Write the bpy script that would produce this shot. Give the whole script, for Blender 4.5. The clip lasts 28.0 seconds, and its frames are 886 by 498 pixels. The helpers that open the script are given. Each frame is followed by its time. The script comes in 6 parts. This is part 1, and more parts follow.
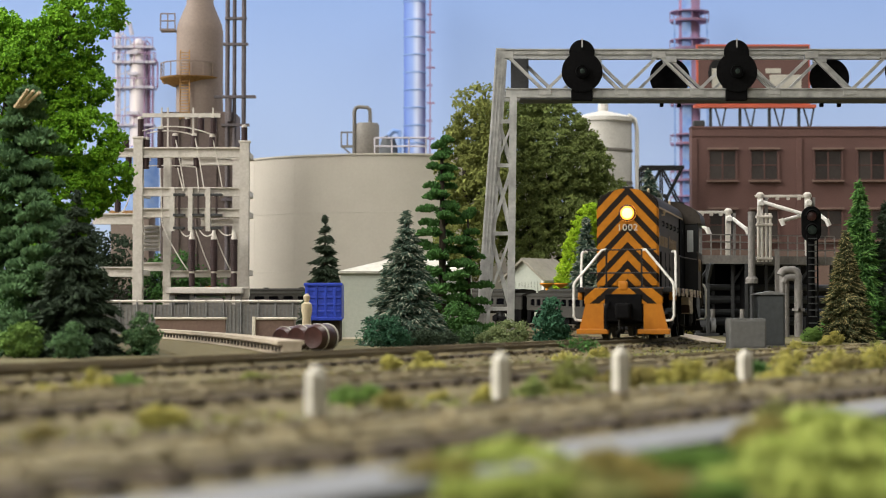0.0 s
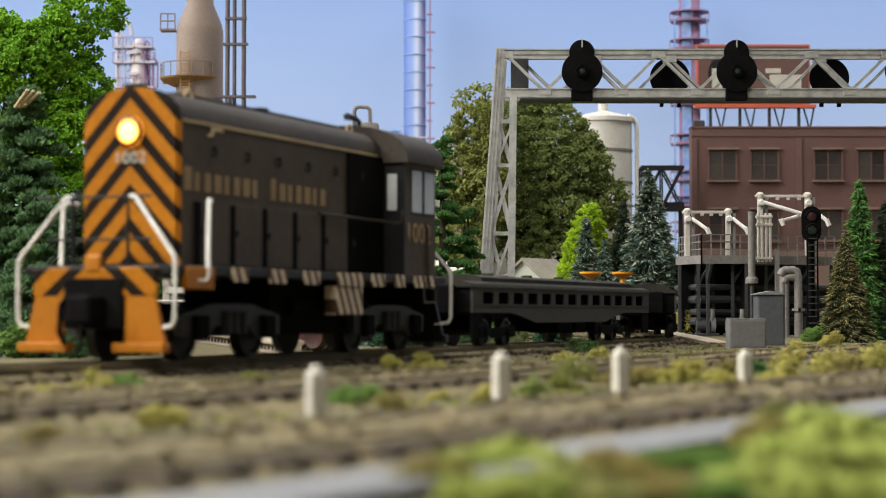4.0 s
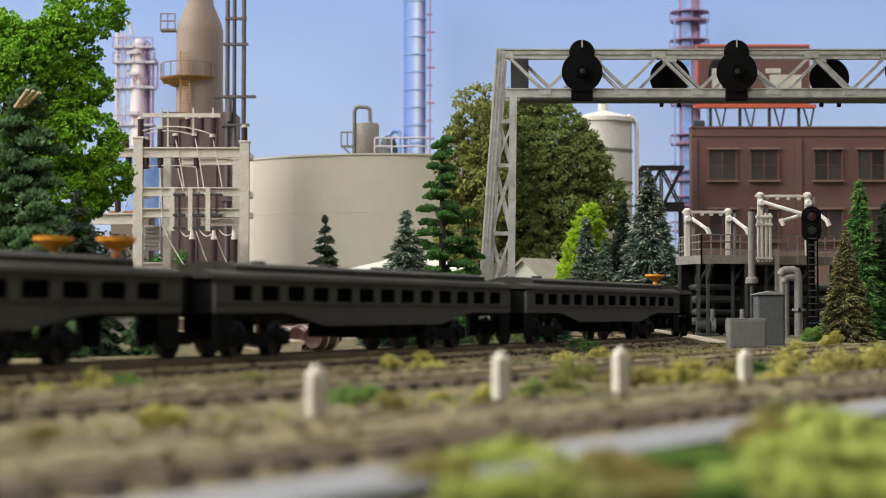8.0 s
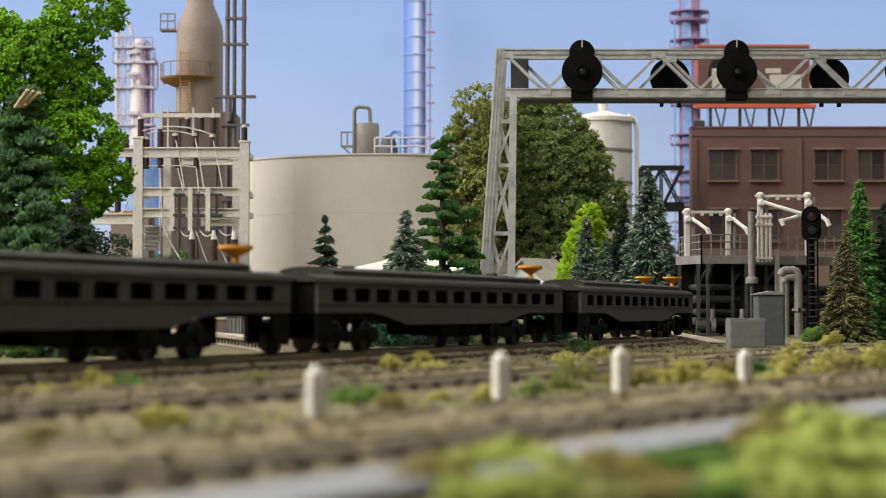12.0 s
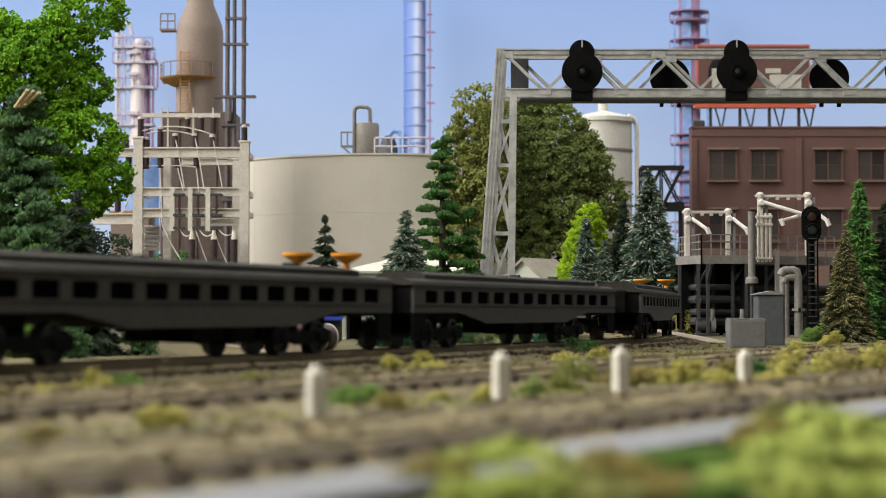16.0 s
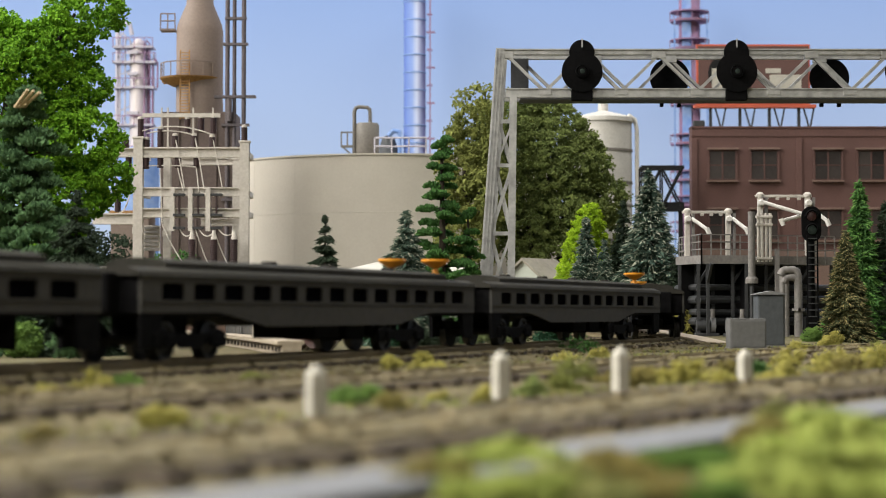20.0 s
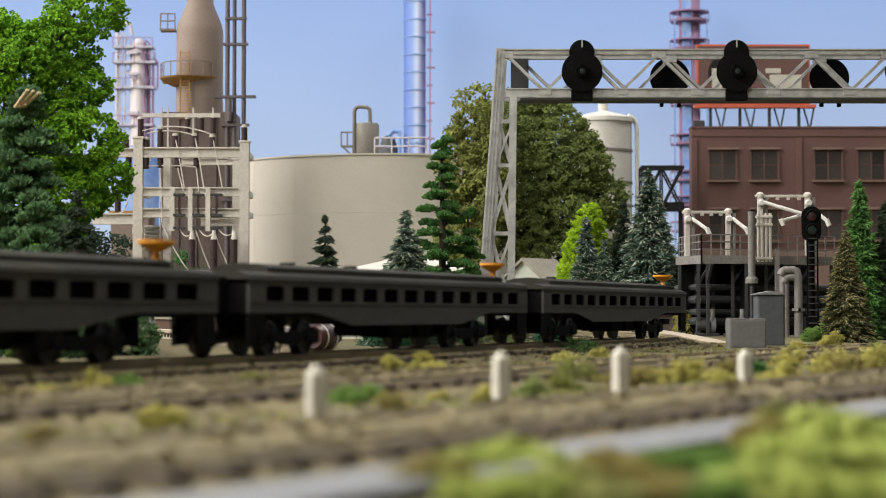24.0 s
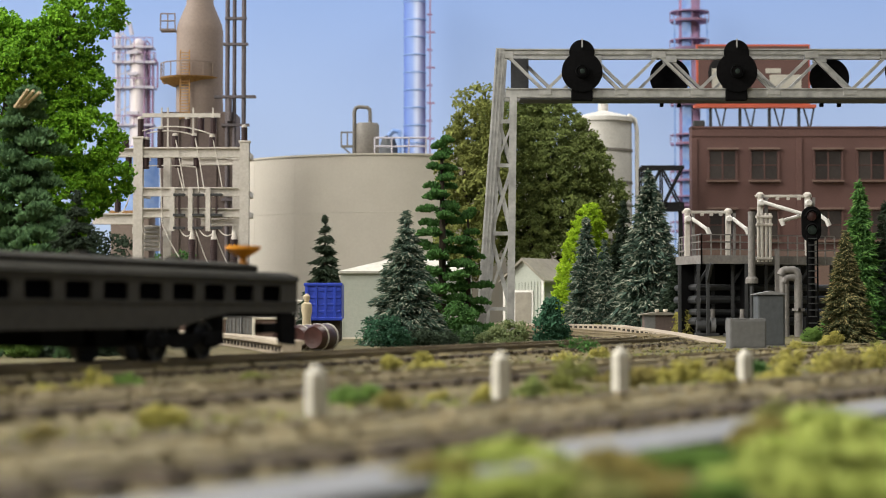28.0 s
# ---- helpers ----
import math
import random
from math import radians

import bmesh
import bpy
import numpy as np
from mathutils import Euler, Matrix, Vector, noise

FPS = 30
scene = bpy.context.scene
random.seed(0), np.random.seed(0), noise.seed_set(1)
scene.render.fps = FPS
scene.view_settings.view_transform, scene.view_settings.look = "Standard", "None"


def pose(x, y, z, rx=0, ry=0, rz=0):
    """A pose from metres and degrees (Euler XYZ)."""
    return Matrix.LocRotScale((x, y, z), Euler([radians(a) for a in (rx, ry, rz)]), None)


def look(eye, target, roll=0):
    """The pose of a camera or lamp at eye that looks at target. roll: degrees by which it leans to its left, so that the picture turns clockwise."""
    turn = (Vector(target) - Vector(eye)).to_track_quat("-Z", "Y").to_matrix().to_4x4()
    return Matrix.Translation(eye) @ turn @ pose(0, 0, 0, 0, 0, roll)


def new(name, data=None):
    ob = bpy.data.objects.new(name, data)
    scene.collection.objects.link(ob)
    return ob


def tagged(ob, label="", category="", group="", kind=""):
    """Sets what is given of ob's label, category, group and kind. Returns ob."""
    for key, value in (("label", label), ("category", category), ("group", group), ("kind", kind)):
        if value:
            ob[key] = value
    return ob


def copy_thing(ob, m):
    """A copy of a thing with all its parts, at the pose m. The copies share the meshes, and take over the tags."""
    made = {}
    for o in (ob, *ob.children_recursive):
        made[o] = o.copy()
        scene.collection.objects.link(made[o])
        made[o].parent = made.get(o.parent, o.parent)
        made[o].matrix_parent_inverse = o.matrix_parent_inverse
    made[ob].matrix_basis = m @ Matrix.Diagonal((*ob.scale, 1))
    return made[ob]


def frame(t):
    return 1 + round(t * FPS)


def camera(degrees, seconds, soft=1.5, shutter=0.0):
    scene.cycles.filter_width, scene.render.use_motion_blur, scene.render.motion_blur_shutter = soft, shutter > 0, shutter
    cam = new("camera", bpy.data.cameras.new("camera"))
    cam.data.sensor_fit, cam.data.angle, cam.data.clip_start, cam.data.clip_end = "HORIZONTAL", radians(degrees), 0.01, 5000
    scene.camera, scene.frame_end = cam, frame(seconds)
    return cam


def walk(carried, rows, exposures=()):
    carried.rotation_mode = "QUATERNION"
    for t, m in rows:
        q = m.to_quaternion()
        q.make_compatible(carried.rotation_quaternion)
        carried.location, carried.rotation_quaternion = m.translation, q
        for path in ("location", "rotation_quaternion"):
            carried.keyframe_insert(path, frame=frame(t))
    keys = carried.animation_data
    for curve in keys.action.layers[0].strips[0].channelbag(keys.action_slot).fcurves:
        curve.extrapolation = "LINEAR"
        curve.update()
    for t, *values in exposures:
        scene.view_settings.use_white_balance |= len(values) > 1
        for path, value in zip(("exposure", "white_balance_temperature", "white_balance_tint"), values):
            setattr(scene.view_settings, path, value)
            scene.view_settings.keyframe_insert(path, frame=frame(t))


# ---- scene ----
# A model railway on a table. Lengths below are in track units of 11 mm (the loco is 3 units wide);
# U turns them into metres. The rail heads of the main line lie at z = 0.
U = 0.011
cam = camera(27.56, 28.0, soft=0.8, shutter=0.25)
EYE = Vector((0, 0, 0.823)) * U
SEES = pose(EYE.x, EYE.y, EYE.z, 92.02, 0, 0)
walk(cam, [(0.0, SEES), (28.0, SEES)])
cam.data.dof.use_dof = True
cam.data.dof.focus_distance = 74 * U
cam.data.dof.aperture_fstop = 41.0

# ---- light: a closed room with unseen light panels added above the layout ----
world = bpy.data.worlds.new("room_air")
world.use_nodes = True
world.node_tree.nodes["Background"].inputs[0].default_value = (0.75, 0.85, 1.0, 1)
world.node_tree.nodes["Background"].inputs[1].default_value = 0.25
scene.world = world
scene.view_settings.exposure = 0.12


def panel_lamp(name, place, aim, power, size, size_y, colour):
    data = bpy.data.lights.new(name, "AREA")
    data.shape, data.size, data.size_y, data.energy, data.color = "RECTANGLE", size, size_y, power, colour
    ob = new(name, data)
    ob.matrix_world = look(place, aim)
    return tagged(ob, "unseen light panel added above the layout", "ceiling lamp", kind="structure")


panel_lamp("overhead_light", (-1.46, 0.72, 1.30), (-0.1, 1.12, 0.05), 99, 2.2, 0.9, (1.0, 0.955, 0.875))
# Out-of-view fill added for the foreground.
panel_lamp("foreground_fill", (-0.17, 0.06, 0.50), (0.08, 0.28, 0), 4.0, 0.5, 0.3, (1.0, 0.96, 0.87))
# Unseen fill added to lift the right of the sky and the tops below.
panel_lamp("overhead_light", (0.70, 1.30, 1.42), (0.60, 1.42, 0), 21, 1.2, 0.4, (1.0, 0.97, 0.92))

# ---- materials ----


def shader(name, colour, rough=0.6, metal=0.0, second=None, grain=600.0, patch=60.0, vary=0.5, bump=0.25, island=0.0, each=0.0, spec=0.5):
    """Two colours mixed by fine grain and broad patches, with relief; island and each vary pieces."""
    m = bpy.data.materials.new(name)
    m.use_nodes = True
    nt = m.node_tree
    b = nt.nodes["Principled BSDF"]
    b.inputs["Roughness"].default_value, b.inputs["Metallic"].default_value = rough, metal
    b.inputs["Specular IOR Level"].default_value = spec
    tc = nt.nodes.new("ShaderNodeTexCoord")
    fine, broad = nt.nodes.new("ShaderNodeTexNoise"), nt.nodes.new("ShaderNodeTexNoise")
    for n, s, d in ((fine, grain, 4), (broad, patch, 3)):
        n.inputs["Scale"].default_value, n.inputs["Detail"].default_value = s, d
        nt.links.new(tc.outputs["Object"], n.inputs["Vector"])
    add = nt.nodes.new("ShaderNodeMath")
    add.operation = "ADD"
    nt.links.new(fine.outputs["Fac"], add.inputs[0])
    nt.links.new(broad.outputs["Fac"], add.inputs[1])
    last = add
    for kind, amount in (("island", island), ("each", each)):
        if amount:
            src = nt.nodes.new("ShaderNodeNewGeometry" if kind == "island" else "ShaderNodeObjectInfo")
            mad = nt.nodes.new("ShaderNodeMath")
            mad.operation, mad.inputs[1].default_value = "MULTIPLY_ADD", amount
            nt.links.new(src.outputs["Random Per Island" if kind == "island" else "Random"], mad.inputs[0])
            nt.links.new(last.outputs[0], mad.inputs[2])
            last = mad
    rng = nt.nodes.new("ShaderNodeMapRange")
    rng.inputs["From Min"].default_value = 1.0 - 0.5 * vary + 0.5 * (island + each) - 0.5 * (island + each)
    rng.inputs["From Max"].default_value = 1.0 + 0.5 * vary + (island + each)
    nt.links.new(last.outputs[0], rng.inputs["Value"])
    mix = nt.nodes.new("ShaderNodeMix")
    mix.data_type = "RGBA"
    second = second or tuple(c * 0.72 for c in colour)
    mix.inputs["A"].default_value, mix.inputs["B"].default_value = (*colour, 1), (*second, 1)
    nt.links.new(rng.outputs[0], mix.inputs["Factor"])
    nt.links.new(mix.outputs["Result"], b.inputs["Base Color"])
    if bump:
        bp = nt.nodes.new("ShaderNodeBump")
        bp.inputs["Strength"].default_value, bp.inputs["Distance"].default_value = bump, 0.0006
        nt.links.new(fine.outputs["Fac"], bp.inputs["Height"])
        nt.links.new(bp.outputs[0], b.inputs["Normal"])
    return m


def glow(name, colour, strength):
    m = bpy.data.materials.new(name)
    m.use_nodes = True
    b = m.node_tree.nodes["Principled BSDF"]
    b.inputs["Base Color"].default_value = (*colour, 1)
    b.inputs["Emission Color"].default_value, b.inputs["Emission Strength"].default_value = (*colour, 1), strength
    return m


def striped(name, a, b_col, period, sx, sy, sz, mirrored, share=0.5, rough=0.45, start=50.0):
    """Painted bands: distance sx*x + sy*|y| + sz*z, in units, cut into bands."""
    m = shader(name, a, rough, bump=0.05, spec=0.2)
    nt = m.node_tree
    old = nt.nodes["Mix"]
    tc, sep = nt.nodes.new("ShaderNodeTexCoord"), nt.nodes.new("ShaderNodeSeparateXYZ")
    nt.links.new(tc.outputs["Object"], sep.inputs[0])
    ab = nt.nodes.new("ShaderNodeMath")
    ab.operation = "ABSOLUTE"
    nt.links.new(sep.outputs["Y"], ab.inputs[0])
    total = None
    for socket, w in ((sep.outputs["X"], sx), (ab.outputs[0] if mirrored else sep.outputs["Y"], sy), (sep.outputs["Z"], sz)):
        n = nt.nodes.new("ShaderNodeMath")
        n.operation, n.inputs[1].default_value = "MULTIPLY_ADD", w / (period * U)
        nt.links.new(socket, n.inputs[0])
        if total:
            nt.links.new(total.outputs[0], n.inputs[2])
        else:
            n.inputs[2].default_value = start
        total = n
    fr, lt = nt.nodes.new("ShaderNodeMath"), nt.nodes.new("ShaderNodeMath")
    fr.operation, lt.operation, lt.inputs[1].default_value = "FRACT", "LESS_THAN", share
    nt.links.new(total.outputs[0], fr.inputs[0])
    nt.links.new(fr.outputs[0], lt.inputs[0])
    mix = nt.nodes.new("ShaderNodeMix")
    mix.data_type = "RGBA"
    nt.links.new(lt.outputs[0], mix.inputs["Factor"])
    nt.links.new(old.outputs["Result"], mix.inputs["A"])
    mix.inputs["B"].default_value = (*b_col, 1)
    nt.links.new(mix.outputs["Result"], nt.nodes["Principled BSDF"].inputs["Base Color"])
    return m


ORANGE, BLACK = (0.43, 0.158, 0.009), (0.010, 0.006, 0.004)
M = {
    "earth": shader("scenic_earth", (0.118, 0.100, 0.040), 0.95, second=(0.075, 0.067, 0.027), grain=900, patch=40, vary=0.5, bump=0.8),
    "ballast": shader("ballast", (0.142, 0.116, 0.050), 0.95, second=(0.088, 0.073, 0.032), grain=1500, patch=70, vary=0.6, bump=1.0),
    "stone": shader("ballast_stone", (0.175, 0.140, 0.066), 0.9, second=(0.100, 0.080, 0.038), island=0.8, vary=0.8),
    "tie": shader("tie_plastic", (0.085, 0.062, 0.040), 0.85, second=(0.048, 0.038, 0.029), each=0.5),
    "rail": shader("weathered_rail", (0.215, 0.172, 0.100), 0.75, second=(0.155, 0.125, 0.075), bump=0.1),
    "road": shader("grey_road", (0.155, 0.16, 0.172), 0.9, second=(0.11, 0.115, 0.125), grain=500, patch=30),
    "post": shader("white_post", (0.50, 0.48, 0.42), 0.8, second=(0.40, 0.38, 0.33)),
    "orange": shader("orange_paint", ORANGE, 0.5, second=(0.36, 0.125, 0.008), bump=0.05, spec=0.3),
    "black": shader("black_paint", (0.010, 0.010, 0.011), 0.5, second=(0.006, 0.006, 0.007), bump=0.1, spec=0.3),
    "loco": shader("dark_grey_paint", (0.092, 0.073, 0.057), 0.6, second=(0.056, 0.044, 0.034), bump=0.06, vary=0.9, spec=0.15),
    "loco_roof": shader("grey_roof_paint", (0.052, 0.043, 0.036), 0.6, second=(0.034, 0.028, 0.024), bump=0.06, spec=0.15),
    "cream": shader("cream_line", (0.55, 0.42, 0.24), 0.6),
    "gilt": shader("gilt_letters", (0.30, 0.205, 0.105), 0.7),
    "white": shader("white_paint", (0.80, 0.78, 0.74), 0.5, bump=0.05),
    "window": shader("dark_window", (0.0035, 0.0035, 0.005), 0.7, bump=0.0, spec=0.0),
    "clear": shader("bright_window", (0.55, 0.57, 0.58), 0.2, second=(0.45, 0.47, 0.48), bump=0.0),
    "coach": shader("olive_grey_coach", (0.058, 0.055, 0.049), 0.75, second=(0.043, 0.041, 0.037), bump=0.08, spec=0.25),
    "coach_roof": shader("dark_coach_roof", (0.042, 0.040, 0.034), 0.85, second=(0.028, 0.027, 0.023), bump=0.1, spec=0.1),
    "under": shader("black_underframe", (0.008, 0.008, 0.0085), 0.8, second=(0.0045, 0.0045, 0.005), spec=0.03),
    "wheel": shader("wheel_steel", (0.012, 0.011, 0.010), 0.6, 0.2, second=(0.007, 0.007, 0.006)),
    "dish": shader("orange_dish", (0.80, 0.33, 0.02), 0.45, second=(0.66, 0.25, 0.015), bump=0.0),
    "needle_dark": shader("dark_needles", (0.040, 0.062, 0.034), 0.9, second=(0.013, 0.023, 0.015), island=0.7, spec=0.2),
    "needle_blue": shader("bluish_needles", (0.092, 0.145, 0.105), 0.9, second=(0.032, 0.060, 0.048), island=0.7, spec=0.2),
    "needle_green": shader("green_needles", (0.080, 0.190, 0.044), 0.9, second=(0.024, 0.070, 0.020), island=0.6, spec=0.2),
    "needle_soft": shader("soft_needles", (0.118, 0.215, 0.088), 0.9, second=(0.026, 0.064, 0.030), island=0.6, spec=0.2),
    "needle_brown": shader("brown_green_needles", (0.095, 0.105, 0.045), 0.9, second=(0.025, 0.034, 0.015), island=0.8, spec=0.2),
    "leaf_bright": shader("bright_leaves", (0.205, 0.420, 0.018), 0.85, second=(0.046, 0.150, 0.009), island=0.5, spec=0.25),
    "leaf_olive": shader("olive_leaves", (0.205, 0.250, 0.072), 0.9, second=(0.080, 0.112, 0.035), island=0.45, spec=0.2),
    "leaf_moss": shader("moss_leaves", (0.240, 0.260, 0.072), 0.9, second=(0.130, 0.155, 0.042), island=0.5, spec=0.2),
    "leaf_lime": shader("lime_foam", (0.420, 0.600, 0.030), 0.9, second=(0.170, 0.310, 0.012), island=1.0, spec=0.2),
    "shrub_green": shader("green_shrub", (0.150, 0.250, 0.055), 0.9, second=(0.060, 0.120, 0.025), island=0.7, spec=0.2),
    "shrub_teal": shader("deep_teal_shrub", (0.050, 0.135, 0.072), 0.9, second=(0.014, 0.052, 0.032), island=0.7, spec=0.2),
    "shrub_sage": shader("sage_shrub", (0.240, 0.290, 0.130), 0.9, second=(0.080, 0.115, 0.050), island=0.8, spec=0.2),
    "shrub_bright": shader("bright_shrub", (0.150, 0.420, 0.080), 0.9, second=(0.060, 0.210, 0.040), island=0.6, spec=0.2),
    "shrub_yellow": shader("yellow_shrub", (0.440, 0.400, 0.110), 0.9, second=(0.200, 0.195, 0.045), island=0.9, spec=0.2),
    "bush_moss": shader("moss_bush", (0.300, 0.300, 0.105), 0.9, second=(0.110, 0.125, 0.040), island=0.9, spec=0.2),
    "bush_lime": shader("lime_bush", (0.430, 0.480, 0.130), 0.9, second=(0.180, 0.240, 0.055), island=0.9, spec=0.2),
    "shrub_brown": shader("dry_shrub", (0.300, 0.250, 0.080), 0.9, second=(0.090, 0.085, 0.025), island=1.1, spec=0.2),
    "frost": shader("frosted_needle_tips", (0.380, 0.395, 0.310), 0.9, second=(0.120, 0.155, 0.115), island=0.9, spec=0.2),
    "green_tip": shader("fresh_green_tips", (0.160, 0.320, 0.075), 0.9, second=(0.075, 0.170, 0.040), island=0.8, spec=0.2),
    "brown_tip": shader("tan_needle_tips", (0.320, 0.265, 0.120), 0.9, second=(0.095, 0.092, 0.040), island=0.9, spec=0.2),
    "bark": shader("bark", (0.050, 0.038, 0.026), 0.95, second=(0.025, 0.02, 0.014)),
    "tank": shader("beige_tank_paint", (0.55, 0.515, 0.45), 0.65, second=(0.49, 0.455, 0.395), bump=0.05, vary=0.9),
    "tower": shader("weathered_tower", (0.265, 0.205, 0.172), 0.7, second=(0.160, 0.122, 0.104), patch=35, vary=1.3, bump=0.06),
    "riser": shader("blue_grey_pipe", (0.130, 0.110, 0.120), 0.6, second=(0.080, 0.068, 0.076)),
    "unit": shader("dark_brown_unit", (0.140, 0.104, 0.092), 0.75, second=(0.085, 0.063, 0.057), patch=45, vary=0.8),
    "slate": shader("blue_grey_cabinet", (0.072, 0.080, 0.087), 0.65, second=(0.052, 0.058, 0.064)),
    "cabinet_grey": shader("grey_cabinet_paint", (0.135, 0.135, 0.132), 0.75, second=(0.100, 0.100, 0.099)),
    "vessel": shader("dull_grey_vessel", (0.200, 0.185, 0.165), 0.6, second=(0.140, 0.130, 0.115)),
    "silo": shader("off_white_silo", (0.560, 0.545, 0.505), 0.65, second=(0.470, 0.455, 0.420), bump=0.1),
    "tan_wall": shader("tan_cast_wall", (0.400, 0.340, 0.260), 0.85, second=(0.300, 0.250, 0.190), grain=500, patch=60),
    "rust": shader("rusty_yellow_steel", (0.42, 0.24, 0.08), 0.7, second=(0.25, 0.13, 0.05)),
    "frame": shader("beige_steel_frame", (0.62, 0.585, 0.54), 0.6, second=(0.48, 0.445, 0.40), bump=0.1),
    "insulator": shader("brown_insulator", (0.045, 0.024, 0.025), 0.6, second=(0.028, 0.016, 0.017), spec=0.3),
    "silver": shader("silver_paint", (0.58, 0.58, 0.565), 0.42, 0.25, second=(0.22, 0.22, 0.215), grain=300, patch=110, vary=1.0),
    "grey": shader("grey_plastic", (0.205, 0.205, 0.205), 0.7, second=(0.150, 0.152, 0.155)),
    "pipe_grey": shader("dull_pipe_grey", (0.225, 0.212, 0.200), 0.6, second=(0.140, 0.132, 0.125)),
    "dark_grey": shader("dark_grey_metal", (0.040, 0.042, 0.045), 0.6, second=(0.024, 0.026, 0.028)),
    "shed": shader("pale_green_siding", (0.43, 0.45, 0.40), 0.75, second=(0.38, 0.41, 0.36)),
    "shed_roof": shader("weathered_shed_roof", (0.285, 0.262, 0.215), 0.8, second=(0.215, 0.197, 0.162), grain=400, patch=90),
    "pale_roof": shader("pale_sheet_roof", (0.50, 0.49, 0.44), 0.8, second=(0.41, 0.40, 0.36), grain=400, patch=90),
    "blue": shader("blue_container_paint", (0.030, 0.075, 0.58), 0.4, second=(0.022, 0.055, 0.45), bump=0.05),
    "maroon": shader("maroon_drum", (0.060, 0.024, 0.021), 0.4, second=(0.035, 0.016, 0.014)),
    "concrete": shader("pale_concrete", (0.72, 0.66, 0.56), 0.85, second=(0.56, 0.51, 0.42)),
    "brick": shader("red_brown_brick", (0.122, 0.063, 0.054), 0.85, second=(0.092, 0.048, 0.042), grain=900, patch=40),
    "brick_trim": shader("brown_stone_trim", (0.185, 0.120, 0.095), 0.8, second=(0.145, 0.095, 0.076)),
    "pane": shader("grimy_pane", (0.060, 0.050, 0.046), 0.4, second=(0.014, 0.011, 0.011), each=1.0, bump=0.0),
    "sign_red": shader("orange_red_sign", (0.52, 0.105, 0.055), 0.7, second=(0.40, 0.085, 0.05)),
    "sky": None,
    # Distance haze is mixed into these three faded colours.
    "haze_blue": shader("haze_faded_blue", (0.15, 0.27, 0.58), 0.8, second=(0.25, 0.36, 0.62), grain=120, patch=60, bump=0),
    "haze_red": shader("haze_faded_red", (0.30, 0.155, 0.225), 0.8, second=(0.24, 0.17, 0.30), bump=0),
    "haze_white": shader("haze_faded_pale", (0.52, 0.49, 0.53), 0.8, second=(0.38, 0.37, 0.46), bump=0),
    "skin": shader("figure_paint", (0.62, 0.52, 0.34), 0.6, second=(0.5, 0.42, 0.3)),
    "plaster": shader("room_plaster", (0.24, 0.24, 0.24), 0.9),
    "floor": shader("room_carpet", (0.20, 0.18, 0.16), 0.95),
    "halo_ring": glow("headlight_halo", (1.0, 0.36, 0.04), 1.6),
    "headlight": glow("lit_headlight", (1.0, 0.46, 0.07), 9.0),
    "red_lens": shader("red_signal_lens", (0.040, 0.011, 0.010), 0.5, bump=0),
    "green_lens": shader("dull_green_lens", (0.030, 0.042, 0.037), 0.8, bump=0, spec=0.1),
}
M["nose"] = striped("chevron_nose", ORANGE, BLACK, 0.583, 0, 1.06, 1.0, True, 0.45, start=50.19)
M["pilot"] = striped("chevron_pilot", ORANGE, BLACK, 0.60, 0, 0.85, 1.0, True, 0.42, start=50.1)
M["zebra"] = striped("diagonal_sill_bands", (0.75, 0.60, 0.44), (0.080, 0.045, 0.030), 0.30, 1.0, 0, -0.55, False, 0.5)


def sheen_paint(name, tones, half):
    """Printed backdrop column: sheen and shaded edges painted as upright bands, left to right."""
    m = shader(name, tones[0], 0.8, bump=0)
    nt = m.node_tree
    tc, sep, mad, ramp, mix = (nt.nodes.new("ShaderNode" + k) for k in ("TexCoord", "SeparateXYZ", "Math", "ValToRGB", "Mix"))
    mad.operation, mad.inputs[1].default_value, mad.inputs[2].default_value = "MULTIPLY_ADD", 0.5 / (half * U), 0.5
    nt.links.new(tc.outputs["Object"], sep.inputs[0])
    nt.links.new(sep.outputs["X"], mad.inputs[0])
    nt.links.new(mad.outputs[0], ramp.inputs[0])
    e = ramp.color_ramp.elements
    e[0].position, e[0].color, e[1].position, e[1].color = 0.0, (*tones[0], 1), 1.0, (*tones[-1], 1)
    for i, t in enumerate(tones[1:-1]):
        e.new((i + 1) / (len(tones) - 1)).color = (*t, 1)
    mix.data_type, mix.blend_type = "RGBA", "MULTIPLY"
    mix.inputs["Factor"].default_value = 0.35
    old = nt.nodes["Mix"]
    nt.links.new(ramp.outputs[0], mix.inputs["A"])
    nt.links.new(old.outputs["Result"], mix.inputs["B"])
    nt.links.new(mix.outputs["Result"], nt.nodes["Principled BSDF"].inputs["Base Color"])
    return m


M["column_blue"] = sheen_paint("printed_blue_sheen", ((0.13, 0.21, 0.52), (0.19, 0.30, 0.64), (0.28, 0.40, 0.72), (0.72, 0.78, 0.90), (0.38, 0.42, 0.64), (0.19, 0.16, 0.34)), 1.1)
M["column_pale"] = sheen_paint("printed_pale_sheen", ((0.44, 0.42, 0.54), (0.66, 0.64, 0.68), (0.80, 0.74, 0.70), (0.52, 0.46, 0.52)), 1.0)


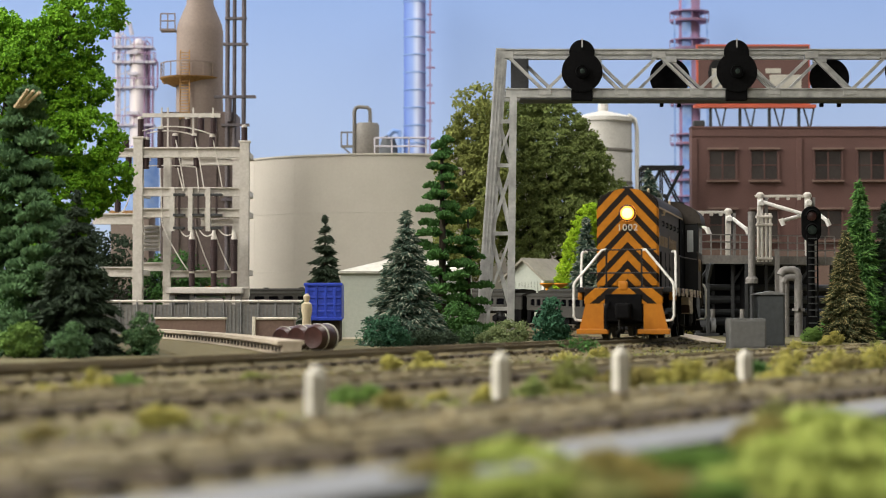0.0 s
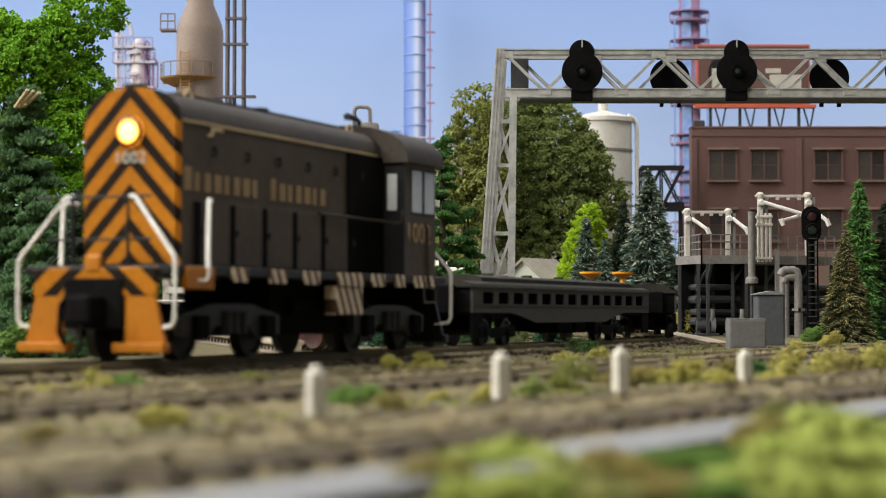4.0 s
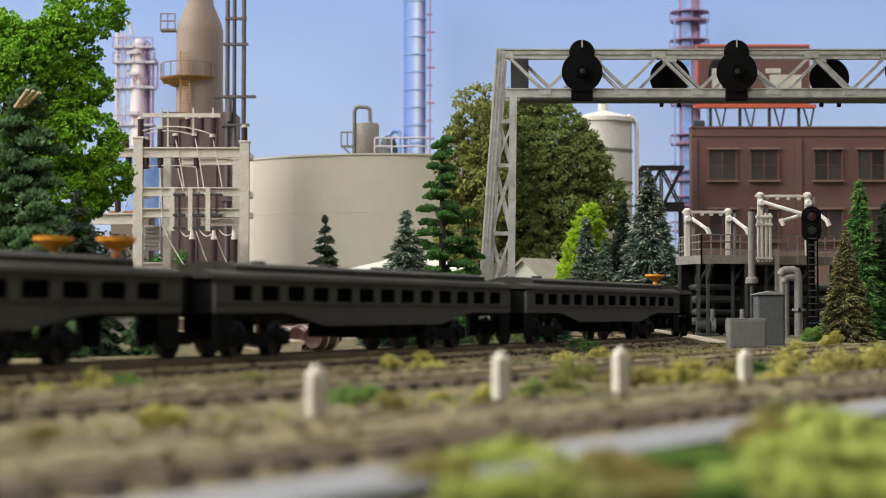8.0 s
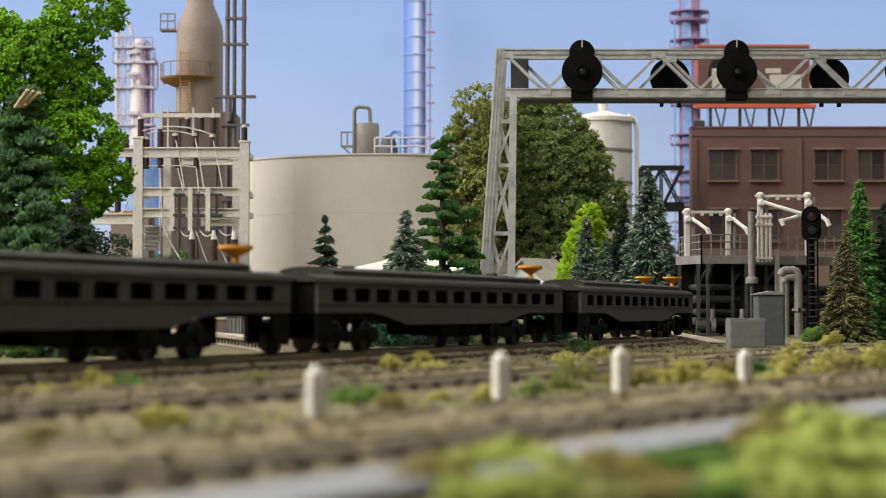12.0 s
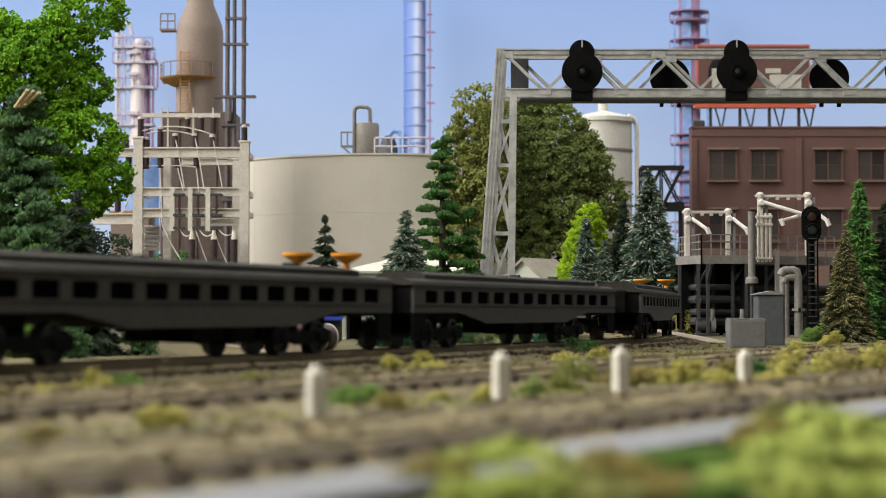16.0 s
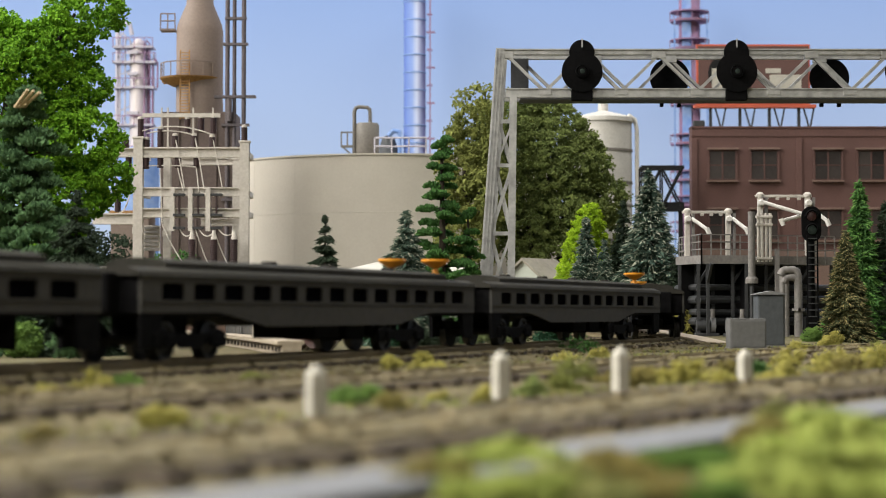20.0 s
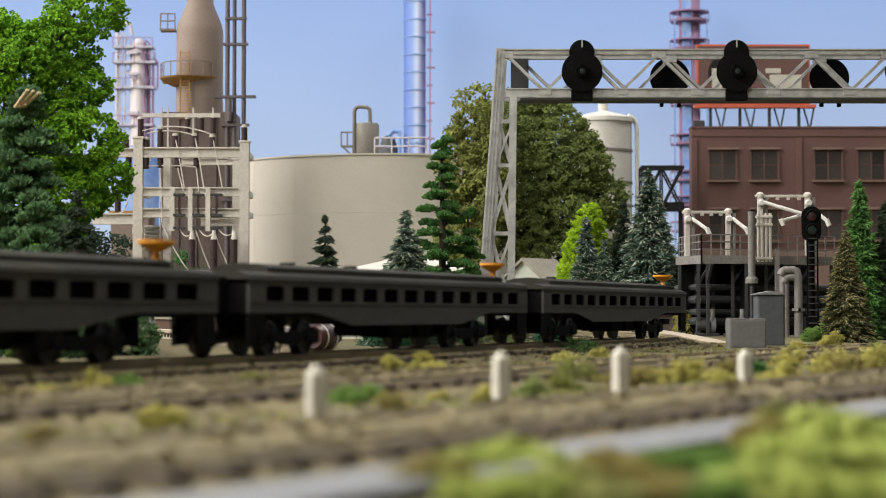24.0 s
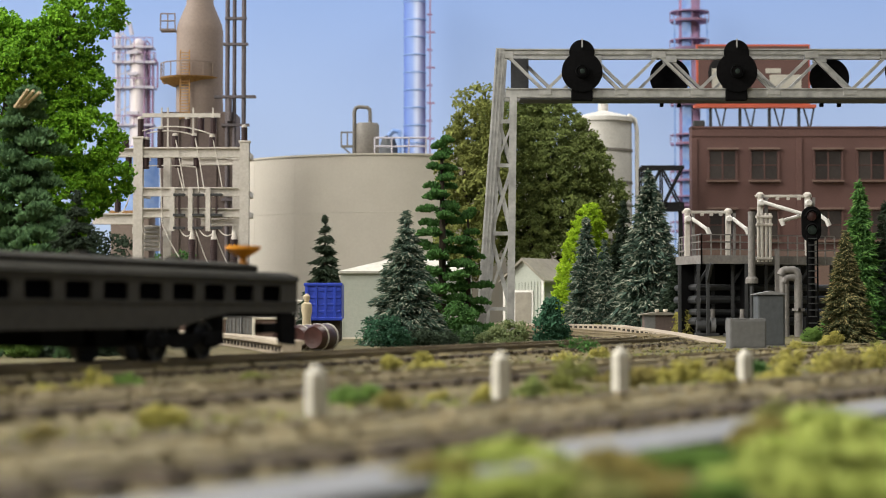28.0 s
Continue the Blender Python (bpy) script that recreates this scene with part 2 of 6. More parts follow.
def sky_paint():
    """Sky backdrop: blue, paler towards its foot, with added glow that weakens cast shadows."""
    m = shader("painted_sky", (0.5, 0.6, 0.8), 0.95, bump=0)
    nt = m.node_tree
    tc, sep, ramp = nt.nodes.new("ShaderNodeTexCoord"), nt.nodes.new("ShaderNodeSeparateXYZ"), nt.nodes.new("ShaderNodeValToRGB")
    n = nt.nodes.new("ShaderNodeTexNoise")
    n.inputs["Scale"].default_value = 2.5
    mad, sc = nt.nodes.new("ShaderNodeMath"), nt.nodes.new("ShaderNodeMath")
    mad.operation = sc.operation = "MULTIPLY_ADD"
    sc.inputs[1].default_value, sc.inputs[2].default_value = 2.4, 0.0
    mad.inputs[1].default_value = 0.12
    nt.links.new(tc.outputs["Object"], sep.inputs[0])
    nt.links.new(tc.outputs["Object"], n.inputs["Vector"])
    nt.links.new(sep.outputs["Z"], sc.inputs[0])
    nt.links.new(n.outputs["Fac"], mad.inputs[0])
    nt.links.new(sc.outputs[0], mad.inputs[2])
    nt.links.new(mad.outputs[0], ramp.inputs[0])
    e = ramp.color_ramp.elements
    e[0].position, e[0].color = 0.05, (0.50, 0.60, 0.765, 1)
    e[1].position, e[1].color = 0.95, (0.255, 0.375, 0.67, 1)
    half = nt.nodes.new("ShaderNodeMix")
    half.data_type = "RGBA"
    half.inputs["Factor"].default_value = 0.5
    half.inputs["B"].default_value = (0, 0, 0, 1)
    nt.links.new(ramp.outputs[0], half.inputs["A"])
    b = nt.nodes["Principled BSDF"]
    nt.links.new(half.outputs["Result"], b.inputs["Base Color"])
    nt.links.new(ramp.outputs[0], b.inputs["Emission Color"])
    b.inputs["Emission Strength"].default_value = 0.52
    return m


M["sky"] = sky_paint()

# ---- mesh code ----


def part(name, bm, material, parent=None, label="", smooth=False, place=None):
    """Links a bmesh, drawn in units, as one mesh object under a thing or a part."""
    me = bpy.data.meshes.new(name)
    bmesh.ops.scale(bm, vec=(U, U, U), verts=bm.verts)
    bmesh.ops.recalc_face_normals(bm, faces=bm.faces)
    bm.to_mesh(me)
    bm.free()
    if smooth:
        me.polygons.foreach_set("use_smooth", [True] * len(me.polygons))
        me.set_sharp_from_angle(angle=radians(38))
    me.materials.append(M[material])
    return linked(name, me, parent, label, place)


def linked(name, me, parent=None, label="", place=None):
    ob = new(name, me)
    ob.parent = parent
    if place is not None:
        ob.matrix_basis = place
    if label:
        ob["label"] = label
    return ob


def at(x, y, z=0.0, rz=0.0, rx=0.0, ry=0.0):
    return pose(x * U, y * U, z * U, rx, ry, rz)


def thing(name, m, label, category, group="", kind=""):
    ob = new(name)
    ob.empty_display_size = 0.01
    ob.matrix_basis = m
    return tagged(ob, label, category, group, kind)


def box(bm, x0, x1, y0, y1, z0, z1, bevel=0.0):
    v = [bm.verts.new((x, y, z)) for z in (z0, z1) for x, y in ((x0, y0), (x1, y0), (x1, y1), (x0, y1))]
    fs = [bm.faces.new([v[i] for i in f]) for f in ((3, 2, 1, 0), (4, 5, 6, 7), (0, 1, 5, 4), (1, 2, 6, 5), (2, 3, 7, 6), (3, 0, 4, 7))]
    if bevel:
        edges = list({e for f in fs for e in f.edges})
        bmesh.ops.bevel(bm, geom=edges, offset=bevel, segments=2, profile=0.5, affect="EDGES")
    return bm


def prism(bm, outline, axis, c0, c1):
    """A polygon pushed along an axis. axis 0: outline is (y, z); 1: (x, z); 2: (x, y)."""
    def spot(a, b, c):
        return ((c, a, b), (a, c, b), (a, b, c))[axis]
    lo, hi = [bm.verts.new(spot(a, b, c0)) for a, b in outline], [bm.verts.new(spot(a, b, c1)) for a, b in outline]
    n = len(outline)
    bm.faces.new(lo), bm.faces.new(hi[::-1])
    for i in range(n):
        bm.faces.new((lo[i], lo[(i + 1) % n], hi[(i + 1) % n], hi[i]))
    return bm


def sweep(bm, pts, r, n=8, r2=None, shut=True):
    """A round bar along a line of points."""
    pts = [Vector(p) for p in pts]
    rings, side = [], None
    for i, p in enumerate(pts):
        d = ((pts[i] - pts[i - 1]).normalized() if i else Vector()) + ((pts[i + 1] - pts[i]).normalized() if i + 1 < len(pts) else Vector())
        d = d.normalized() if d.length else Vector((0, 0, 1))
        if side is None:
            side = d.orthogonal().normalized()
        side = (side - d * side.dot(d)).normalized()
        up = d.cross(side)
        rad = r if r2 is None else r + (r2 - r) * i / (len(pts) - 1)
        rings.append([bm.verts.new(p + (side * math.cos(a) + up * math.sin(a)) * rad) for a in (2 * math.pi * k / n for k in range(n))])
    for a, b in zip(rings, rings[1:]):
        for k in range(n):
            bm.faces.new((a[k], a[(k + 1) % n], b[(k + 1) % n], b[k]))
    if shut:
        bm.faces.new(rings[0][::-1]), bm.faces.new(rings[-1])
    return bm


def beam(bm, p0, p1, w, h=None):
    """A square bar from p0 to p1."""
    p0, p1 = Vector(p0), Vector(p1)
    d = (p1 - p0).normalized()
    ref = Vector((0, 0, 1)) if abs(d.z) < 0.95 else Vector((0, 1, 0))
    a = d.cross(ref).normalized() * w / 2
    b = a.cross(d).normalized() * (h or w) / 2
    ends = [[bm.verts.new(p + q) for q in (a + b, a - b, -a - b, -a + b)] for p in (p0, p1)]
    bm.faces.new(ends[0]), bm.faces.new(ends[1][::-1])
    for k in range(4):
        bm.faces.new((ends[0][k], ends[1][k], ends[1][(k + 1) % 4], ends[0][(k + 1) % 4]))
    return bm


def lathe(bm, profile, n=24, x=0.0, y=0.0, axis=2):
    """A profile of (radius, height) turned about an upright (2) or lengthwise (0: x, 1: y) axis."""
    rings = []
    for r, h in profile:
        ring = []
        for k in range(n):
            a = 2 * math.pi * k / n
            c, s = r * math.cos(a), r * math.sin(a)
            ring.append(bm.verts.new(((x + c, y + s, h), (x + h, y + c, s), (x + c, y + h, s))[(2, 0, 1).index(axis)]))
        rings.append(ring)
    for a, b in zip(rings, rings[1:]):
        for k in range(n):
            bm.faces.new((a[k], a[(k + 1) % n], b[(k + 1) % n], b[k]))
    bm.faces.new(rings[0][::-1]), bm.faces.new(rings[-1])
    return bm


def B():
    return bmesh.new()


def lettering(name, words, size, material, parent, place, label=""):
    data = bpy.data.curves.new(name, "FONT")
    data.body, data.size, data.extrude, data.align_x = words, size * U, 0.01 * U, "CENTER"
    tmp = new(name, data)
    bpy.context.view_layer.update()
    me = bpy.data.meshes.new_from_object(tmp)
    bpy.data.objects.remove(tmp)
    me.materials.append(M[material])
    return linked(name, me, parent, label, place)


# ---- foliage ----


def chips(name, centres, along, size, stretch, material, rng, parent=None, label="", squash=1.0, wide=1.0):
    """A crown of many small four-sided clumps, each pointing roughly along its own direction."""
    n = len(centres)
    c, d = np.asarray(centres, float), np.asarray(along, float)
    d = d / (np.linalg.norm(d, axis=1, keepdims=True) + 1e-9)
    s = np.asarray(size, float).reshape(-1, 1) * rng.uniform(0.6, 1.35, (n, 1))
    rnd = rng.normal(size=(n, 3))
    a = np.cross(d, rnd)
    a /= np.linalg.norm(a, axis=1, keepdims=True) + 1e-9
    b = np.cross(d, a) * wide
    a = a * wide
    v = np.empty((n, 5, 3))
    v[:, 0] = c + d * s * stretch
    v[:, 1] = c + a * s * 0.62 - d * s * 0.25
    v[:, 2] = c - a * s * 0.5 + b * s * 0.45 * squash - d * s * 0.35
    v[:, 3] = c - a * s * 0.35 - b * s * 0.55 * squash - d * s * 0.2
    v[:, 4] = c - d * s * stretch * 0.75
    faces = np.array([[0, 1, 2], [0, 2, 3], [0, 3, 1], [4, 2, 1], [4, 3, 2], [4, 1, 3]])
    f = (faces[None] + (np.arange(n) * 5)[:, None, None]).reshape(-1, 3)
    me = bpy.data.meshes.new(name)
    me.from_pydata((v.reshape(-1, 3) * U).tolist(), [], f.tolist())
    me.materials.append(M[material])
    return linked(name, me, parent, label)


def conifer(x, y, z, height, radius, material, label, seed, tiers=15, boughs=11, bare=0.05, droop=0.25, tips=None):
    """A spruce: a tapered trunk and whorls of boughs set with needle clumps, some with paler tips."""
    rng = np.random.default_rng(seed)
    tree = thing("conifer_tree", at(x, y, z, rng.uniform(0, 360)), label, "tree", "conifers of the layout")
    bm = B()
    sweep(bm, [(0, 0, -0.05), (0.02 * height * rng.uniform(-0.5, 0.5), 0, height * 0.5), (0, 0, height * 0.98)], 0.022 * height, 7, 0.004 * height)
    part("trunk", bm, "bark", tree, smooth=True)
    cs, ds, ss, tc, td, ts = [], [], [], [], [], []
    for i in range(tiers):
        f = i / (tiers - 1)
        tier = height * (bare + (0.985 - bare) * f)
        reach = radius * (1.0 - f) ** 0.85 + 0.035 * radius
        m = max(5, int(boughs * (1.0 - 0.5 * f)))
        turn = rng.uniform(0, 6.28)
        for k in range(m):
            a = turn + 6.283 * k / m + rng.normal() * 0.16
            r = reach * rng.uniform(0.66, 1.14)
            zz = tier + rng.normal() * 0.012 * height
            out = np.array([math.cos(a), math.sin(a), 0.0])
            side = np.array([-out[1], out[0], 0.0])
            steps = max(3, int(r / (0.024 * height)) + 2)
            for j in range(1, steps + 1):
                q = j / steps
                spread = 0.30 * r * (1 - 0.65 * q)
                for w in ((-1, -0.5, 0, 0.5, 1) if q < 0.85 and r > 0.07 * height else (-0.5, 0, 0.5)):
                    p = out * r * q + np.array([0, 0, zz - droop * r * q * q + 0.05 * r * q + rng.normal() * 0.009 * height]) + side * w * spread
                    d = out + side * w * 0.8 + np.array([0, 0, -0.30 + rng.normal() * 0.22])
                    cs.append(p), ds.append(d), ss.append(0.029 * height * (1.15 - 0.5 * f))
                    if tips and (q > 0.62 or abs(w) == 1) and rng.random() < 0.75:
                        tc.append(p + d * 0.018 * height + np.array([0, 0, 0.010 * height]))
                        td.append(d + rng.normal(size=3) * 0.25), ts.append(0.017 * height * (1.15 - 0.45 * f))
    cs.append([0, 0, height * 0.99]), ds.append([0, 0, 1]), ss.append(0.025 * height)
    cs, ds, ss = np.repeat(cs, 2, axis=0), np.repeat(ds, 2, axis=0), np.repeat(ss, 2)
    chips("crown", cs + rng.normal(size=cs.shape) * 0.008 * height, ds + rng.normal(size=ds.shape) * 0.3, ss * 0.95, 1.5, material, rng, tree, squash=0.8, wide=0.55)
    if tips:
        chips("tip_growth", tc, td, ts, 1.7, tips, rng, tree, "paler needle tips", squash=0.7, wide=0.6)
    return tree


def leafy(name, x, y, z, height, blobs, count, size, material, label, seed, category="tree", group="", trunk=True):
    """A foam-foliage tree or shrub: a branched trunk under a crown of clumps round a few lobes (x, y, z, rx, rz)."""
    rng = np.random.default_rng(seed)
    tree = thing(name, at(x, y, z), label, category, group)
    if trunk:
        bm = B()
        sweep(bm, [(0, 0, -0.05), (0.01 * height, 0, height * 0.3), (0, 0.01 * height, height * 0.7)], 0.035 * height, 8, 0.012 * height)
        for bx, by, bz, rx, rz in blobs[1:]:
            sweep(bm, [(0, 0, max(0.1, bz * 0.55)), (bx * 0.5, by * 0.5, bz * 0.8), (bx * 0.9, by * 0.9, bz)], 0.014 * height, 6, 0.005 * height)
        part("trunk", bm, "bark", tree, smooth=True)
    cs, ds, ss = foam(blobs, count, size, rng)
    ok = cs[:, 2] > size * 0.3
    chips("crown", cs[ok], ds[ok], ss[ok], 0.5, material, rng, tree)
    return tree


def foam(blobs, count, size, rng):
    """Clumps gathered in pads: each lobe carries rounded pads with dark gaps between them."""
    share = np.array([b[3] ** 2 for b in blobs])
    share = share / share.sum()
    cs, ds, ss = [], [], []
    per = 26
    for (bx, by, bz, rx, rz), sh in zip(blobs, share):
        pads = max(4, int(count * sh / per))
        pad = 1.35 * (rx + rz) / math.sqrt(pads)
        for _ in range(pads):
            d = rng.normal(size=3)
            d /= np.linalg.norm(d)
            r = 0.55 + 0.45 * rng.random() ** 0.35
            c = np.array([bx + d[0] * rx * r, by + d[1] * rx * r, bz + d[2] * rz * r])
            w = pad * rng.uniform(0.7, 1.3)
            e = rng.normal(size=(per, 3)) + d * 0.55 + np.array([0, 0, 0.35])
            e /= np.linalg.norm(e, axis=1, keepdims=True)
            h = rng.random(per) ** 0.4
            cs.append(c + e * (h * w)[:, None] * np.array([1, 1, 0.72]))
            ds.append(e + rng.normal(size=e.shape) * 0.15)
            ss.append(np.where(np.arange(per) < 5, min(w * 0.5, size * 2.0), size))
            cs[-1][:5] = c + rng.normal(size=(5, 3)) * w * 0.25
    return np.concatenate(cs), np.concatenate(ds), np.concatenate(ss)


def pine(x, y, z, height, radius, material, label, seed, limbs=26, low=0.1, chip=0.13, dense=60, fat=0.3):
    """An open pine: a dark trunk, bare limbs and a foam cluster at the end of each."""
    rng = np.random.default_rng(seed)
    tree = thing("conifer_tree", at(x, y, z), label, "tree", "conifers of the layout")
    trunk, cs, ds = B(), [], []
    sweep(trunk, [(0, 0, -0.05), (0.03, 0, height * 0.5), (0, 0, height * 0.97)], 0.024 * height, 8, 0.006 * height)
    for i in range(limbs):
        f = (i + 0.5) / limbs
        zz = height * (low + (0.97 - low) * f)
        r = radius * (1.0 - f) ** 0.7 * rng.uniform(0.55, 1.0) + 0.05
        a = i * 2.4 + rng.normal() * 0.3
        tip = np.array([math.cos(a) * r, math.sin(a) * r, zz + rng.normal() * 0.1])
        sweep(trunk, [(0, 0, zz - 0.12 * r), tuple(tip * (0.6, 0.6, 1) + (0, 0, 0.02)), tuple(tip)], 0.006 * height, 5, 0.003 * height)
        for lobe in range(2):
            c = tip * ((1, 1, 1) if lobe == 0 else (0.55, 0.55, 1)) + rng.normal(size=3) * 0.06
            size = fat * (0.55 + 0.6 * (1 - f)) * rng.uniform(0.8, 1.15)
            d = rng.normal(size=(dense, 3))
            d /= np.linalg.norm(d, axis=1, keepdims=True)
            d[:, 2] = np.abs(d[:, 2]) * 1.1 - 0.35
            q = c + d * np.array([size, size, size * 0.62]) * rng.uniform(0.45, 1.0, (dense, 1))
            cs.append(q), ds.append(d * 0.7 + np.array([0, 0, 0.45]))
    part("trunk", trunk, "bark", tree, smooth=True)
    cs, ds = np.concatenate(cs), np.concatenate(ds)
    chips("crown", cs, ds, np.full(len(cs), chip), 0.9, material, rng, tree)
    return tree

# ---- the room and the table ----
GROUND = -0.30


def room():
    m = 1.0 / U
    walls = (("wall_west", -2.3, -2.2, -2.2, 2.15), ("wall_east", 2.2, 2.3, -2.2, 2.15), ("wall_south", -2.3, 2.3, -2.3, -2.2), ("wall_north", -2.3, 2.3, 2.15, 2.25))
    for name, x0, x1, y0, y1 in walls:
        tagged(part(name, box(B(), x0 * m, x1 * m, y0 * m, y1 * m, -1.0 * m, 1.5 * m), "plaster"), "plain pale plaster wall of the room", "wall", kind="structure")
    tagged(part("ceiling", box(B(), -2.3 * m, 2.3 * m, -2.3 * m, 2.25 * m, 1.5 * m, 1.6 * m), "plaster"), "plain white ceiling of the room", "ceiling", kind="structure")
    tagged(part("floor", box(B(), -2.3 * m, 2.3 * m, -2.3 * m, 2.25 * m, -1.1 * m, -1.0 * m), "floor"), "dull brown carpet floor of the room", "floor", kind="structure")
    tagged(part("backdrop", box(B(), -2.1 * m, 2.1 * m, 2.02 * m, 2.04 * m, -0.06 * m, 1.0 * m), "sky"), "blue sky backdrop with an added soft glow behind the layout", "backdrop", kind="structure")
    table = thing("layout_table", at(0, 0, -4.4), "wooden table frame that carries the model railway", "table")
    part("table_frame", box(B(), -125, 95, -48, 183, -3.5, 0), "bark", table)
    for x in (-118, 88):
        for y in (-42, 176):
            part("leg", box(B(), x - 3, x + 3, y - 3, y + 3, -86.4, -3.5), "bark", table)


def ground():
    bm = B()
    nx, ny = 150, 160
    rows = []
    for j in range(ny + 1):
        y = -48 + 231 * j / ny
        row = []
        for i in range(nx + 1):
            x = -125 + 220 * i / nx
            z = GROUND + 0.05 * noise.noise(Vector((x * 0.35, y * 0.35, 0))) + 0.03 * noise.noise(Vector((x * 1.3, y * 1.3, 3)))
            row.append(bm.verts.new((x, y, z - 0.03)))
        rows.append(row)
    for a, b in zip(rows, rows[1:]):
        for i in range(nx):
            bm.faces.new((a[i], a[i + 1], b[i + 1], b[i]))
    edge = [rows[0][0], rows[0][-1], rows[-1][-1], rows[-1][0]]
    low = [bm.verts.new((v.co.x, v.co.y, -4.4)) for v in edge]
    bm.faces.new(low)
    ob = part("ground", bm, "earth", smooth=True)
    tagged(ob, "olive-brown scenic earth of the model layout", "ground", kind="structure")


# ---- the lie of the tracks ----
TH = 0.404
START, AHEAD, LEFT = Vector((-2.65, 37.85)), Vector((-math.sin(TH), -math.cos(TH))), Vector((math.cos(TH), -math.sin(TH)))
S_NEAR, BEND = 48.0, 39.0
HALF = math.pi * BEND
# the far end: a straight, an easy bend, then two tighter ones round behind the yard (from s, radius)
FAR_BENDS, FAR_STEP = ((-21.5, 25.0), (-34.0, 70.0), (-56.0, 31.0)), 0.25


def far_line():
    """Points of the far end, walked backwards in short steps from the end of the straight."""
    s, p, turn, pts = FAR_BENDS[0][0], START + AHEAD * FAR_BENDS[0][0], 0.0, []
    while s > -175:
        pts.append(p.copy())
        radius = [r for s0, r in FAR_BENDS if s <= s0 + 1e-6][-1]
        bend = FAR_STEP / radius if turn < math.pi else 0.0
        mid = turn + bend / 2
        p = p - (AHEAD * math.cos(mid) + LEFT * math.sin(mid)) * FAR_STEP
        turn, s = turn + bend, s - FAR_STEP
    return pts


FAR_POINTS = far_line()


def main_line(s):
    """The main line: a straight past the camera, the climbing far bends and a near half circle. Gives x, y, z."""
    if s < FAR_BENDS[0][0]:
        d = (FAR_BENDS[0][0] - s) / FAR_STEP
        i = min(int(d), len(FAR_POINTS) - 2)
        p = FAR_POINTS[i].lerp(FAR_POINTS[i + 1], d - i)
        return Vector((p.x, p.y, 0.45 * min(1.0, max(0.0, (-40.0 - s) / 30))))
    if s > S_NEAR:
        e = START + AHEAD * S_NEAR
        c = e - LEFT * BEND
        d = s - S_NEAR
        if d <= HALF:
            a = -TH - d / BEND
            p = c + Vector((math.cos(a), math.sin(a))) * BEND
        else:
            p = c - LEFT * BEND - AHEAD * (d - HALF)
        return Vector((p.x, p.y, 0))
    p = START + AHEAD * s
    return Vector((p.x, p.y, 0))


def ribbon(bm, pts, profile):
    """A closed profile of (side, height) drawn along points on the plan."""
    rings = []
    for i, p in enumerate(pts):
        d = (pts[min(i + 1, len(pts) - 1)] - pts[max(i - 1, 0)]).to_2d().normalized()
        n = Vector((d.y, -d.x))
        rings.append([bm.verts.new((p.x + n.x * a, p.y + n.y * a, p.z + h)) for a, h in profile])
    k = len(profile)
    for a, b in zip(rings, rings[1:]):
        for j in range(k):
            bm.faces.new((a[j], a[(j + 1) % k], b[(j + 1) % k], b[j]))
    bm.faces.new(rings[0][::-1]), bm.faces.new(rings[-1])
    return bm


RAIL = lambda o: [(o - 0.11, -0.16), (o + 0.11, -0.16), (o + 0.11, -0.135), (o + 0.03, -0.12), (o + 0.03, -0.045), (o + 0.05, -0.035), (o + 0.05, 0), (o - 0.05, 0), (o - 0.05, -0.035), (o - 0.03, -0.045), (o - 0.03, -0.12), (o - 0.11, -0.135)]


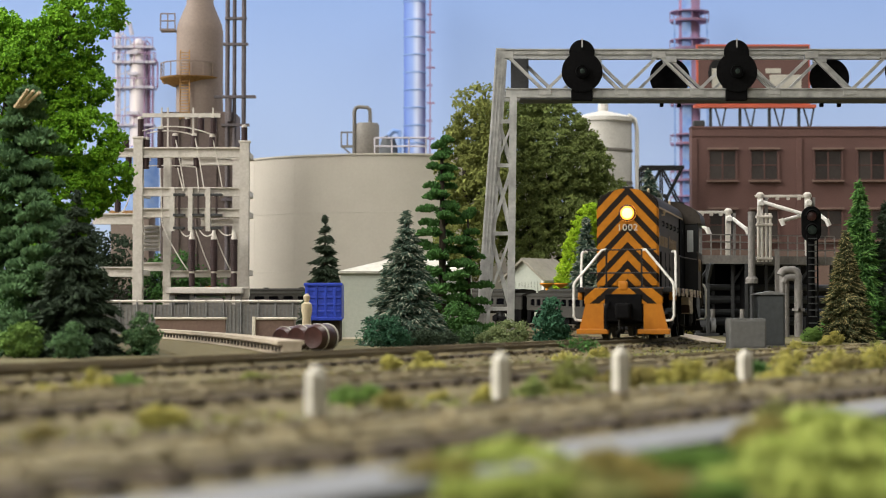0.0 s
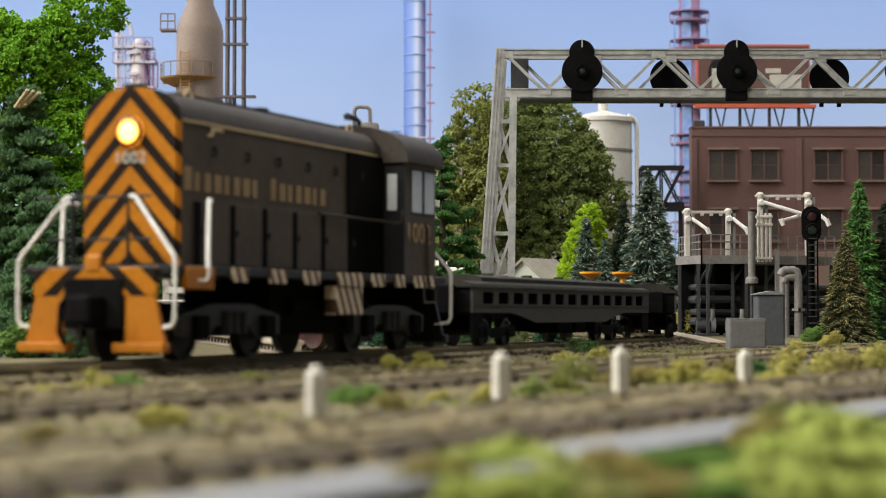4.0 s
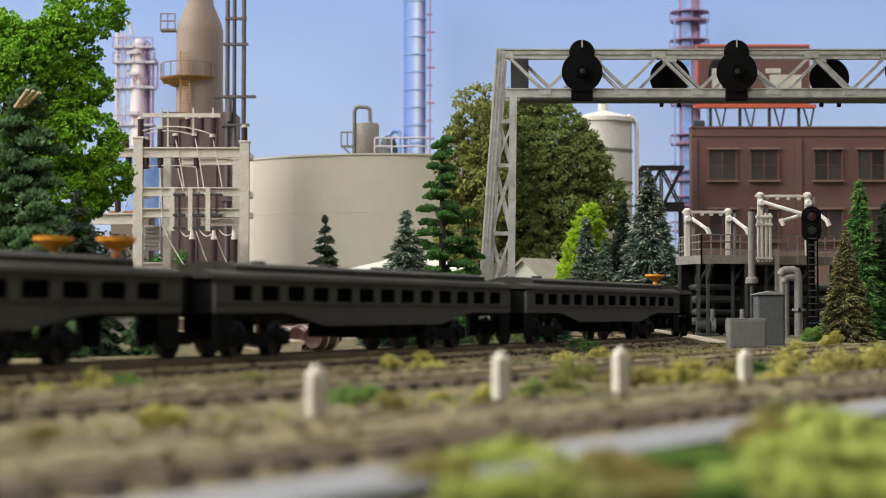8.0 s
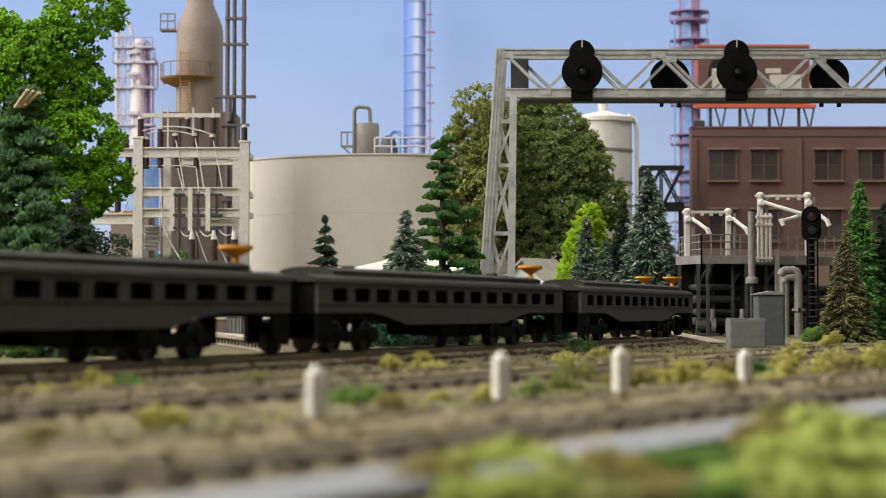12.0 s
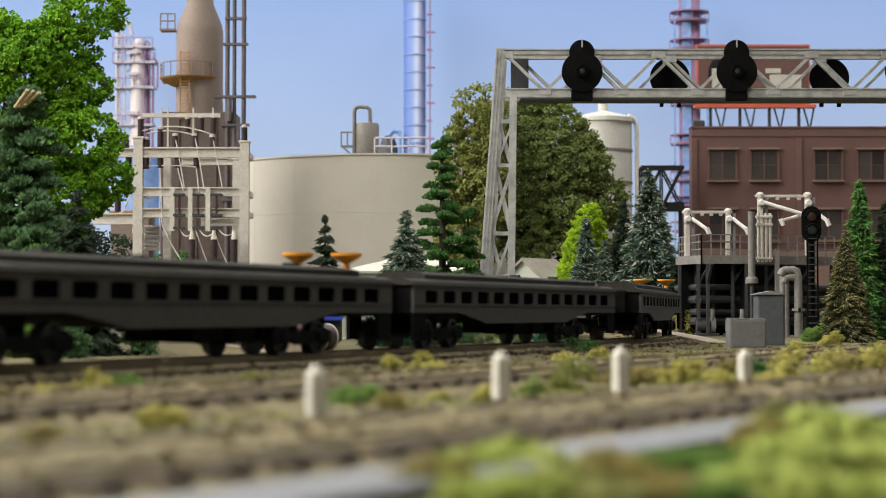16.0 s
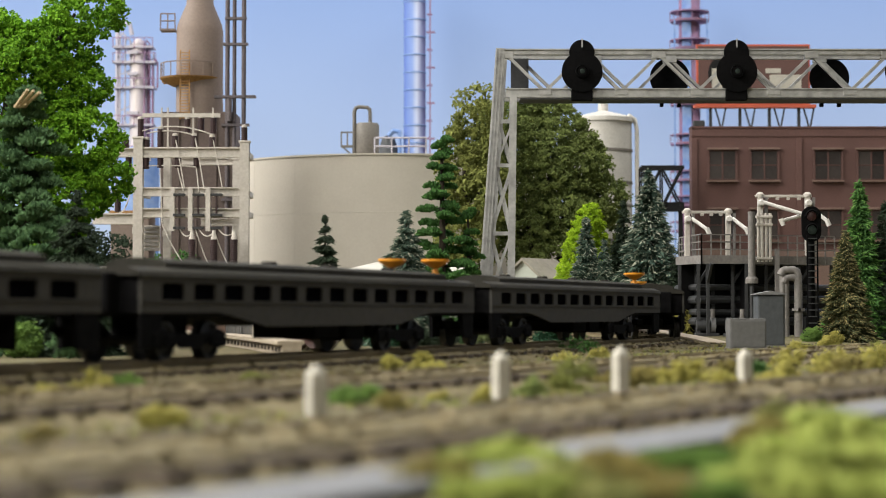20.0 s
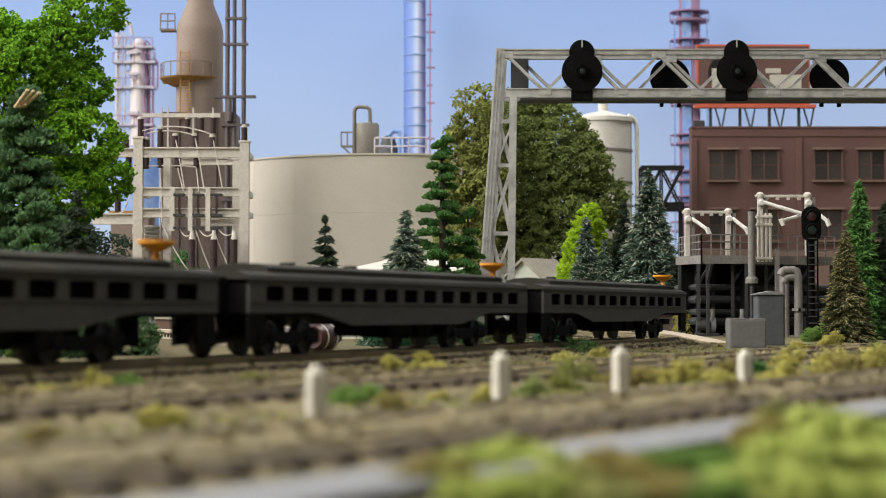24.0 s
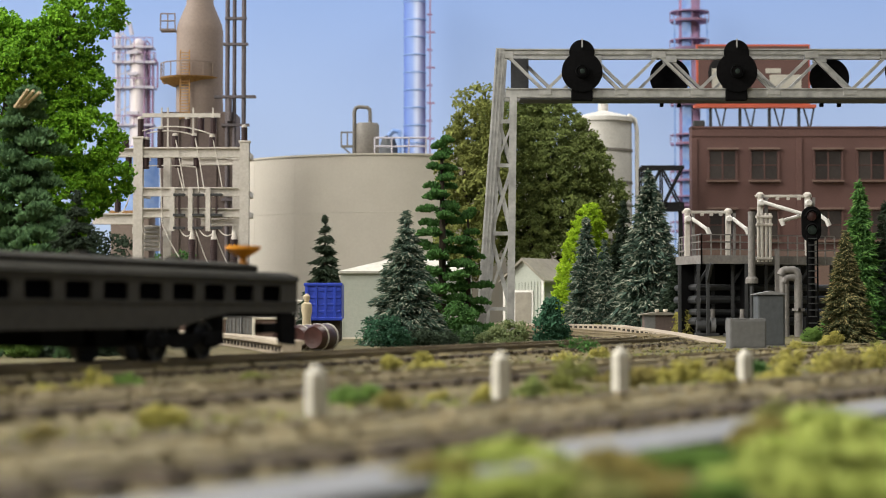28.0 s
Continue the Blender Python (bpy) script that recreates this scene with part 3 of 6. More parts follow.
def track(name, line, s0, s1, near0, near1, label, step=1.5, pitch=0.6, seed=1, drop=0.0, gauge=1.5, tie_half=1.3, worn=1.0, shoulder=0.1, bed=-0.125):
    """A track: ballast bed, two rails and its ties; ties between near0 and near1 are pieces of their own."""
    rng = random.Random(seed)
    pts = [line(s0 + (s1 - s0) * i / int((s1 - s0) / step)) for i in range(int((s1 - s0) / step) + 1)]
    tr = thing(name, at(0, 0, drop), label, "railway track", kind="structure")
    part("ballast_bed", ribbon(B(), pts, [(-tie_half - 1.1, -0.34 - drop), (-tie_half + shoulder, -0.225), (-gauge / 2 - 0.22, bed), (gauge / 2 + 0.22, bed), (tie_half - shoulder, -0.225), (tie_half + 1.1, -0.34 - drop)]), "ballast", tr)
    for o in (-gauge / 2, gauge / 2):
        part("rail", ribbon(B(), pts, [(a, -0.16 + (h + 0.16) * worn) for a, h in RAIL(o)]), "rail", tr)
    one = box(B(), -0.14, 0.14, -tie_half, tie_half, -0.26, -0.155)
    bmesh.ops.scale(one, vec=(U, U, U), verts=one.verts)
    tie = bpy.data.meshes.new("tie")
    one.to_mesh(tie)
    one.free()
    tie.materials.append(M["tie"])
    rest, bits = B(), B()
    s = s0
    while s < s1:
        p, q = line(s), line(s + 0.1)
        ang = math.atan2(q.y - p.y, q.x - p.x) + rng.gauss(0, 0.015)
        m = Matrix.Translation((p.x, p.y, p.z)) @ Matrix.Rotation(ang, 4, "Z")
        if near0 <= s <= near1:
            mm = m.copy()
            mm.translation = m.translation * U
            linked("tie", tie, tr, place=mm)
        else:
            before = len(rest.verts)
            box(rest, -0.14, 0.14, -tie_half, tie_half, -0.26, -0.155)
            rest.verts.ensure_lookup_table()
            for v in rest.verts[before:]:
                v.co = m @ v.co
        if near0 <= s <= near1:
            for _ in range(44):
                o = rng.uniform(-tie_half - 0.9, tie_half + 0.9)
                c = m @ Vector((rng.uniform(-0.3, 0.3), o, bed - 0.005 - 0.1 * min(1.0, max(0.0, (abs(o) - gauge / 2 - 0.2) * 2.2))))
                c.z -= max(0.0, abs(o) - tie_half) * 0.11
                g = rng.uniform(0.03, 0.075)
                t = [bits.verts.new(c + Vector((rng.gauss(0, g), rng.gauss(0, g), rng.uniform(0, 1.2) * g))) for _ in range(4)]
                for f in ((0, 1, 2), (0, 2, 3), (0, 3, 1), (1, 3, 2)):
                    bits.faces.new([t[i] for i in f])
        s += pitch
    if len(rest.verts):
        tagged(part("tie_row", rest, "tie", tr), kind="stuff")
    tagged(part("loose_ballast", bits, "stone", tr), kind="stuff")
    return tr


def side_line(x, y, degrees):
    d = Vector((math.sin(radians(degrees)), math.cos(radians(degrees))))
    return lambda s: Vector((x + d.x * s, y + d.y * s, 0))


MID, NEAR = side_line(-0.72, 27.4, 28), side_line(0.0, 17.0, 31)


def strip(name, line, s0, s1, a0, a1, z, material, label):
    pts = [line(s0 + (s1 - s0) * i / 30) for i in range(31)]
    ob = part(name, ribbon(B(), pts, [(a0, -0.35), (a0, z), (a1, z), (a1, -0.35)]), material)
    return tagged(ob, label, name, kind="structure")


# ---- rolling stock ----


def hood_outline(w, z0, z1, z2, n=10):
    """Upright sides and an arched top."""
    pts = [(-w, z0), (-w, z1)]
    for i in range(1, n):
        a = math.pi - math.pi * i / n
        pts.append((w * math.cos(a), z1 + (z2 - z1) * math.sin(a) ** 0.8))
    return pts + [(w, z1), (w, z0)]


def wheelset(parent, x, r, half, name="wheelset"):
    bm = B()
    for y in (-half, half):
        s = 1 if y > 0 else -1
        lathe(bm, [(r * 0.5, y - s * 0.10), (r * 1.09, y - s * 0.10), (r * 1.09, y - s * 0.06), (r, y - s * 0.04), (r, y + s * 0.10), (r * 0.85, y + s * 0.10), (r * 0.75, y + s * 0.05), (r * 0.25, y + s * 0.08)][::s], 20, x=x, axis=1)
    sweep(bm, [(x, -half, 0), (x, half, 0)], 0.08, 8)
    bmesh.ops.translate(bm, vec=(0, 0, r), verts=bm.verts)
    part(name, bm, "wheel", parent, smooth=True)


def locomotive():
    lo = thing("switcher_locomotive", at(0, 0, 0), "dark grey diesel switcher with orange and black chevron nose", "locomotive")
    # long hood: dark sides, grey arched top, chevron nose
    part("hood", prism(B(), [(-0.96, 1.6), (-0.96, 4.17), (0.96, 4.17), (0.96, 1.6)], 0, -8.3, -0.08), "loco", lo)
    arch = hood_outline(0.97, 4.17, 4.17, 4.74)[1:-1]
    part("hood_top", prism(B(), arch, 0, -8.3, -0.06), "loco_roof", lo, "grey arched hood top", smooth=True)
    nose = prism(B(), hood_outline(0.985, 1.62, 4.17, 4.75), 0, -0.10, 0.0)
    bmesh.ops.bevel(nose, geom=[e for e in nose.edges if all(abs(v.co.x) < 1e-6 for v in e.verts)], offset=0.06, segments=2, affect="EDGES")
    part("nose", nose, "nose", lo, "orange nose with black chevron bands")
    for s in (-1, 1):
        part("side_line", box(B(), -8.0, -0.10, s * 0.965, s * 0.985, 4.13, 4.18), "cream", lo, "thin cream stripe")
        for i in range(6):
            x0 = -0.7 - i * 1.2
            part("hood_door", box(B(), x0 - 1.06, x0, s * 0.965, s * 1.0, 1.66, 2.78, 0.012), "loco", lo)
            part("door_gap", box(B(), x0 - 0.03, x0 + 0.17, s * 0.955, s * 1.003, 1.66, 2.76), "under", lo)
            part("door_latch", box(B(), x0 - 0.12, x0 - 0.06, s * 1.0, s * 1.03, 2.2, 2.32), "black", lo)
            part("lift_ring", sweep(B(), [(x0 - 0.5, s * 0.965, 3.62), (x0 - 0.5, s * 1.02, 3.62), (x0 - 0.5, s * 1.02, 3.74), (x0 - 0.5, s * 0.965, 3.74)], 0.035, 6), "black", lo)
        # the road name as letter-sized bars
        for i, x in enumerate([k for k in range(16) if k != 8]):
            xx = -0.2 - x * 0.345
            part("name_bar", box(B(), xx - (0.24, 0.16, 0.20)[i % 3], xx, s * 0.966, s * 0.978, 2.95, 3.28 if i not in (0, 8) else 3.36), "gilt", lo, "faded gilt letter bar")
        # small exhaust doors and grab irons
        part("grab_iron", sweep(B(), [(-1.0, s * 0.97, 3.95), (-1.0, s * 1.06, 3.95), (-1.0, s * 1.06, 4.06), (-1.35, s * 1.06, 4.06), (-1.35, s * 0.97, 4.06)], 0.025, 6), "cream", lo)
    # roof fittings
    part("walk_strip", box(B(), -7.6, -1.2, -0.22, 0.22, 4.73, 4.79, 0.01), "black", lo)
    part("exhaust_stack", lathe(B(), [(0.20, 4.7), (0.20, 4.84), (0.16, 4.86), (0.16, 4.8)], 16, x=-4.6), "black", lo, smooth=True)
    part("headlight_top", box(B(), -0.35, -0.02, -0.16, 0.16, 4.72, 4.82, 0.02), "black", lo)
    for x in (-0.9, -7.4):
        part("lifting_eye", sweep(B(), [(x, 0.55, 4.6), (x, 0.55, 4.74), (x - 0.12, 0.55, 4.8), (x - 0.24, 0.55, 4.74), (x - 0.24, 0.55, 4.6)], 0.025, 6), "cream", lo)
    part("horn", sweep(B(), [(-8.4, 0.35, 4.72), (-8.4, 0.35, 4.95), (-8.1, 0.35, 5.0), (-7.8, 0.35, 5.0)], 0.04, 8, 0.08), "black", lo, smooth=True)
    # cab
    cab = prism(B(), [(-1.48, 1.6), (-1.48, 4.05), (1.48, 4.05), (1.48, 1.6)], 0, -9.95, -8.3)
    part("cab", cab, "loco", lo)
    roof = hood_outline(1.6, 4.02, 4.05, 4.86, 14)
    part("cab_roof", prism(B(), roof, 0, -10.15, -8.2), "loco_roof", lo, "grey curved cab roof", smooth=True)
    part("cab_front", prism(B(), hood_outline(1.49, 1.6, 4.03, 4.82, 14), 0, -8.3, -8.26), "black", lo, "black cab front wall")
    for s in (-1, 1):
        for i, x in enumerate((-8.66, -9.32)):
            w = part("side_window", box(B(), x - 0.52, x, s * 1.47, s * 1.50, 2.98, 3.88, 0.01), "clear", lo, "pale cab window")
            part("window_frame", box(B(), x - 0.56, x + 0.04, s * 1.465, s * 1.49, 2.93, 3.93, 0.01), "black", lo)
        part("front_window", box(B(), -8.27, -8.23, s * 1.21 - 0.11, s * 1.21 + 0.11, 3.0, 3.78, 0.01), "clear", lo, "pale cab window")
        part("cab_handrail", sweep(B(), [(-8.22, s * 1.45, 3.0), (-8.17, s * 1.5, 2.9), (-8.15, s * 1.45, 2.72), (-7.2, s * 1.1, 2.76), (-5.2, s * 1.02, 2.80)], 0.025, 6), "loco_roof", lo)
        for k, digit in enumerate("1002"):
            lettering("road_digit", digit, 0.62, "gilt", lo, at((-9.02 if s > 0 else -8.95) + s * (0.51 - 0.34 * k), s * 1.49, 2.32, 180 if s > 0 else 0, 90), "faded gilt road number")
    for k, digit in enumerate("1002"):
        lettering("nose_digit", digit, 0.30, "post", lo, at(0.01, -0.255 + 0.17 * k, 3.42, 90, 90), "white road number")
    for s in (-1, 1):
        part("black_hood_end", box(B(), -8.27, -6.55, s * 0.962, s * 1.012, 1.64, 4.12, 0.01), "under", lo, "black rear hood panel")
    part("fuel_tank", box(B(), -6.6, -3.3, -0.95, 0.95, 0.42, 1.46, 0.06), "under", lo)
    # deck, sills, fuel box
    part("deck", box(B(), -10.6, 1.0, -1.46, 1.46, 1.46, 1.62, 0.02), "black", lo)
    for s in (-1, 1):
        for x0, x1 in ((-1.55, -1.0), (-3.0, -2.35), (-4.35, -3.7), (-6.25, -5.15), (-7.3, -6.7), (-8.3, -7.8), (-9.9, -8.8)):
            part("sill_plate", box(B(), x0, x1, s * 1.46, s * 1.49, 1.36, 1.62), "zebra", lo, "sill plate with pale diagonal bands")
        part("fuel_box", box(B(), -6.3, -5.1, s * 1.18, s * 1.47, 0.78, 1.36, 0.03), "zebra", lo, "box with pale diagonal bands")
        part("corner_step", box(B(), -0.35, 0.55, s * 1.36, s * 1.50, 1.22, 1.60, 0.02), "orange", lo, "orange corner step box")
        part("air_tank", lathe(B(), [(0.05, -7.4), (0.2, -7.36), (0.2, -4.0), (0.05, -3.96)], 14, y=s * 0.9, axis=0), "under", lo, smooth=True, place=at(0, 0, 0.95))
        part("cab_step", sweep(B(), [(-9.3, s * 1.47, 1.4), (-9.3, s * 1.5, 1.05), (-9.9, s * 1.5, 1.05), (-9.9, s * 1.47, 1.4)], 0.03, 6), "loco_roof", lo)
    # both ends: pilots, handrails, couplers
    for end, x in ((1, 1.0), (-1, -10.6)):
        colour, plate = ("pilot", "orange") if end > 0 else ("black", "black")
        part("end_beam", box(B(), min(x, x + end * 0.08), max(x, x + end * 0.08), -1.22, 1.22, 1.10, 1.58, 0.02), colour, lo, "end beam with chevron bands" if end > 0 else "")
        for s in (-1, 1):
            pl = prism(B(), [(s * 0.62, 0.30), (s * 0.62, 1.12), (s * 1.18, 1.12), (s * 1.38, 0.30)], 0, x - end * 0.02, x + end * 0.07)
            part("pilot_plate", pl, plate, lo)
            part("footboard", box(B(), min(x, x + end * 0.22), max(x, x + end * 0.22), *sorted((s * 0.45, s * 1.45)), 0.16, 0.32, 0.02), plate, lo)
            part("hand_rail", sweep(B(), [(x - end * 0.15, s * 0.55, 2.78), (x - end * 0.1, s * 0.68, 2.78), (x + end * 0.02, s * 1.52, 1.78), (x + end * 0.04, s * 1.56, 1.66), (x + end * 0.04, s * 1.56, 0.72), (x + end * 0.03, s * 1.50, 0.60), (x, s * 1.18, 0.56)], 0.04, 8), "white", lo, "white bent handrail", smooth=True)
            part("step_rail", sweep(B(), [(x - end * 1.45, s * 1.36, 2.76), (x - end * 1.22, s * 1.46, 2.76), (x - end * 1.16, s * 1.49, 2.68), (x - end * 1.12, s * 1.5, 1.46), (x - end * 1.05, s * 1.5, 1.38), (x - end * 0.75, s * 1.46, 1.36)], 0.04, 8), "white" if end > 0 else "loco_roof", lo, smooth=True)
            part("lamp_bracket", sweep(B(), [(x - end * 0.1, s * 0.55, 1.6), (x - end * 0.1, s * 0.55, 2.8)], 0.03, 6), "black", lo)
        for z in (2.78, 2.06):
            part("cross_rail", sweep(B(), [(x - end * 0.12, -1.1 if z < 2.5 else -1.3, z), (x - end * 0.12, 1.0, z)], 0.025, 6), "black", lo)
        part("draft_box", box(B(), *sorted((x - end * 0.3, x + end * 0.12)), -0.58, 0.58, 0.55, 1.40, 0.03), "under", lo)
        cp = box(B(), *sorted((x + end * 0.1, x + end * 0.62)), -0.2, 0.28, 0.62, 1.12, 0.08)
        part("coupler", cp, "under", lo, "black knuckle coupler")
        part("brake_hose", sweep(B(), [(x + end * 0.1, -0.45, 1.15), (x + end * 0.3, -0.5, 0.95), (x + end * 0.32, -0.52, 0.5), (x + end * 0.25, -0.45, 0.3)], 0.05, 8), "under", lo, smooth=True)
        part("uncoupling_pin", sweep(B(), [(x + end * 0.3, -0.1, 0.62), (x + end * 0.34, -0.1, 0.30), (x + end * 0.22, -0.2, 0.18)], 0.03, 6), "wheel", lo)
    part("marker_plate", box(B(), 1.0, 1.10, -0.16, 0.14, 1.5, 1.80, 0.05), "orange", lo)
    # headlight
    hl = part("headlight", lathe(B(), [(0.27, -0.05), (0.27, 0.06), (0.22, 0.08), (0.22, 0.04)], 24, axis=0), "black", lo, smooth=True, place=at(0, 0, 3.97))
    # Glowing ring added to draw the orange halo around the lens.
    part("halo_ring", lathe(B(), [(0.275, 0.015), (0.26, 0.06), (0.2, 0.08), (0.16, 0.06)], 28, axis=0), "halo_ring", hl, "orange glowing ring for the headlight's halo", smooth=True)
    part("lens", lathe(B(), [(0.17, 0.06), (0.15, 0.11), (0.08, 0.135)], 24, axis=0), "headlight", hl, "lit warm yellow headlight lens", smooth=True)
    # trucks
    for x in (-1.6, -8.3):
        tk = part("truck", box(B(), x - 0.5, x + 0.5, -1.1, 1.1, 0.5, 1.0, 0.05), "under", lo)
        for s in (-1, 1):
            fr = prism(B(), [(x - 1.75, 0.42), (x - 1.75, 0.78), (x - 0.7, 0.98), (x + 0.7, 0.98), (x + 1.75, 0.78), (x + 1.75, 0.42), (x + 0.95, 0.34), (x + 0.6, 0.58), (x - 0.6, 0.58), (x - 0.95, 0.34)], 1, s * 0.98, s * 1.14)
            part("side_frame", fr, "dark_grey", tk)
            for dx in (-1.2, 1.2):
                part("journal_box", box(B(), x + dx - 0.2, x + dx + 0.2, *sorted((s * 1.1, s * 1.28)), 0.36, 0.78, 0.04), "under", tk)
            for dx in (-0.28, 0.0, 0.28):
                part("spring", lathe(B(), [(0.11, 0.45), (0.11, 0.85)], 10, x=x + dx, y=s * 1.16), "wheel", tk)
        for dx in (-1.2, 1.2):
            wheelset(tk, x + dx, 0.46, 0.75)
    return lo


CAR = 14.7
PITCH = 15.86
TRUCK_FRONT, TRUCK_REAR = 1.6, 10.5


def coach_side():
    """One side of a coach on (x, z), with its deep belly."""
    return [(0, 0.82), (-2.6, 0.82), (-3.1, 0.77), (-4.4, 0.56), (-10.3, 0.56), (-11.6, 0.77), (-12.1, 0.82), (-CAR, 0.82), (-CAR, 1.45), (0, 1.45)]


def coach(label):
    co = thing("passenger_coach", at(0, 0, 0), label, "railway coach", "coaches of the train")
    part("floor", box(B(), -CAR + 0.1, -0.1, -0.8, 0.8, 0.74, 0.84), "under", co)
    for s in (-1, 1):
        # belly and sill below the windows, posts between them, letterboard above
        lower = [(x, min(z, 1.04)) for x, z in coach_side()]
        part("lower_side", prism(B(), lower, 1, s * 0.80, s * 0.86), "coach", co)
        part("letterboard", box(B(), -CAR, 0, *sorted((s * 0.80, s * 0.86)), 1.33, 1.46), "coach", co)
        step = (CAR - 2.04) / 12
        for i in range(14):
            x0 = 0.0 if i == 0 else -1.02 - step * (i - 1) - 0.37
            x1 = -CAR if i == 13 else -1.02 - step * i + 0.37
            outline = [(x1, 1.038), (x0, 1.038), (x0, 1.29), (min(0.0, x0 + 0.05), 1.332), (max(-CAR, x1 - 0.05), 1.332), (x1, 1.29)]
            part("window_post", prism(B(), outline, 1, s * 0.80, s * 0.86), "coach", co)
        for i in range(13):
            xm = -1.02 - step * i
            part("window", box(B(), xm - 0.40, xm + 0.40, *sorted((s * 0.79, s * 0.815)), 1.03, 1.34), "window", co, "dark glazed coach window")
        part("drip_rail", box(B(), -CAR, 0, *sorted((s * 0.86, s * 0.885)), 1.425, 1.455), "coach_roof", co)
        part("belt_rail", box(B(), -CAR, 0, *sorted((s * 0.86, s * 0.875)), 1.0, 1.03), "coach", co)
    for x in (-0.0, -CAR):
        e = 1 if x == 0 else -1
        # End walls use the underframe black to darken the shaded gap between coaches.
        part("end_wall", box(B(), *sorted((x - e * 0.06, x)), -0.80, 0.80, 0.82, 1.46), "under", co, "end wall coloured black for the shade between coaches")
        part("vestibule", box(B(), *sorted((x, x + e * 0.34)), -0.42, 0.42, 0.80, 1.50, 0.04), "under", co, "black gangway bellows")
        part("coupler", box(B(), *sorted((x, x + e * 0.72)), -0.09, 0.09, 0.42, 0.62, 0.03), "under", co)
        for s in (-1, 1):
            part("step_skirt", prism(B(), [(x - e * 0.05, 0.20), (x - e * 0.62, 0.24), (x - e * 0.70, 0.80), (x - e * 0.03, 0.80)], 1, s * 0.76, s * 0.85), "under", co)
    low = [(-0.88, 1.45), (-0.84, 1.53), (-0.62, 1.60), (0.62, 1.60), (0.84, 1.53), (0.88, 1.45)]
    part("lower_roof", prism(B(), low, 0, -CAR - 0.06, 0.06), "coach_roof", co, smooth=True)
    high = [(-0.62, 1.58), (-0.62, 1.70), (-0.40, 1.765), (0.0, 1.79), (0.40, 1.765), (0.62, 1.70), (0.62, 1.58)]
    part("upper_roof", prism(B(), high, 0, -CAR + 1.15, -1.15), "coach_roof", co, smooth=True)
    for x in (-3.1, -6.0, -8.6, -11.6):
        part("roof_vent", box(B(), x - 0.12, x + 0.12, -0.12, 0.12, 1.77, 1.84, 0.02), "coach_roof", co)
    for x0, x1, z in ((-7.7, -6.6, 0.30), (-8.9, -8.0, 0.26), (-10.1, -9.2, 0.34)):
        part("equipment_box", box(B(), x0, x1, -0.72, 0.72, z, 0.62, 0.03), "under", co)
    for x in (-TRUCK_FRONT, -TRUCK_REAR):
        tk = part("truck", box(B(), x - 0.3, x + 0.3, -0.6, 0.6, 0.30, 0.74), "under", co)
        for s in (-1, 1):
            part("side_frame", prism(B(), [(x - 1.2, 0.24), (x - 1.2, 0.46), (x - 0.95, 0.54), (x - 0.5, 0.46), (x + 0.5, 0.46), (x + 0.95, 0.54), (x + 1.2, 0.46), (x + 1.2, 0.24), (x + 1.0, 0.20), (x + 0.6, 0.36), (x + 0.3, 0.20), (x - 0.3, 0.20), (x - 0.6, 0.36), (x - 1.0, 0.20)], 1, s * 0.80, s * 0.88), "under", tk)
            for dx in (-0.75, 0.75):
                part("journal_box", box(B(), x + dx - 0.13, x + dx + 0.13, *sorted((s * 0.86, s * 0.94)), 0.24, 0.44, 0.02), "under", tk)
        for dx in (-0.75, 0.75):
            wheelset(tk, x + dx, 0.34, 0.70)
    return co


def roof_dish(co, x, y):
    d = part("roof_dish", lathe(B(), [(0.09, 1.70), (0.06, 1.86), (0.14, 1.90), (0.30, 2.00), (0.33, 2.03), (0.33, 2.08), (0.29, 2.08), (0.08, 1.98)], 24, x=x, y=y), "dish", co, "shallow orange roof dish", smooth=True)
    return d


RUN = ((0, -20.95), (0.5, -17.67), (1, -14.05), (1.5, -10.43), (2, -6.82), (2.5, -3.36), (3, 0.11), (3.5, 3.58), (6, 21.18), (8, 35.15), (10, 49.2), (12, 62.86), (14.5, 79.75), (17, 96.65), (19, 110.2), (21, 123.65), (23.5, 141.36), (25, 152.14), (26, 159.4), (27, 166.35), (28, 173.6))
T_IN, S_IN = [r[0] for r in RUN], [r[1] for r in RUN]


def carried_at(s, a, b):
    """The pose of a vehicle whose truck centres lie a and b behind its front, which is at s."""
    p, q = main_line(s - a), main_line(s - b)
    d = p - q
    ang, tilt = math.atan2(d.y, d.x), math.atan2(d.z, d.to_2d().length)
    turn = Matrix.Rotation(ang, 4, "Z") @ Matrix.Rotation(-tilt, 4, "Y")
    o = p + (turn @ Vector((a, 0, 0)))
    return Matrix.Translation(o * U) @ turn


def smooth_run(t):
    """The way of the train at t, eased between the timed places."""
    if t <= 0 or t >= 28:
        return S_IN[0] if t <= 0 else S_IN[-1]
    i = max(k for k in range(len(T_IN) - 1) if T_IN[k] <= t)
    slope = lambda k: (S_IN[min(k + 1, len(S_IN) - 1)] - S_IN[max(k - 1, 0)]) / (T_IN[min(k + 1, len(T_IN) - 1)] - T_IN[max(k - 1, 0)])
    h = T_IN[i + 1] - T_IN[i]
    u = (t - T_IN[i]) / h
    m0, m1 = slope(i) * h, slope(i + 1) * h
    return S_IN[i] * (2 * u ** 3 - 3 * u * u + 1) + m0 * (u ** 3 - 2 * u * u + u) + S_IN[i + 1] * (3 * u * u - 2 * u ** 3) + m1 * (u ** 3 - u * u)


def motions():
    times = [0.5 * k for k in range(57)]
    walk(loco, [(t, carried_at(smooth_run(t), 1.6, 8.3)) for t in times])
    for i, co in enumerate(coaches):
        walk(co, [(t, carried_at(smooth_run(t) - 13.66 - PITCH * i, 2.15, CAR - 2.15)) for t in times])

# ---- scenery: tank farm, towers, substation ----


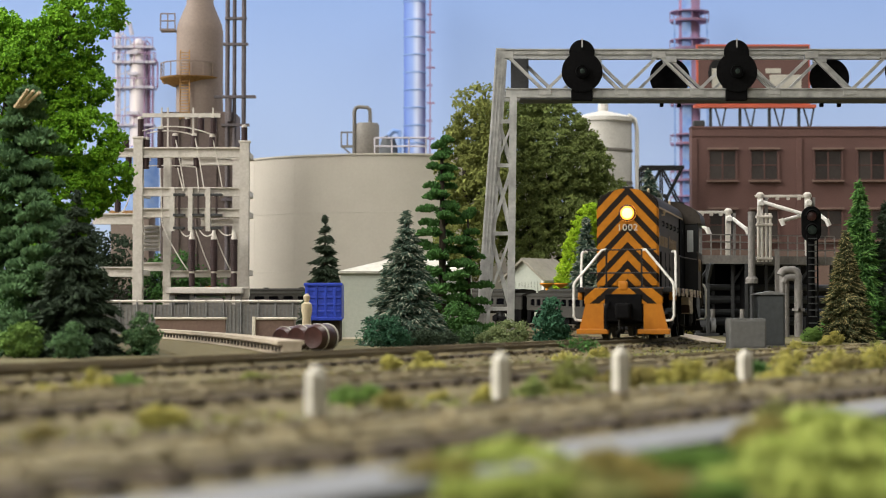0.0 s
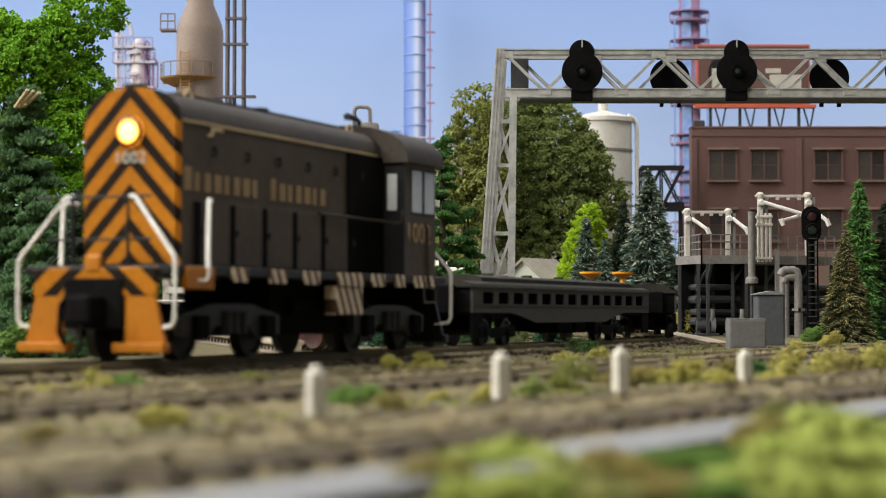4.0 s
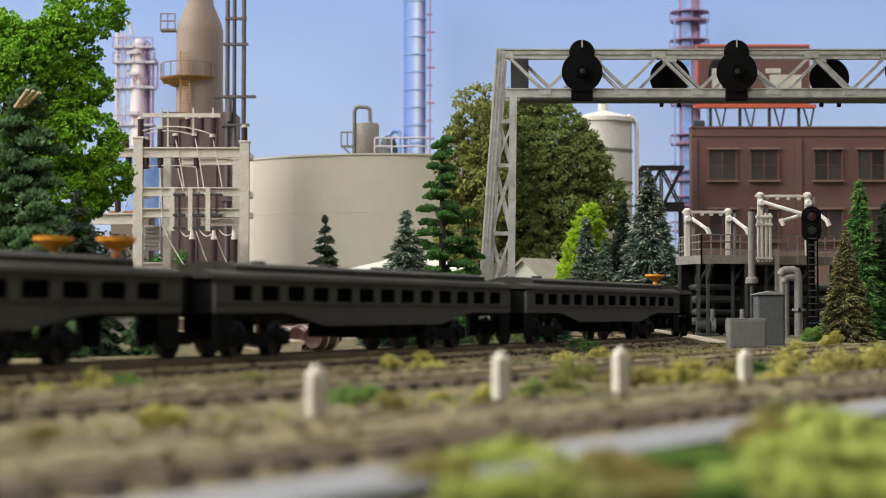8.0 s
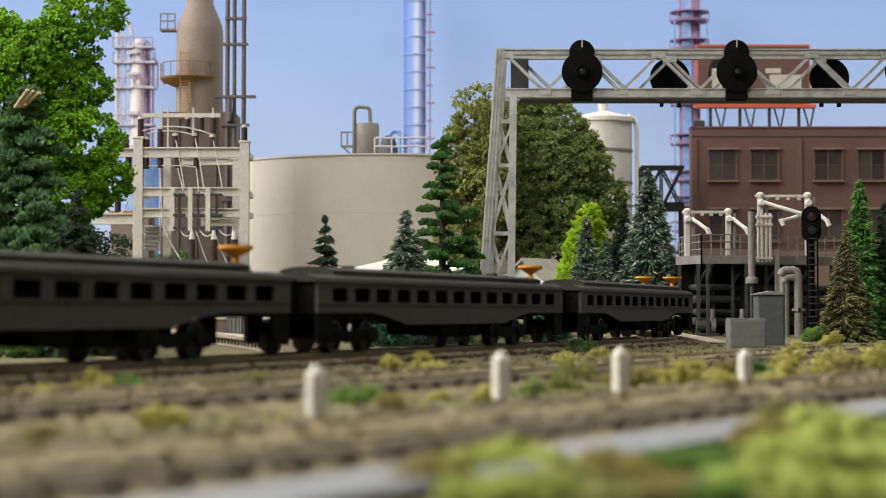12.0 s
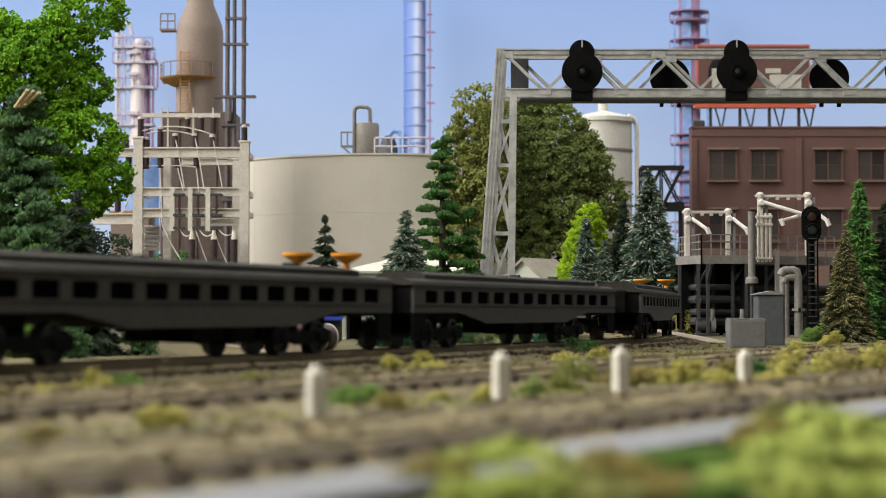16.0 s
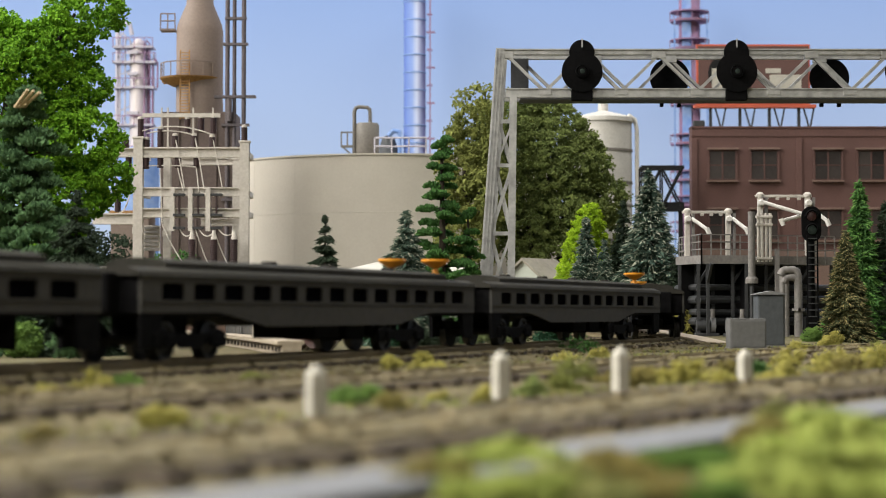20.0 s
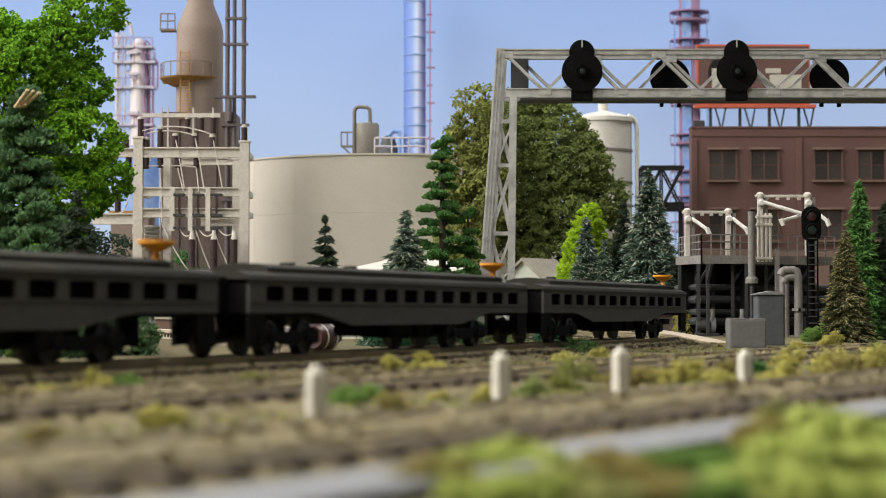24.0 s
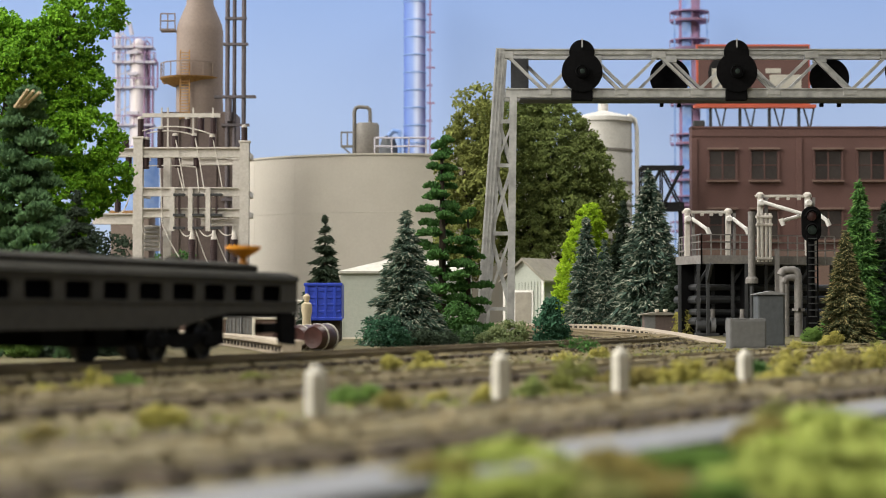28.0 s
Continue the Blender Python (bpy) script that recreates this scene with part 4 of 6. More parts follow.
def storage_tank():
    tk = thing("storage_tank", at(-3.6, 126.5, GROUND), "large beige cylindrical storage tank with a flat rim", "storage tank")
    part("shell", lathe(B(), [(11.8, 0), (11.8, 11.25), (11.6, 11.25), (11.6, 10.9), (0.2, 11.2)], 96), "tank", tk, smooth=True)
    for z in (3.75, 7.5):
        part("weld_seam", lathe(B(), [(11.8, z), (11.815, z + 0.01), (11.815, z + 0.04), (11.8, z + 0.05)], 96), "tank", tk, smooth=True)
    part("rim", lathe(B(), [(11.8, 11.14), (11.88, 11.16), (11.88, 11.27), (11.7, 11.29), (11.7, 11.2)], 96), "tank", tk, "thin pale rim", smooth=True)
    for k in range(20):
        a = 2 * math.pi * k / 20 + 0.1
        part("plate_seam", beam(B(), (11.8 * math.cos(a), 11.8 * math.sin(a), 0.1), (11.8 * math.cos(a), 11.8 * math.sin(a), 11.1), 0.012), "tank", tk)
    # vessel and pipes on the roof edge
    v = thing("roof_vessel", at(-5.0, 119, 11.0), "grey vessel with a bent vent pipe on the tank roof", "vessel")
    part("vessel_body", lathe(B(), [(0.72, 0), (0.78, 0.1), (0.78, 2.2), (0.70, 2.32), (0.2, 2.36)], 24, x=0.0), "vessel", v, smooth=True)
    part("vent_pipe", sweep(B(), [(-0.85, -0.2, -0.1), (-0.85, -0.2, 3.1), (-0.75, -0.2, 3.32), (-0.55, -0.2, 3.4), (0.0, -0.2, 3.36), (0.18, -0.2, 3.2), (0.2, -0.2, 2.3)], 0.13, 10), "vessel", v, smooth=True)
    pf = part("platform", box(B(), -1.75, -0.9, -0.4, 0.4, 0.75, 0.85), "vessel", v)
    for x in (-1.7, -1.3):
        part("post", sweep(B(), [(x, -0.38, 0.85), (x, -0.38, 1.7)], 0.05, 6), "vessel", pf)
    part("rail", sweep(B(), [(-0.95, -0.38, 1.7), (-1.7, -0.38, 1.7), (-1.7, 0.38, 1.7)], 0.05, 6), "vessel", pf)
    part("strut", sweep(B(), [(-1.6, 0, 0.75), (-0.9, 0, 0.1)], 0.06, 6), "vessel", pf)
    r = thing("roof_railing", at(-4.4, 116.2, 10.95), "grey pipe railing on the tank rim", "railing")
    for i in range(4):
        part("post", sweep(B(), [(i * 1.1, 0, -0.5 if i == 0 else 0), (i * 1.1, 0, 1.15)], 0.06, 6), "haze_white", r)
    for z in (0.6, 1.15):
        part("rail", sweep(B(), [(0, 0, z), (3.4, 0, z)], 0.06, 6), "haze_white", r)


def process_tower():
    tw = thing("process_tower", at(-15.2, 112, GROUND), "weathered brown refinery column with yellow platform and ladder", "refinery tower")
    part("base_block", box(B(), -2.2, 2.35, -1.0, 2.2, 0, 13.5, 0.05), "unit", tw)
    for x in (-1.1, 0.0, 1.2):
        part("base_rib", box(B(), x - 0.06, x + 0.06, -1.08, -1.0, 0.2, 13.4), "unit", tw)
    col = part("column", lathe(B(), [(1.46, 12.6), (1.45, 18.7), (1.38, 19.1), (0.86, 20.35), (0.82, 20.8), (0.82, 24.0), (0.2, 24.2)], 32, y=0.4), "tower", tw, smooth=True)
    ring = B()
    lathe(ring, [(1.2, 15.25), (1.85, 15.62), (1.92, 15.72), (1.2, 15.8)], 28, x=-0.55, y=0.3)
    pf = part("platform", ring, "rust", tw, "rusty yellow ring platform")
    for k in range(10):
        a = math.pi * (0.95 + 1.1 * k / 9)
        part("post", sweep(B(), [(1.85 * math.cos(a) - 0.55, 0.3 + 1.85 * math.sin(a), 15.7), (1.85 * math.cos(a) - 0.55, 0.3 + 1.85 * math.sin(a), 16.6)], 0.035, 5), "tower", pf)
    part("rail", sweep(B(), [(1.85 * math.cos(a) - 0.55, 0.3 + 1.85 * math.sin(a), 16.6) for a in (math.pi * (0.95 + 1.1 * k / 16) for k in range(17))], 0.04, 5), "tower", pf)
    part("bracket", box(B(), -2.3, -1.6, 0.0, 0.8, 15.45, 15.75), "rust", pf)
    ld = part("ladder", box(B(), -1.0, -0.94, -1.32, -1.24, 13.0, 17.3), "rust", tw, "yellow caged ladder")
    part("stile", box(B(), -0.44, -0.38, -1.32, -1.24, 13.0, 17.3), "rust", ld)
    for i in range(24):
        part("rung", beam(B(), (-0.95, -1.28, 13.1 + 0.175 * i), (-0.42, -1.28, 13.1 + 0.175 * i), 0.05), "rust", ld)
    up = part("upper_platform", box(B(), -2.45, -1.5, 0.0, 0.9, 18.7, 18.82), "tower", tw)
    for x in (-2.4, -1.95, -1.5):
        part("post", sweep(B(), [(x, 0.0, 18.8), (x, 0.0, 19.75)], 0.045, 5), "tower", up)
    for z in (19.3, 19.75):
        part("rail", sweep(B(), [(-2.4, 0.0, z), (-1.5, 0.0, z)], 0.045, 5), "tower", up)
    # pipe riser beside it
    pr = thing("pipe_riser", at(-12.75, 111, GROUND), "dark brown upright pipes tied by cross bars", "pipes")
    for x, r in ((-0.55, 0.14), (-0.12, 0.12), (0.46, 0.14)):
        part("pipe", sweep(B(), [(x, 0, 0), (x, 0, 24)], r, 10), "riser", pr, smooth=True)
    for z, w in ((14.35, 1.35), (17.6, 0.8), (19.2, 0.7), (12.6, 0.9), (10.5, 0.9), (8.0, 0.9)):
        part("cross_bar", box(B(), -w, w * 0.9, -0.18, 0.18, z, z + 0.16), "riser", pr)
    part("header", sweep(B(), [(-0.4, -0.2, 12.9), (-0.4, -0.2, 14.3)], 0.16, 8), "riser", pr)
    # bulk behind the substation
    for x, w, h in ((-19.4, 1.2, 7.2),):
        bx = thing("process_unit", at(x, 113, GROUND), "dull brown boxy process unit behind the substation", "industrial unit")
        part("unit_body", box(B(), -w, w, -1.2, 1.2, 0, h, 0.06), "tower", bx)
        part("unit_top", box(B(), -w - 0.1, w + 0.1, -1.3, 1.3, h, h + 0.25, 0.04), "rust", bx)


def insulator(parent, x, y, z, h, r):
    """A ribbed brown insulator with a pale cap."""
    n = max(5, int(h / 0.12))
    prof = [(0.03, 0)]
    for i in range(n):
        z0 = h * i / n
        prof += [(r * 0.9, z0 + 0.01), (r, z0 + h / n * 0.55), (r * 0.9, z0 + h / n * 0.95)]
    prof.append((0.04, h))
    ins = part("insulator", lathe(B(), prof, 10, x=x, y=y), "insulator", parent, "ribbed brown insulator", smooth=True, place=at(0, 0, z))
    part("cap", lathe(B(), [(r * 0.8, h), (r * 0.8, h + 0.12), (0.03, h + 0.16)], 10, x=x, y=y), "frame", ins)


def hung_wire(parent, p, q, sag):
    p, q = Vector(p), Vector(q)
    pts = [p.lerp(q, i / 8) - Vector((0, 0, sag * 4 * (i / 8) * (1 - i / 8))) for i in range(9)]
    part("wire", sweep(B(), pts, 0.035, 5), "frame", parent)


def substation():
    st = thing("substation_frame", at(-13.8, 98, GROUND), "beige steel substation frame with beams and wires", "substation")
    for x, y, h, w in ((-2.75, 0, 10.59, 0.26), (3.02, 0, 10.37, 0.25), (-1.71, 3.5, 9.97, 0.2), (2.19, 3.5, 9.72, 0.22)):
        for s in (-1, 1):
            part("post_flange", box(B(), x - w, x + w, y + s * 0.2 - 0.04, y + s * 0.2 + 0.04, 0.4, h, 0.01), "frame", st)
        part("post_web", box(B(), x - 0.08, x + 0.08, y - 0.16, y + 0.16, 0.4, h - 0.05), "frame", st)
        part("post_cap", box(B(), x - w - 0.06, x + w + 0.06, y - 0.28, y + 0.28, h - 0.02, h + 0.1, 0.02), "frame", st)
        part("footing", box(B(), x - 0.6, x + 0.6, y - 0.5, y + 0.5, 0, 0.5, 0.06), "concrete", st)
        for z in (2.6, 5.4, 7.7):
            part("splice_plate", box(B(), x - w - 0.03, x + w + 0.03, y - 0.26, y - 0.23, z, z + 0.35), "frame", st)
    for x0, x1, y0, y1, y in ((-4.02, -2.86, 9.61, 10.03, 0), (-2.68, 3.14, 9.58, 10.07, 0), (-0.92, 2.41, 9.47, 9.81, 3.5),
                              (-2.68, 2.96, 7.49, 7.89, 0), (-2.68, 2.96, 6.33, 6.76, 0), (0.19, 2.41, 6.04, 6.39, 3.5),
                              (-5.22, -2.86, 5.96, 6.48, 0), (-1.81, 2.41, 3.15, 3.47, 3.5), (-4.82, -2.86, 3.11, 3.57, 0),
                              (-3.14, -1.68, 3.50, 3.91, 3.5), (-0.87, 3.40, 2.03, 2.46, -0.8)):
        part("beam", box(B(), x0, x1, y - 0.07, y + 0.07, y0 + 0.04, y1 - 0.04), "frame", st)
        for z in (y0, y1):
            part("flange", box(B(), x0, x1, y - 0.22, y + 0.22, z - 0.04, z + 0.04, 0.01), "frame", st)
    part("top_bar", box(B(), -3.14, 1.24, 3.4, 3.6, 12.13, 12.35), "frame", st)
    for x in (-2.06, -1.71, -0.28, 0.83):
        part("bar_stem", beam(B(), (x, 3.5, 9.81), (x, 3.5, 12.67), 0.09), "frame", st)
    for x in (-2.75, 3.02):
        for z in (9.82, 7.68, 6.54, 3.33):
            part("tie_beam", box(B(), x - 0.12, x + 0.12, 0.2, 3.4, z - 0.16, z + 0.16, 0.02), "frame", st)
    # switch blades and their stub columns
    for x in (-0.84, 0.14, 1.09):
        part("stub_column", box(B(), x - 0.13, x + 0.13, -0.5, -0.24, 5.53, 7.89, 0.02), "frame", st)
    for x in (-0.47, 0.57, 1.55):
        for z in (7.55, 6.45, 5.75):
            part("switch_plate", box(B(), x - 0.32, x + 0.30, -0.55, -0.2, z - 0.12, z + 0.02, 0.02), "dark_grey", st)
        part("switch_rod", box(B(), x - 0.05, x + 0.05, -0.5, -0.4, 6.45, 7.55), "insulator", st)
    for x in (0.28, 1.46, 2.55):
        insulator(st, x, -0.8, 3.34, 1.73, 0.2)
        insulator(st, x, -0.8, 2.52, 0.73, 0.17)
        part("bushing_cap", lathe(B(), [(0.16, 5.06), (0.12, 5.25), (0.09, 5.55)], 10, x=x, y=-0.8), "frame", st)
    for x, z, h, y in ((-2.65, 10.56, 1.10, 0), (-0.60, 11.27, 0.76, 3.5), (0.16, 11.27, 0.82, 3.5), (0.86, 11.21, 0.89, 3.5),
                       (2.99, 10.34, 0.86, 0), (-3.44, 10.07, 0.46, 0), (-2.31, 10.07, 0.46, 0), (-1.57, 10.07, 1.04, 0), (-0.78, 10.07, 0.67, 0),
                       (0.26, 10.07, 0.67, 0), (1.24, 10.00, 0.67, 0), (-3.29, 8.99, 0.58, 0), (-2.34, 8.93, 0.61, 0), (-1.57, 8.99, 0.55, 0),
                       (-0.62, 8.99, 0.55, 0), (0.39, 8.99, 0.55, 0), (-4.97, 6.51, 1.04, 0), (-3.87, 6.57, 1.04, 0)):
        insulator(st, x, y, z, h, 0.18)
    upper_wires = (((-2.62, -0.1, 10.98), (1.24, -0.1, 10.80), -0.35), ((-2.31, -0.1, 10.86), (0.36, -0.1, 10.74), -0.2), ((-3.93, 0, 8.90), (0.39, -0.2, 9.02), -0.15),
                   ((-0.78, -0.1, 10.74), (-0.20, -0.4, 7.83), -0.1), ((0.29, -0.1, 10.74), (0.85, -0.4, 7.83), -0.15), ((1.24, -0.1, 10.74), (1.86, -0.4, 7.83), -0.1),
                   ((0.39, -0.1, 9.02), (0.57, -0.4, 7.68), -0.1), ((-0.62, -0.1, 9.02), (-0.26, -0.4, 7.68), 0.0), ((-1.57, -0.1, 8.96), (-1.39, -0.4, 5.84), 0.0))
    lower_wires = (((-4.94, -0.1, 6.51), (-3.96, -0.1, 7.74), -0.35), ((-3.78, -0.1, 6.57), (-3.04, -0.1, 8.23), 0.5), ((-3.93, -0.1, 7.68), (-3.23, -0.1, 8.90), -0.2),
                   ((-1.39, -0.4, 5.84), (0.10, -0.8, 3.37), 0.15), ((-0.47, -0.4, 5.69), (0.28, -0.8, 5.43), 0.3), ((0.39, -0.4, 5.69), (1.31, -0.8, 3.37), 0.1),
                   ((0.57, -0.4, 5.69), (1.43, -0.8, 5.43), 0.3), ((1.61, -0.4, 5.69), (2.52, -0.8, 5.43), 0.25), ((1.43, -0.4, 5.53), (2.40, -0.8, 3.37), 0.15))
    for a, b, s in upper_wires + lower_wires:
        hung_wire(st, a, b, s)
    # switchgear at its foot
    gear = thing("switchgear", at(-13.8, 96.6, GROUND), "grey switchgear boxes at the foot of the substation", "switchgear")
    for x in (-0.66, 0.40):
        part("frame_leg", box(B(), x - 0.14, x + 0.14, -0.2, 0.2, 0, 2.42, 0.02), "grey", gear)
    part("panel", box(B(), 0.55, 2.06, -0.3, 0.5, 0, 1.94, 0.05), "pipe_grey", gear)
    part("table_top", box(B(), -0.95, 3.1, -0.5, 0.6, 2.15, 2.45, 0.03), "frame", gear, "pale table top")
    part("red_tag", box(B(), -0.33, 0.19, -0.1, 0.0, 0.88, 1.24), "sign_red", gear, "faded red tag plate")
    part("dark_core", box(B(), -0.45, 0.25, 0.0, 0.2, 1.24, 2.09), "dark_grey", gear)
    for x in (2.33, 2.87):
        part("frame_leg", box(B(), x - 0.16, x + 0.16, -0.2, 0.2, 0, 2.15, 0.02), "pipe_grey", gear)
    part("louvre_panel", box(B(), -2.86, -1.98, 3.9, 4.1, 4.56, 5.98), "frame", gear)
    for i in range(6):
        part("slat", box(B(), -2.83, -2.01, 3.8, 3.9, 4.59 + i * 0.24, 4.59 + 0.12 + i * 0.24), "pipe_grey", gear)


def fence():
    fc = thing("yard_fence", at(-14.0, 94, GROUND), "grey corrugated fence round the substation yard", "fence")
    for i in range(13):
        x = -4.6 + i * 0.9
        part("panel", box(B(), x, x + 0.87, 0, 0.05, 0.0, 1.55), "pipe_grey", fc)
        part("post", sweep(B(), [(x, -0.06, 0), (x, -0.06, 1.8)], 0.06, 6), "grey", fc)
        for k in range(4):
            part("rib", box(B(), x + 0.12 + k * 0.2, x + 0.19 + k * 0.2, -0.04, 0.0, 0.05, 1.5), "grey", fc)
    part("top_rail", sweep(B(), [(-4.6, -0.06, 1.72), (7.1, -0.06, 1.72)], 0.07, 6), "frame", fc)
    lw = thing("low_wall", at(-11.6, 90, GROUND), "low brown rendered wall before the fence", "wall")
    part("wall_body", box(B(), -2.72, 0.74, 0, 0.5, 0, 0.79, 0.02), "brick_trim", lw)
    part("coping", box(B(), -2.77, 0.80, -0.08, 0.58, 0.79, 0.90, 0.02), "concrete", lw)
    bl = thing("concrete_bin", at(-7.5, 80, GROUND), "low brown concrete bin with a pale rim", "bin")
    part("bin_body", box(B(), -0.80, 0.95, -0.6, 0.6, 0, 0.82, 0.03), "brick_trim", bl)
    part("rim", box(B(), -0.88, 1.00, -0.68, 0.68, 0.82, 0.92, 0.02), "concrete", bl)
    part("end_post", box(B(), -0.88, -0.72, -0.72, -0.55, 0, 0.95, 0.02), "concrete", bl)


def curved_wall():
    """A low pale retaining wall that bends away beside the main track, with a row of dark slots along its face."""
    cw = thing("curved_wall", at(0, 0, GROUND), "low pale curved concrete wall with dark slots along its face", "retaining wall")

    def along(y):
        q = (y - 42) / 33
        return Vector((-3.3 - 6.3 * q - 2.1 * q * q, y, 0))

    ys = [44 + i * 1.5 for i in range(26)]
    part("wall_face", ribbon(B(), [along(y) for y in ys], [(-0.22, -0.02), (-0.22, 0.36), (0.25, 0.36), (0.25, -0.02)]), "tan_wall", cw)
    part("coping", ribbon(B(), [along(y) for y in ys], [(-0.34, 0.34), (-0.34, 0.44), (0.32, 0.44), (0.32, 0.34)]), "tan_wall", cw, "pale coping")
    part("apron", ribbon(B(), [along(y) for y in ys], [(-2.6, -0.02), (-2.5, 0.04), (-0.22, 0.08), (-0.22, -0.02)]), "ballast", cw, "earth bank at its foot")
    y = 44.5
    while y < 80:
        p, q = along(y), along(y + 0.2)
        ang = math.degrees(math.atan2(q.y - p.y, q.x - p.x))
        n = Vector((-(q - p).y, (q - p).x, 0)).normalized()
        part("slot", box(B(), -0.16, 0.16, -0.03, 0.03, 0.16, 0.28), "bark", cw, place=at(p.x + n.x * 0.225, p.y + n.y * 0.225, 0, ang))
        y += 0.8


def yard_shed():
    sh = thing("yard_shed", at(-1.6, 79, GROUND), "long grey-green shed with a pale hipped roof", "shed")
    part("wall", box(B(), -2.85, 2.85, 0, 3.0, 0, 2.86, 0.02), "shed", sh)
    rf = B()
    eave = [rf.verts.new(v) for v in ((-2.98, -0.14, 2.84), (2.98, -0.14, 2.84), (2.98, 3.14, 2.84), (-2.98, 3.14, 2.84))]
    lip = [rf.verts.new((v.co.x, v.co.y, 2.94)) for v in eave]
    ridge = [rf.verts.new(v) for v in ((-0.75, 1.5, 3.52), (1.6, 1.5, 3.52))]
    rf.faces.new(eave[::-1])
    for i in range(4):
        rf.faces.new((eave[i], eave[(i + 1) % 4], lip[(i + 1) % 4], lip[i]))
    for f in ((lip[0], lip[1], ridge[1], ridge[0]), (lip[2], lip[3], ridge[0], ridge[1]), (lip[1], lip[2], ridge[1]), (lip[3], lip[0], ridge[0])):
        rf.faces.new(f)
    part("roof", rf, "pale_roof", sh, "pale hipped roof")
    for x in (-2.82, 2.82):
        part("corner_board", box(B(), x - 0.05, x + 0.05, -0.02, 0.06, 0, 2.82), "shed", sh)
    part("door", box(B(), 1.95, 2.6, -0.03, 0.0, 0, 1.9, 0.01), "frame", sh, "pale door")
    part("skid", box(B(), -2.87, 2.87, -0.02, 3.02, -0.05, 0.05), "concrete", sh)
    # gabled shed beyond the back track
    sd = thing("gable_shed", at(4.5, 104.5, GROUND, -34), "small pale green gabled shed with a light door", "shed")
    part("wall", prism(B(), [(-1.1, 0), (-1.1, 3.0), (0.2, 4.1), (1.5, 3.0), (1.5, 0)], 1, 0, 3.5), "shed", sd)
    part("roof", prism(B(), [(-1.35, 2.85), (-1.35, 2.98), (0.2, 4.3), (1.75, 2.98), (1.75, 2.85), (0.2, 4.12)], 1, -0.25, 3.7), "shed_roof", sd)
    part("door", box(B(), -0.35, 0.75, -0.08, 0.0, 0, 2.3, 0.02), "shed_roof", sd)
    part("door_frame", box(B(), -0.45, 0.85, -0.05, 0.0, 0, 2.42), "white", sd)
    for x in (-1.1, 1.5):
        part("corner_board", box(B(), x - 0.08, x + 0.08, -0.06, 0.08, 0, 3.0), "white", sd)
    for i in range(12):
        part("batten", box(B(), -1.0 + i * 0.21, -0.96 + i * 0.21, -0.03, 0.0, 0.0, 2.9), "shed", sd)


def yard_clutter():
    ct = thing("container", at(-4.55, 70, 0.52), "blue ribbed shipping container standing on timbers", "container")
    part("box_body", box(B(), -0.8, 0.62, 0, 1.8, 0.06, 1.42, 0.03), "blue", ct)
    for x in (-0.72, -0.36, 0.0, 0.36):
        part("post", box(B(), x - 0.05, x + 0.05, -0.06, 0, 0.1, 1.38, 0.01), "blue", ct)
    for z in (0.3, 0.58, 0.86, 1.14):
        part("rib", box(B(), -0.75, 0.58, -0.035, 0, z, z + 0.09, 0.01), "blue", ct)
    for z in (0.0, 1.34):
        part("frame_bar", box(B(), -0.84, 0.66, -0.08, 0.02, z, z + 0.12, 0.02), "blue", ct)
    cr = thing("timber_cradle", at(-4.55, 70, GROUND), "dark timber cradle under the container", "cradle")
    for y in (0.2, 1.2):
        part("beam", box(B(), -0.7, 0.55, y, y + 0.4, 0, 0.82, 0.03), "bark", cr)
    for i, (x, y, r, l) in enumerate(((-3.62, 54.0, 0.40, 0.9), (-4.22, 55.0, 0.38, 0.85), (-4.8, 56.0, 0.35, 0.8))):
        dr = thing("drum", at(x, y, GROUND + r), "maroon drum with a pale hoop lying on its side", "drum", "drums in the yard")
        dr.matrix_basis = at(x, y, GROUND + r - 0.01, 62)
        part("drum_body", lathe(B(), [(0.1, -l / 2), (r * 0.8, -l / 2 - 0.05), (r, -l / 2 + 0.1), (r * 1.0, l / 2 - 0.1), (r * 0.8, l / 2 + 0.05), (0.1, l / 2)], 24, axis=0), "maroon", dr, smooth=True)
        for q in (-0.28, 0.3):
            part("hoop", lathe(B(), [(r, q * l - 0.03), (r + 0.02, q * l - 0.02), (r + 0.02, q * l + 0.02), (r, q * l + 0.03)], 24, axis=0), "post", dr, smooth=True)
    f = B()
    lathe(f, [(0.02, 0), (0.18, 0.02), (0.16, 0.5), (0.21, 0.75), (0.2, 1.0), (0.08, 1.08), (0.12, 1.15), (0.13, 1.3), (0.04, 1.4)], 12)
    tagged(part("figurine", f, "skin", smooth=True, place=at(-5.17, 68.6, GROUND + 0.45)), "small pale plastic figurine standing by the container", "figurine")
    bs = box(B(), -0.35, 0.35, -0.35, 0.35, 0, 0.46, 0.03)
    tagged(part("crate", bs, "bark", place=at(-5.17, 68.6, GROUND)), "dark wooden crate carrying the figurine", "crate")


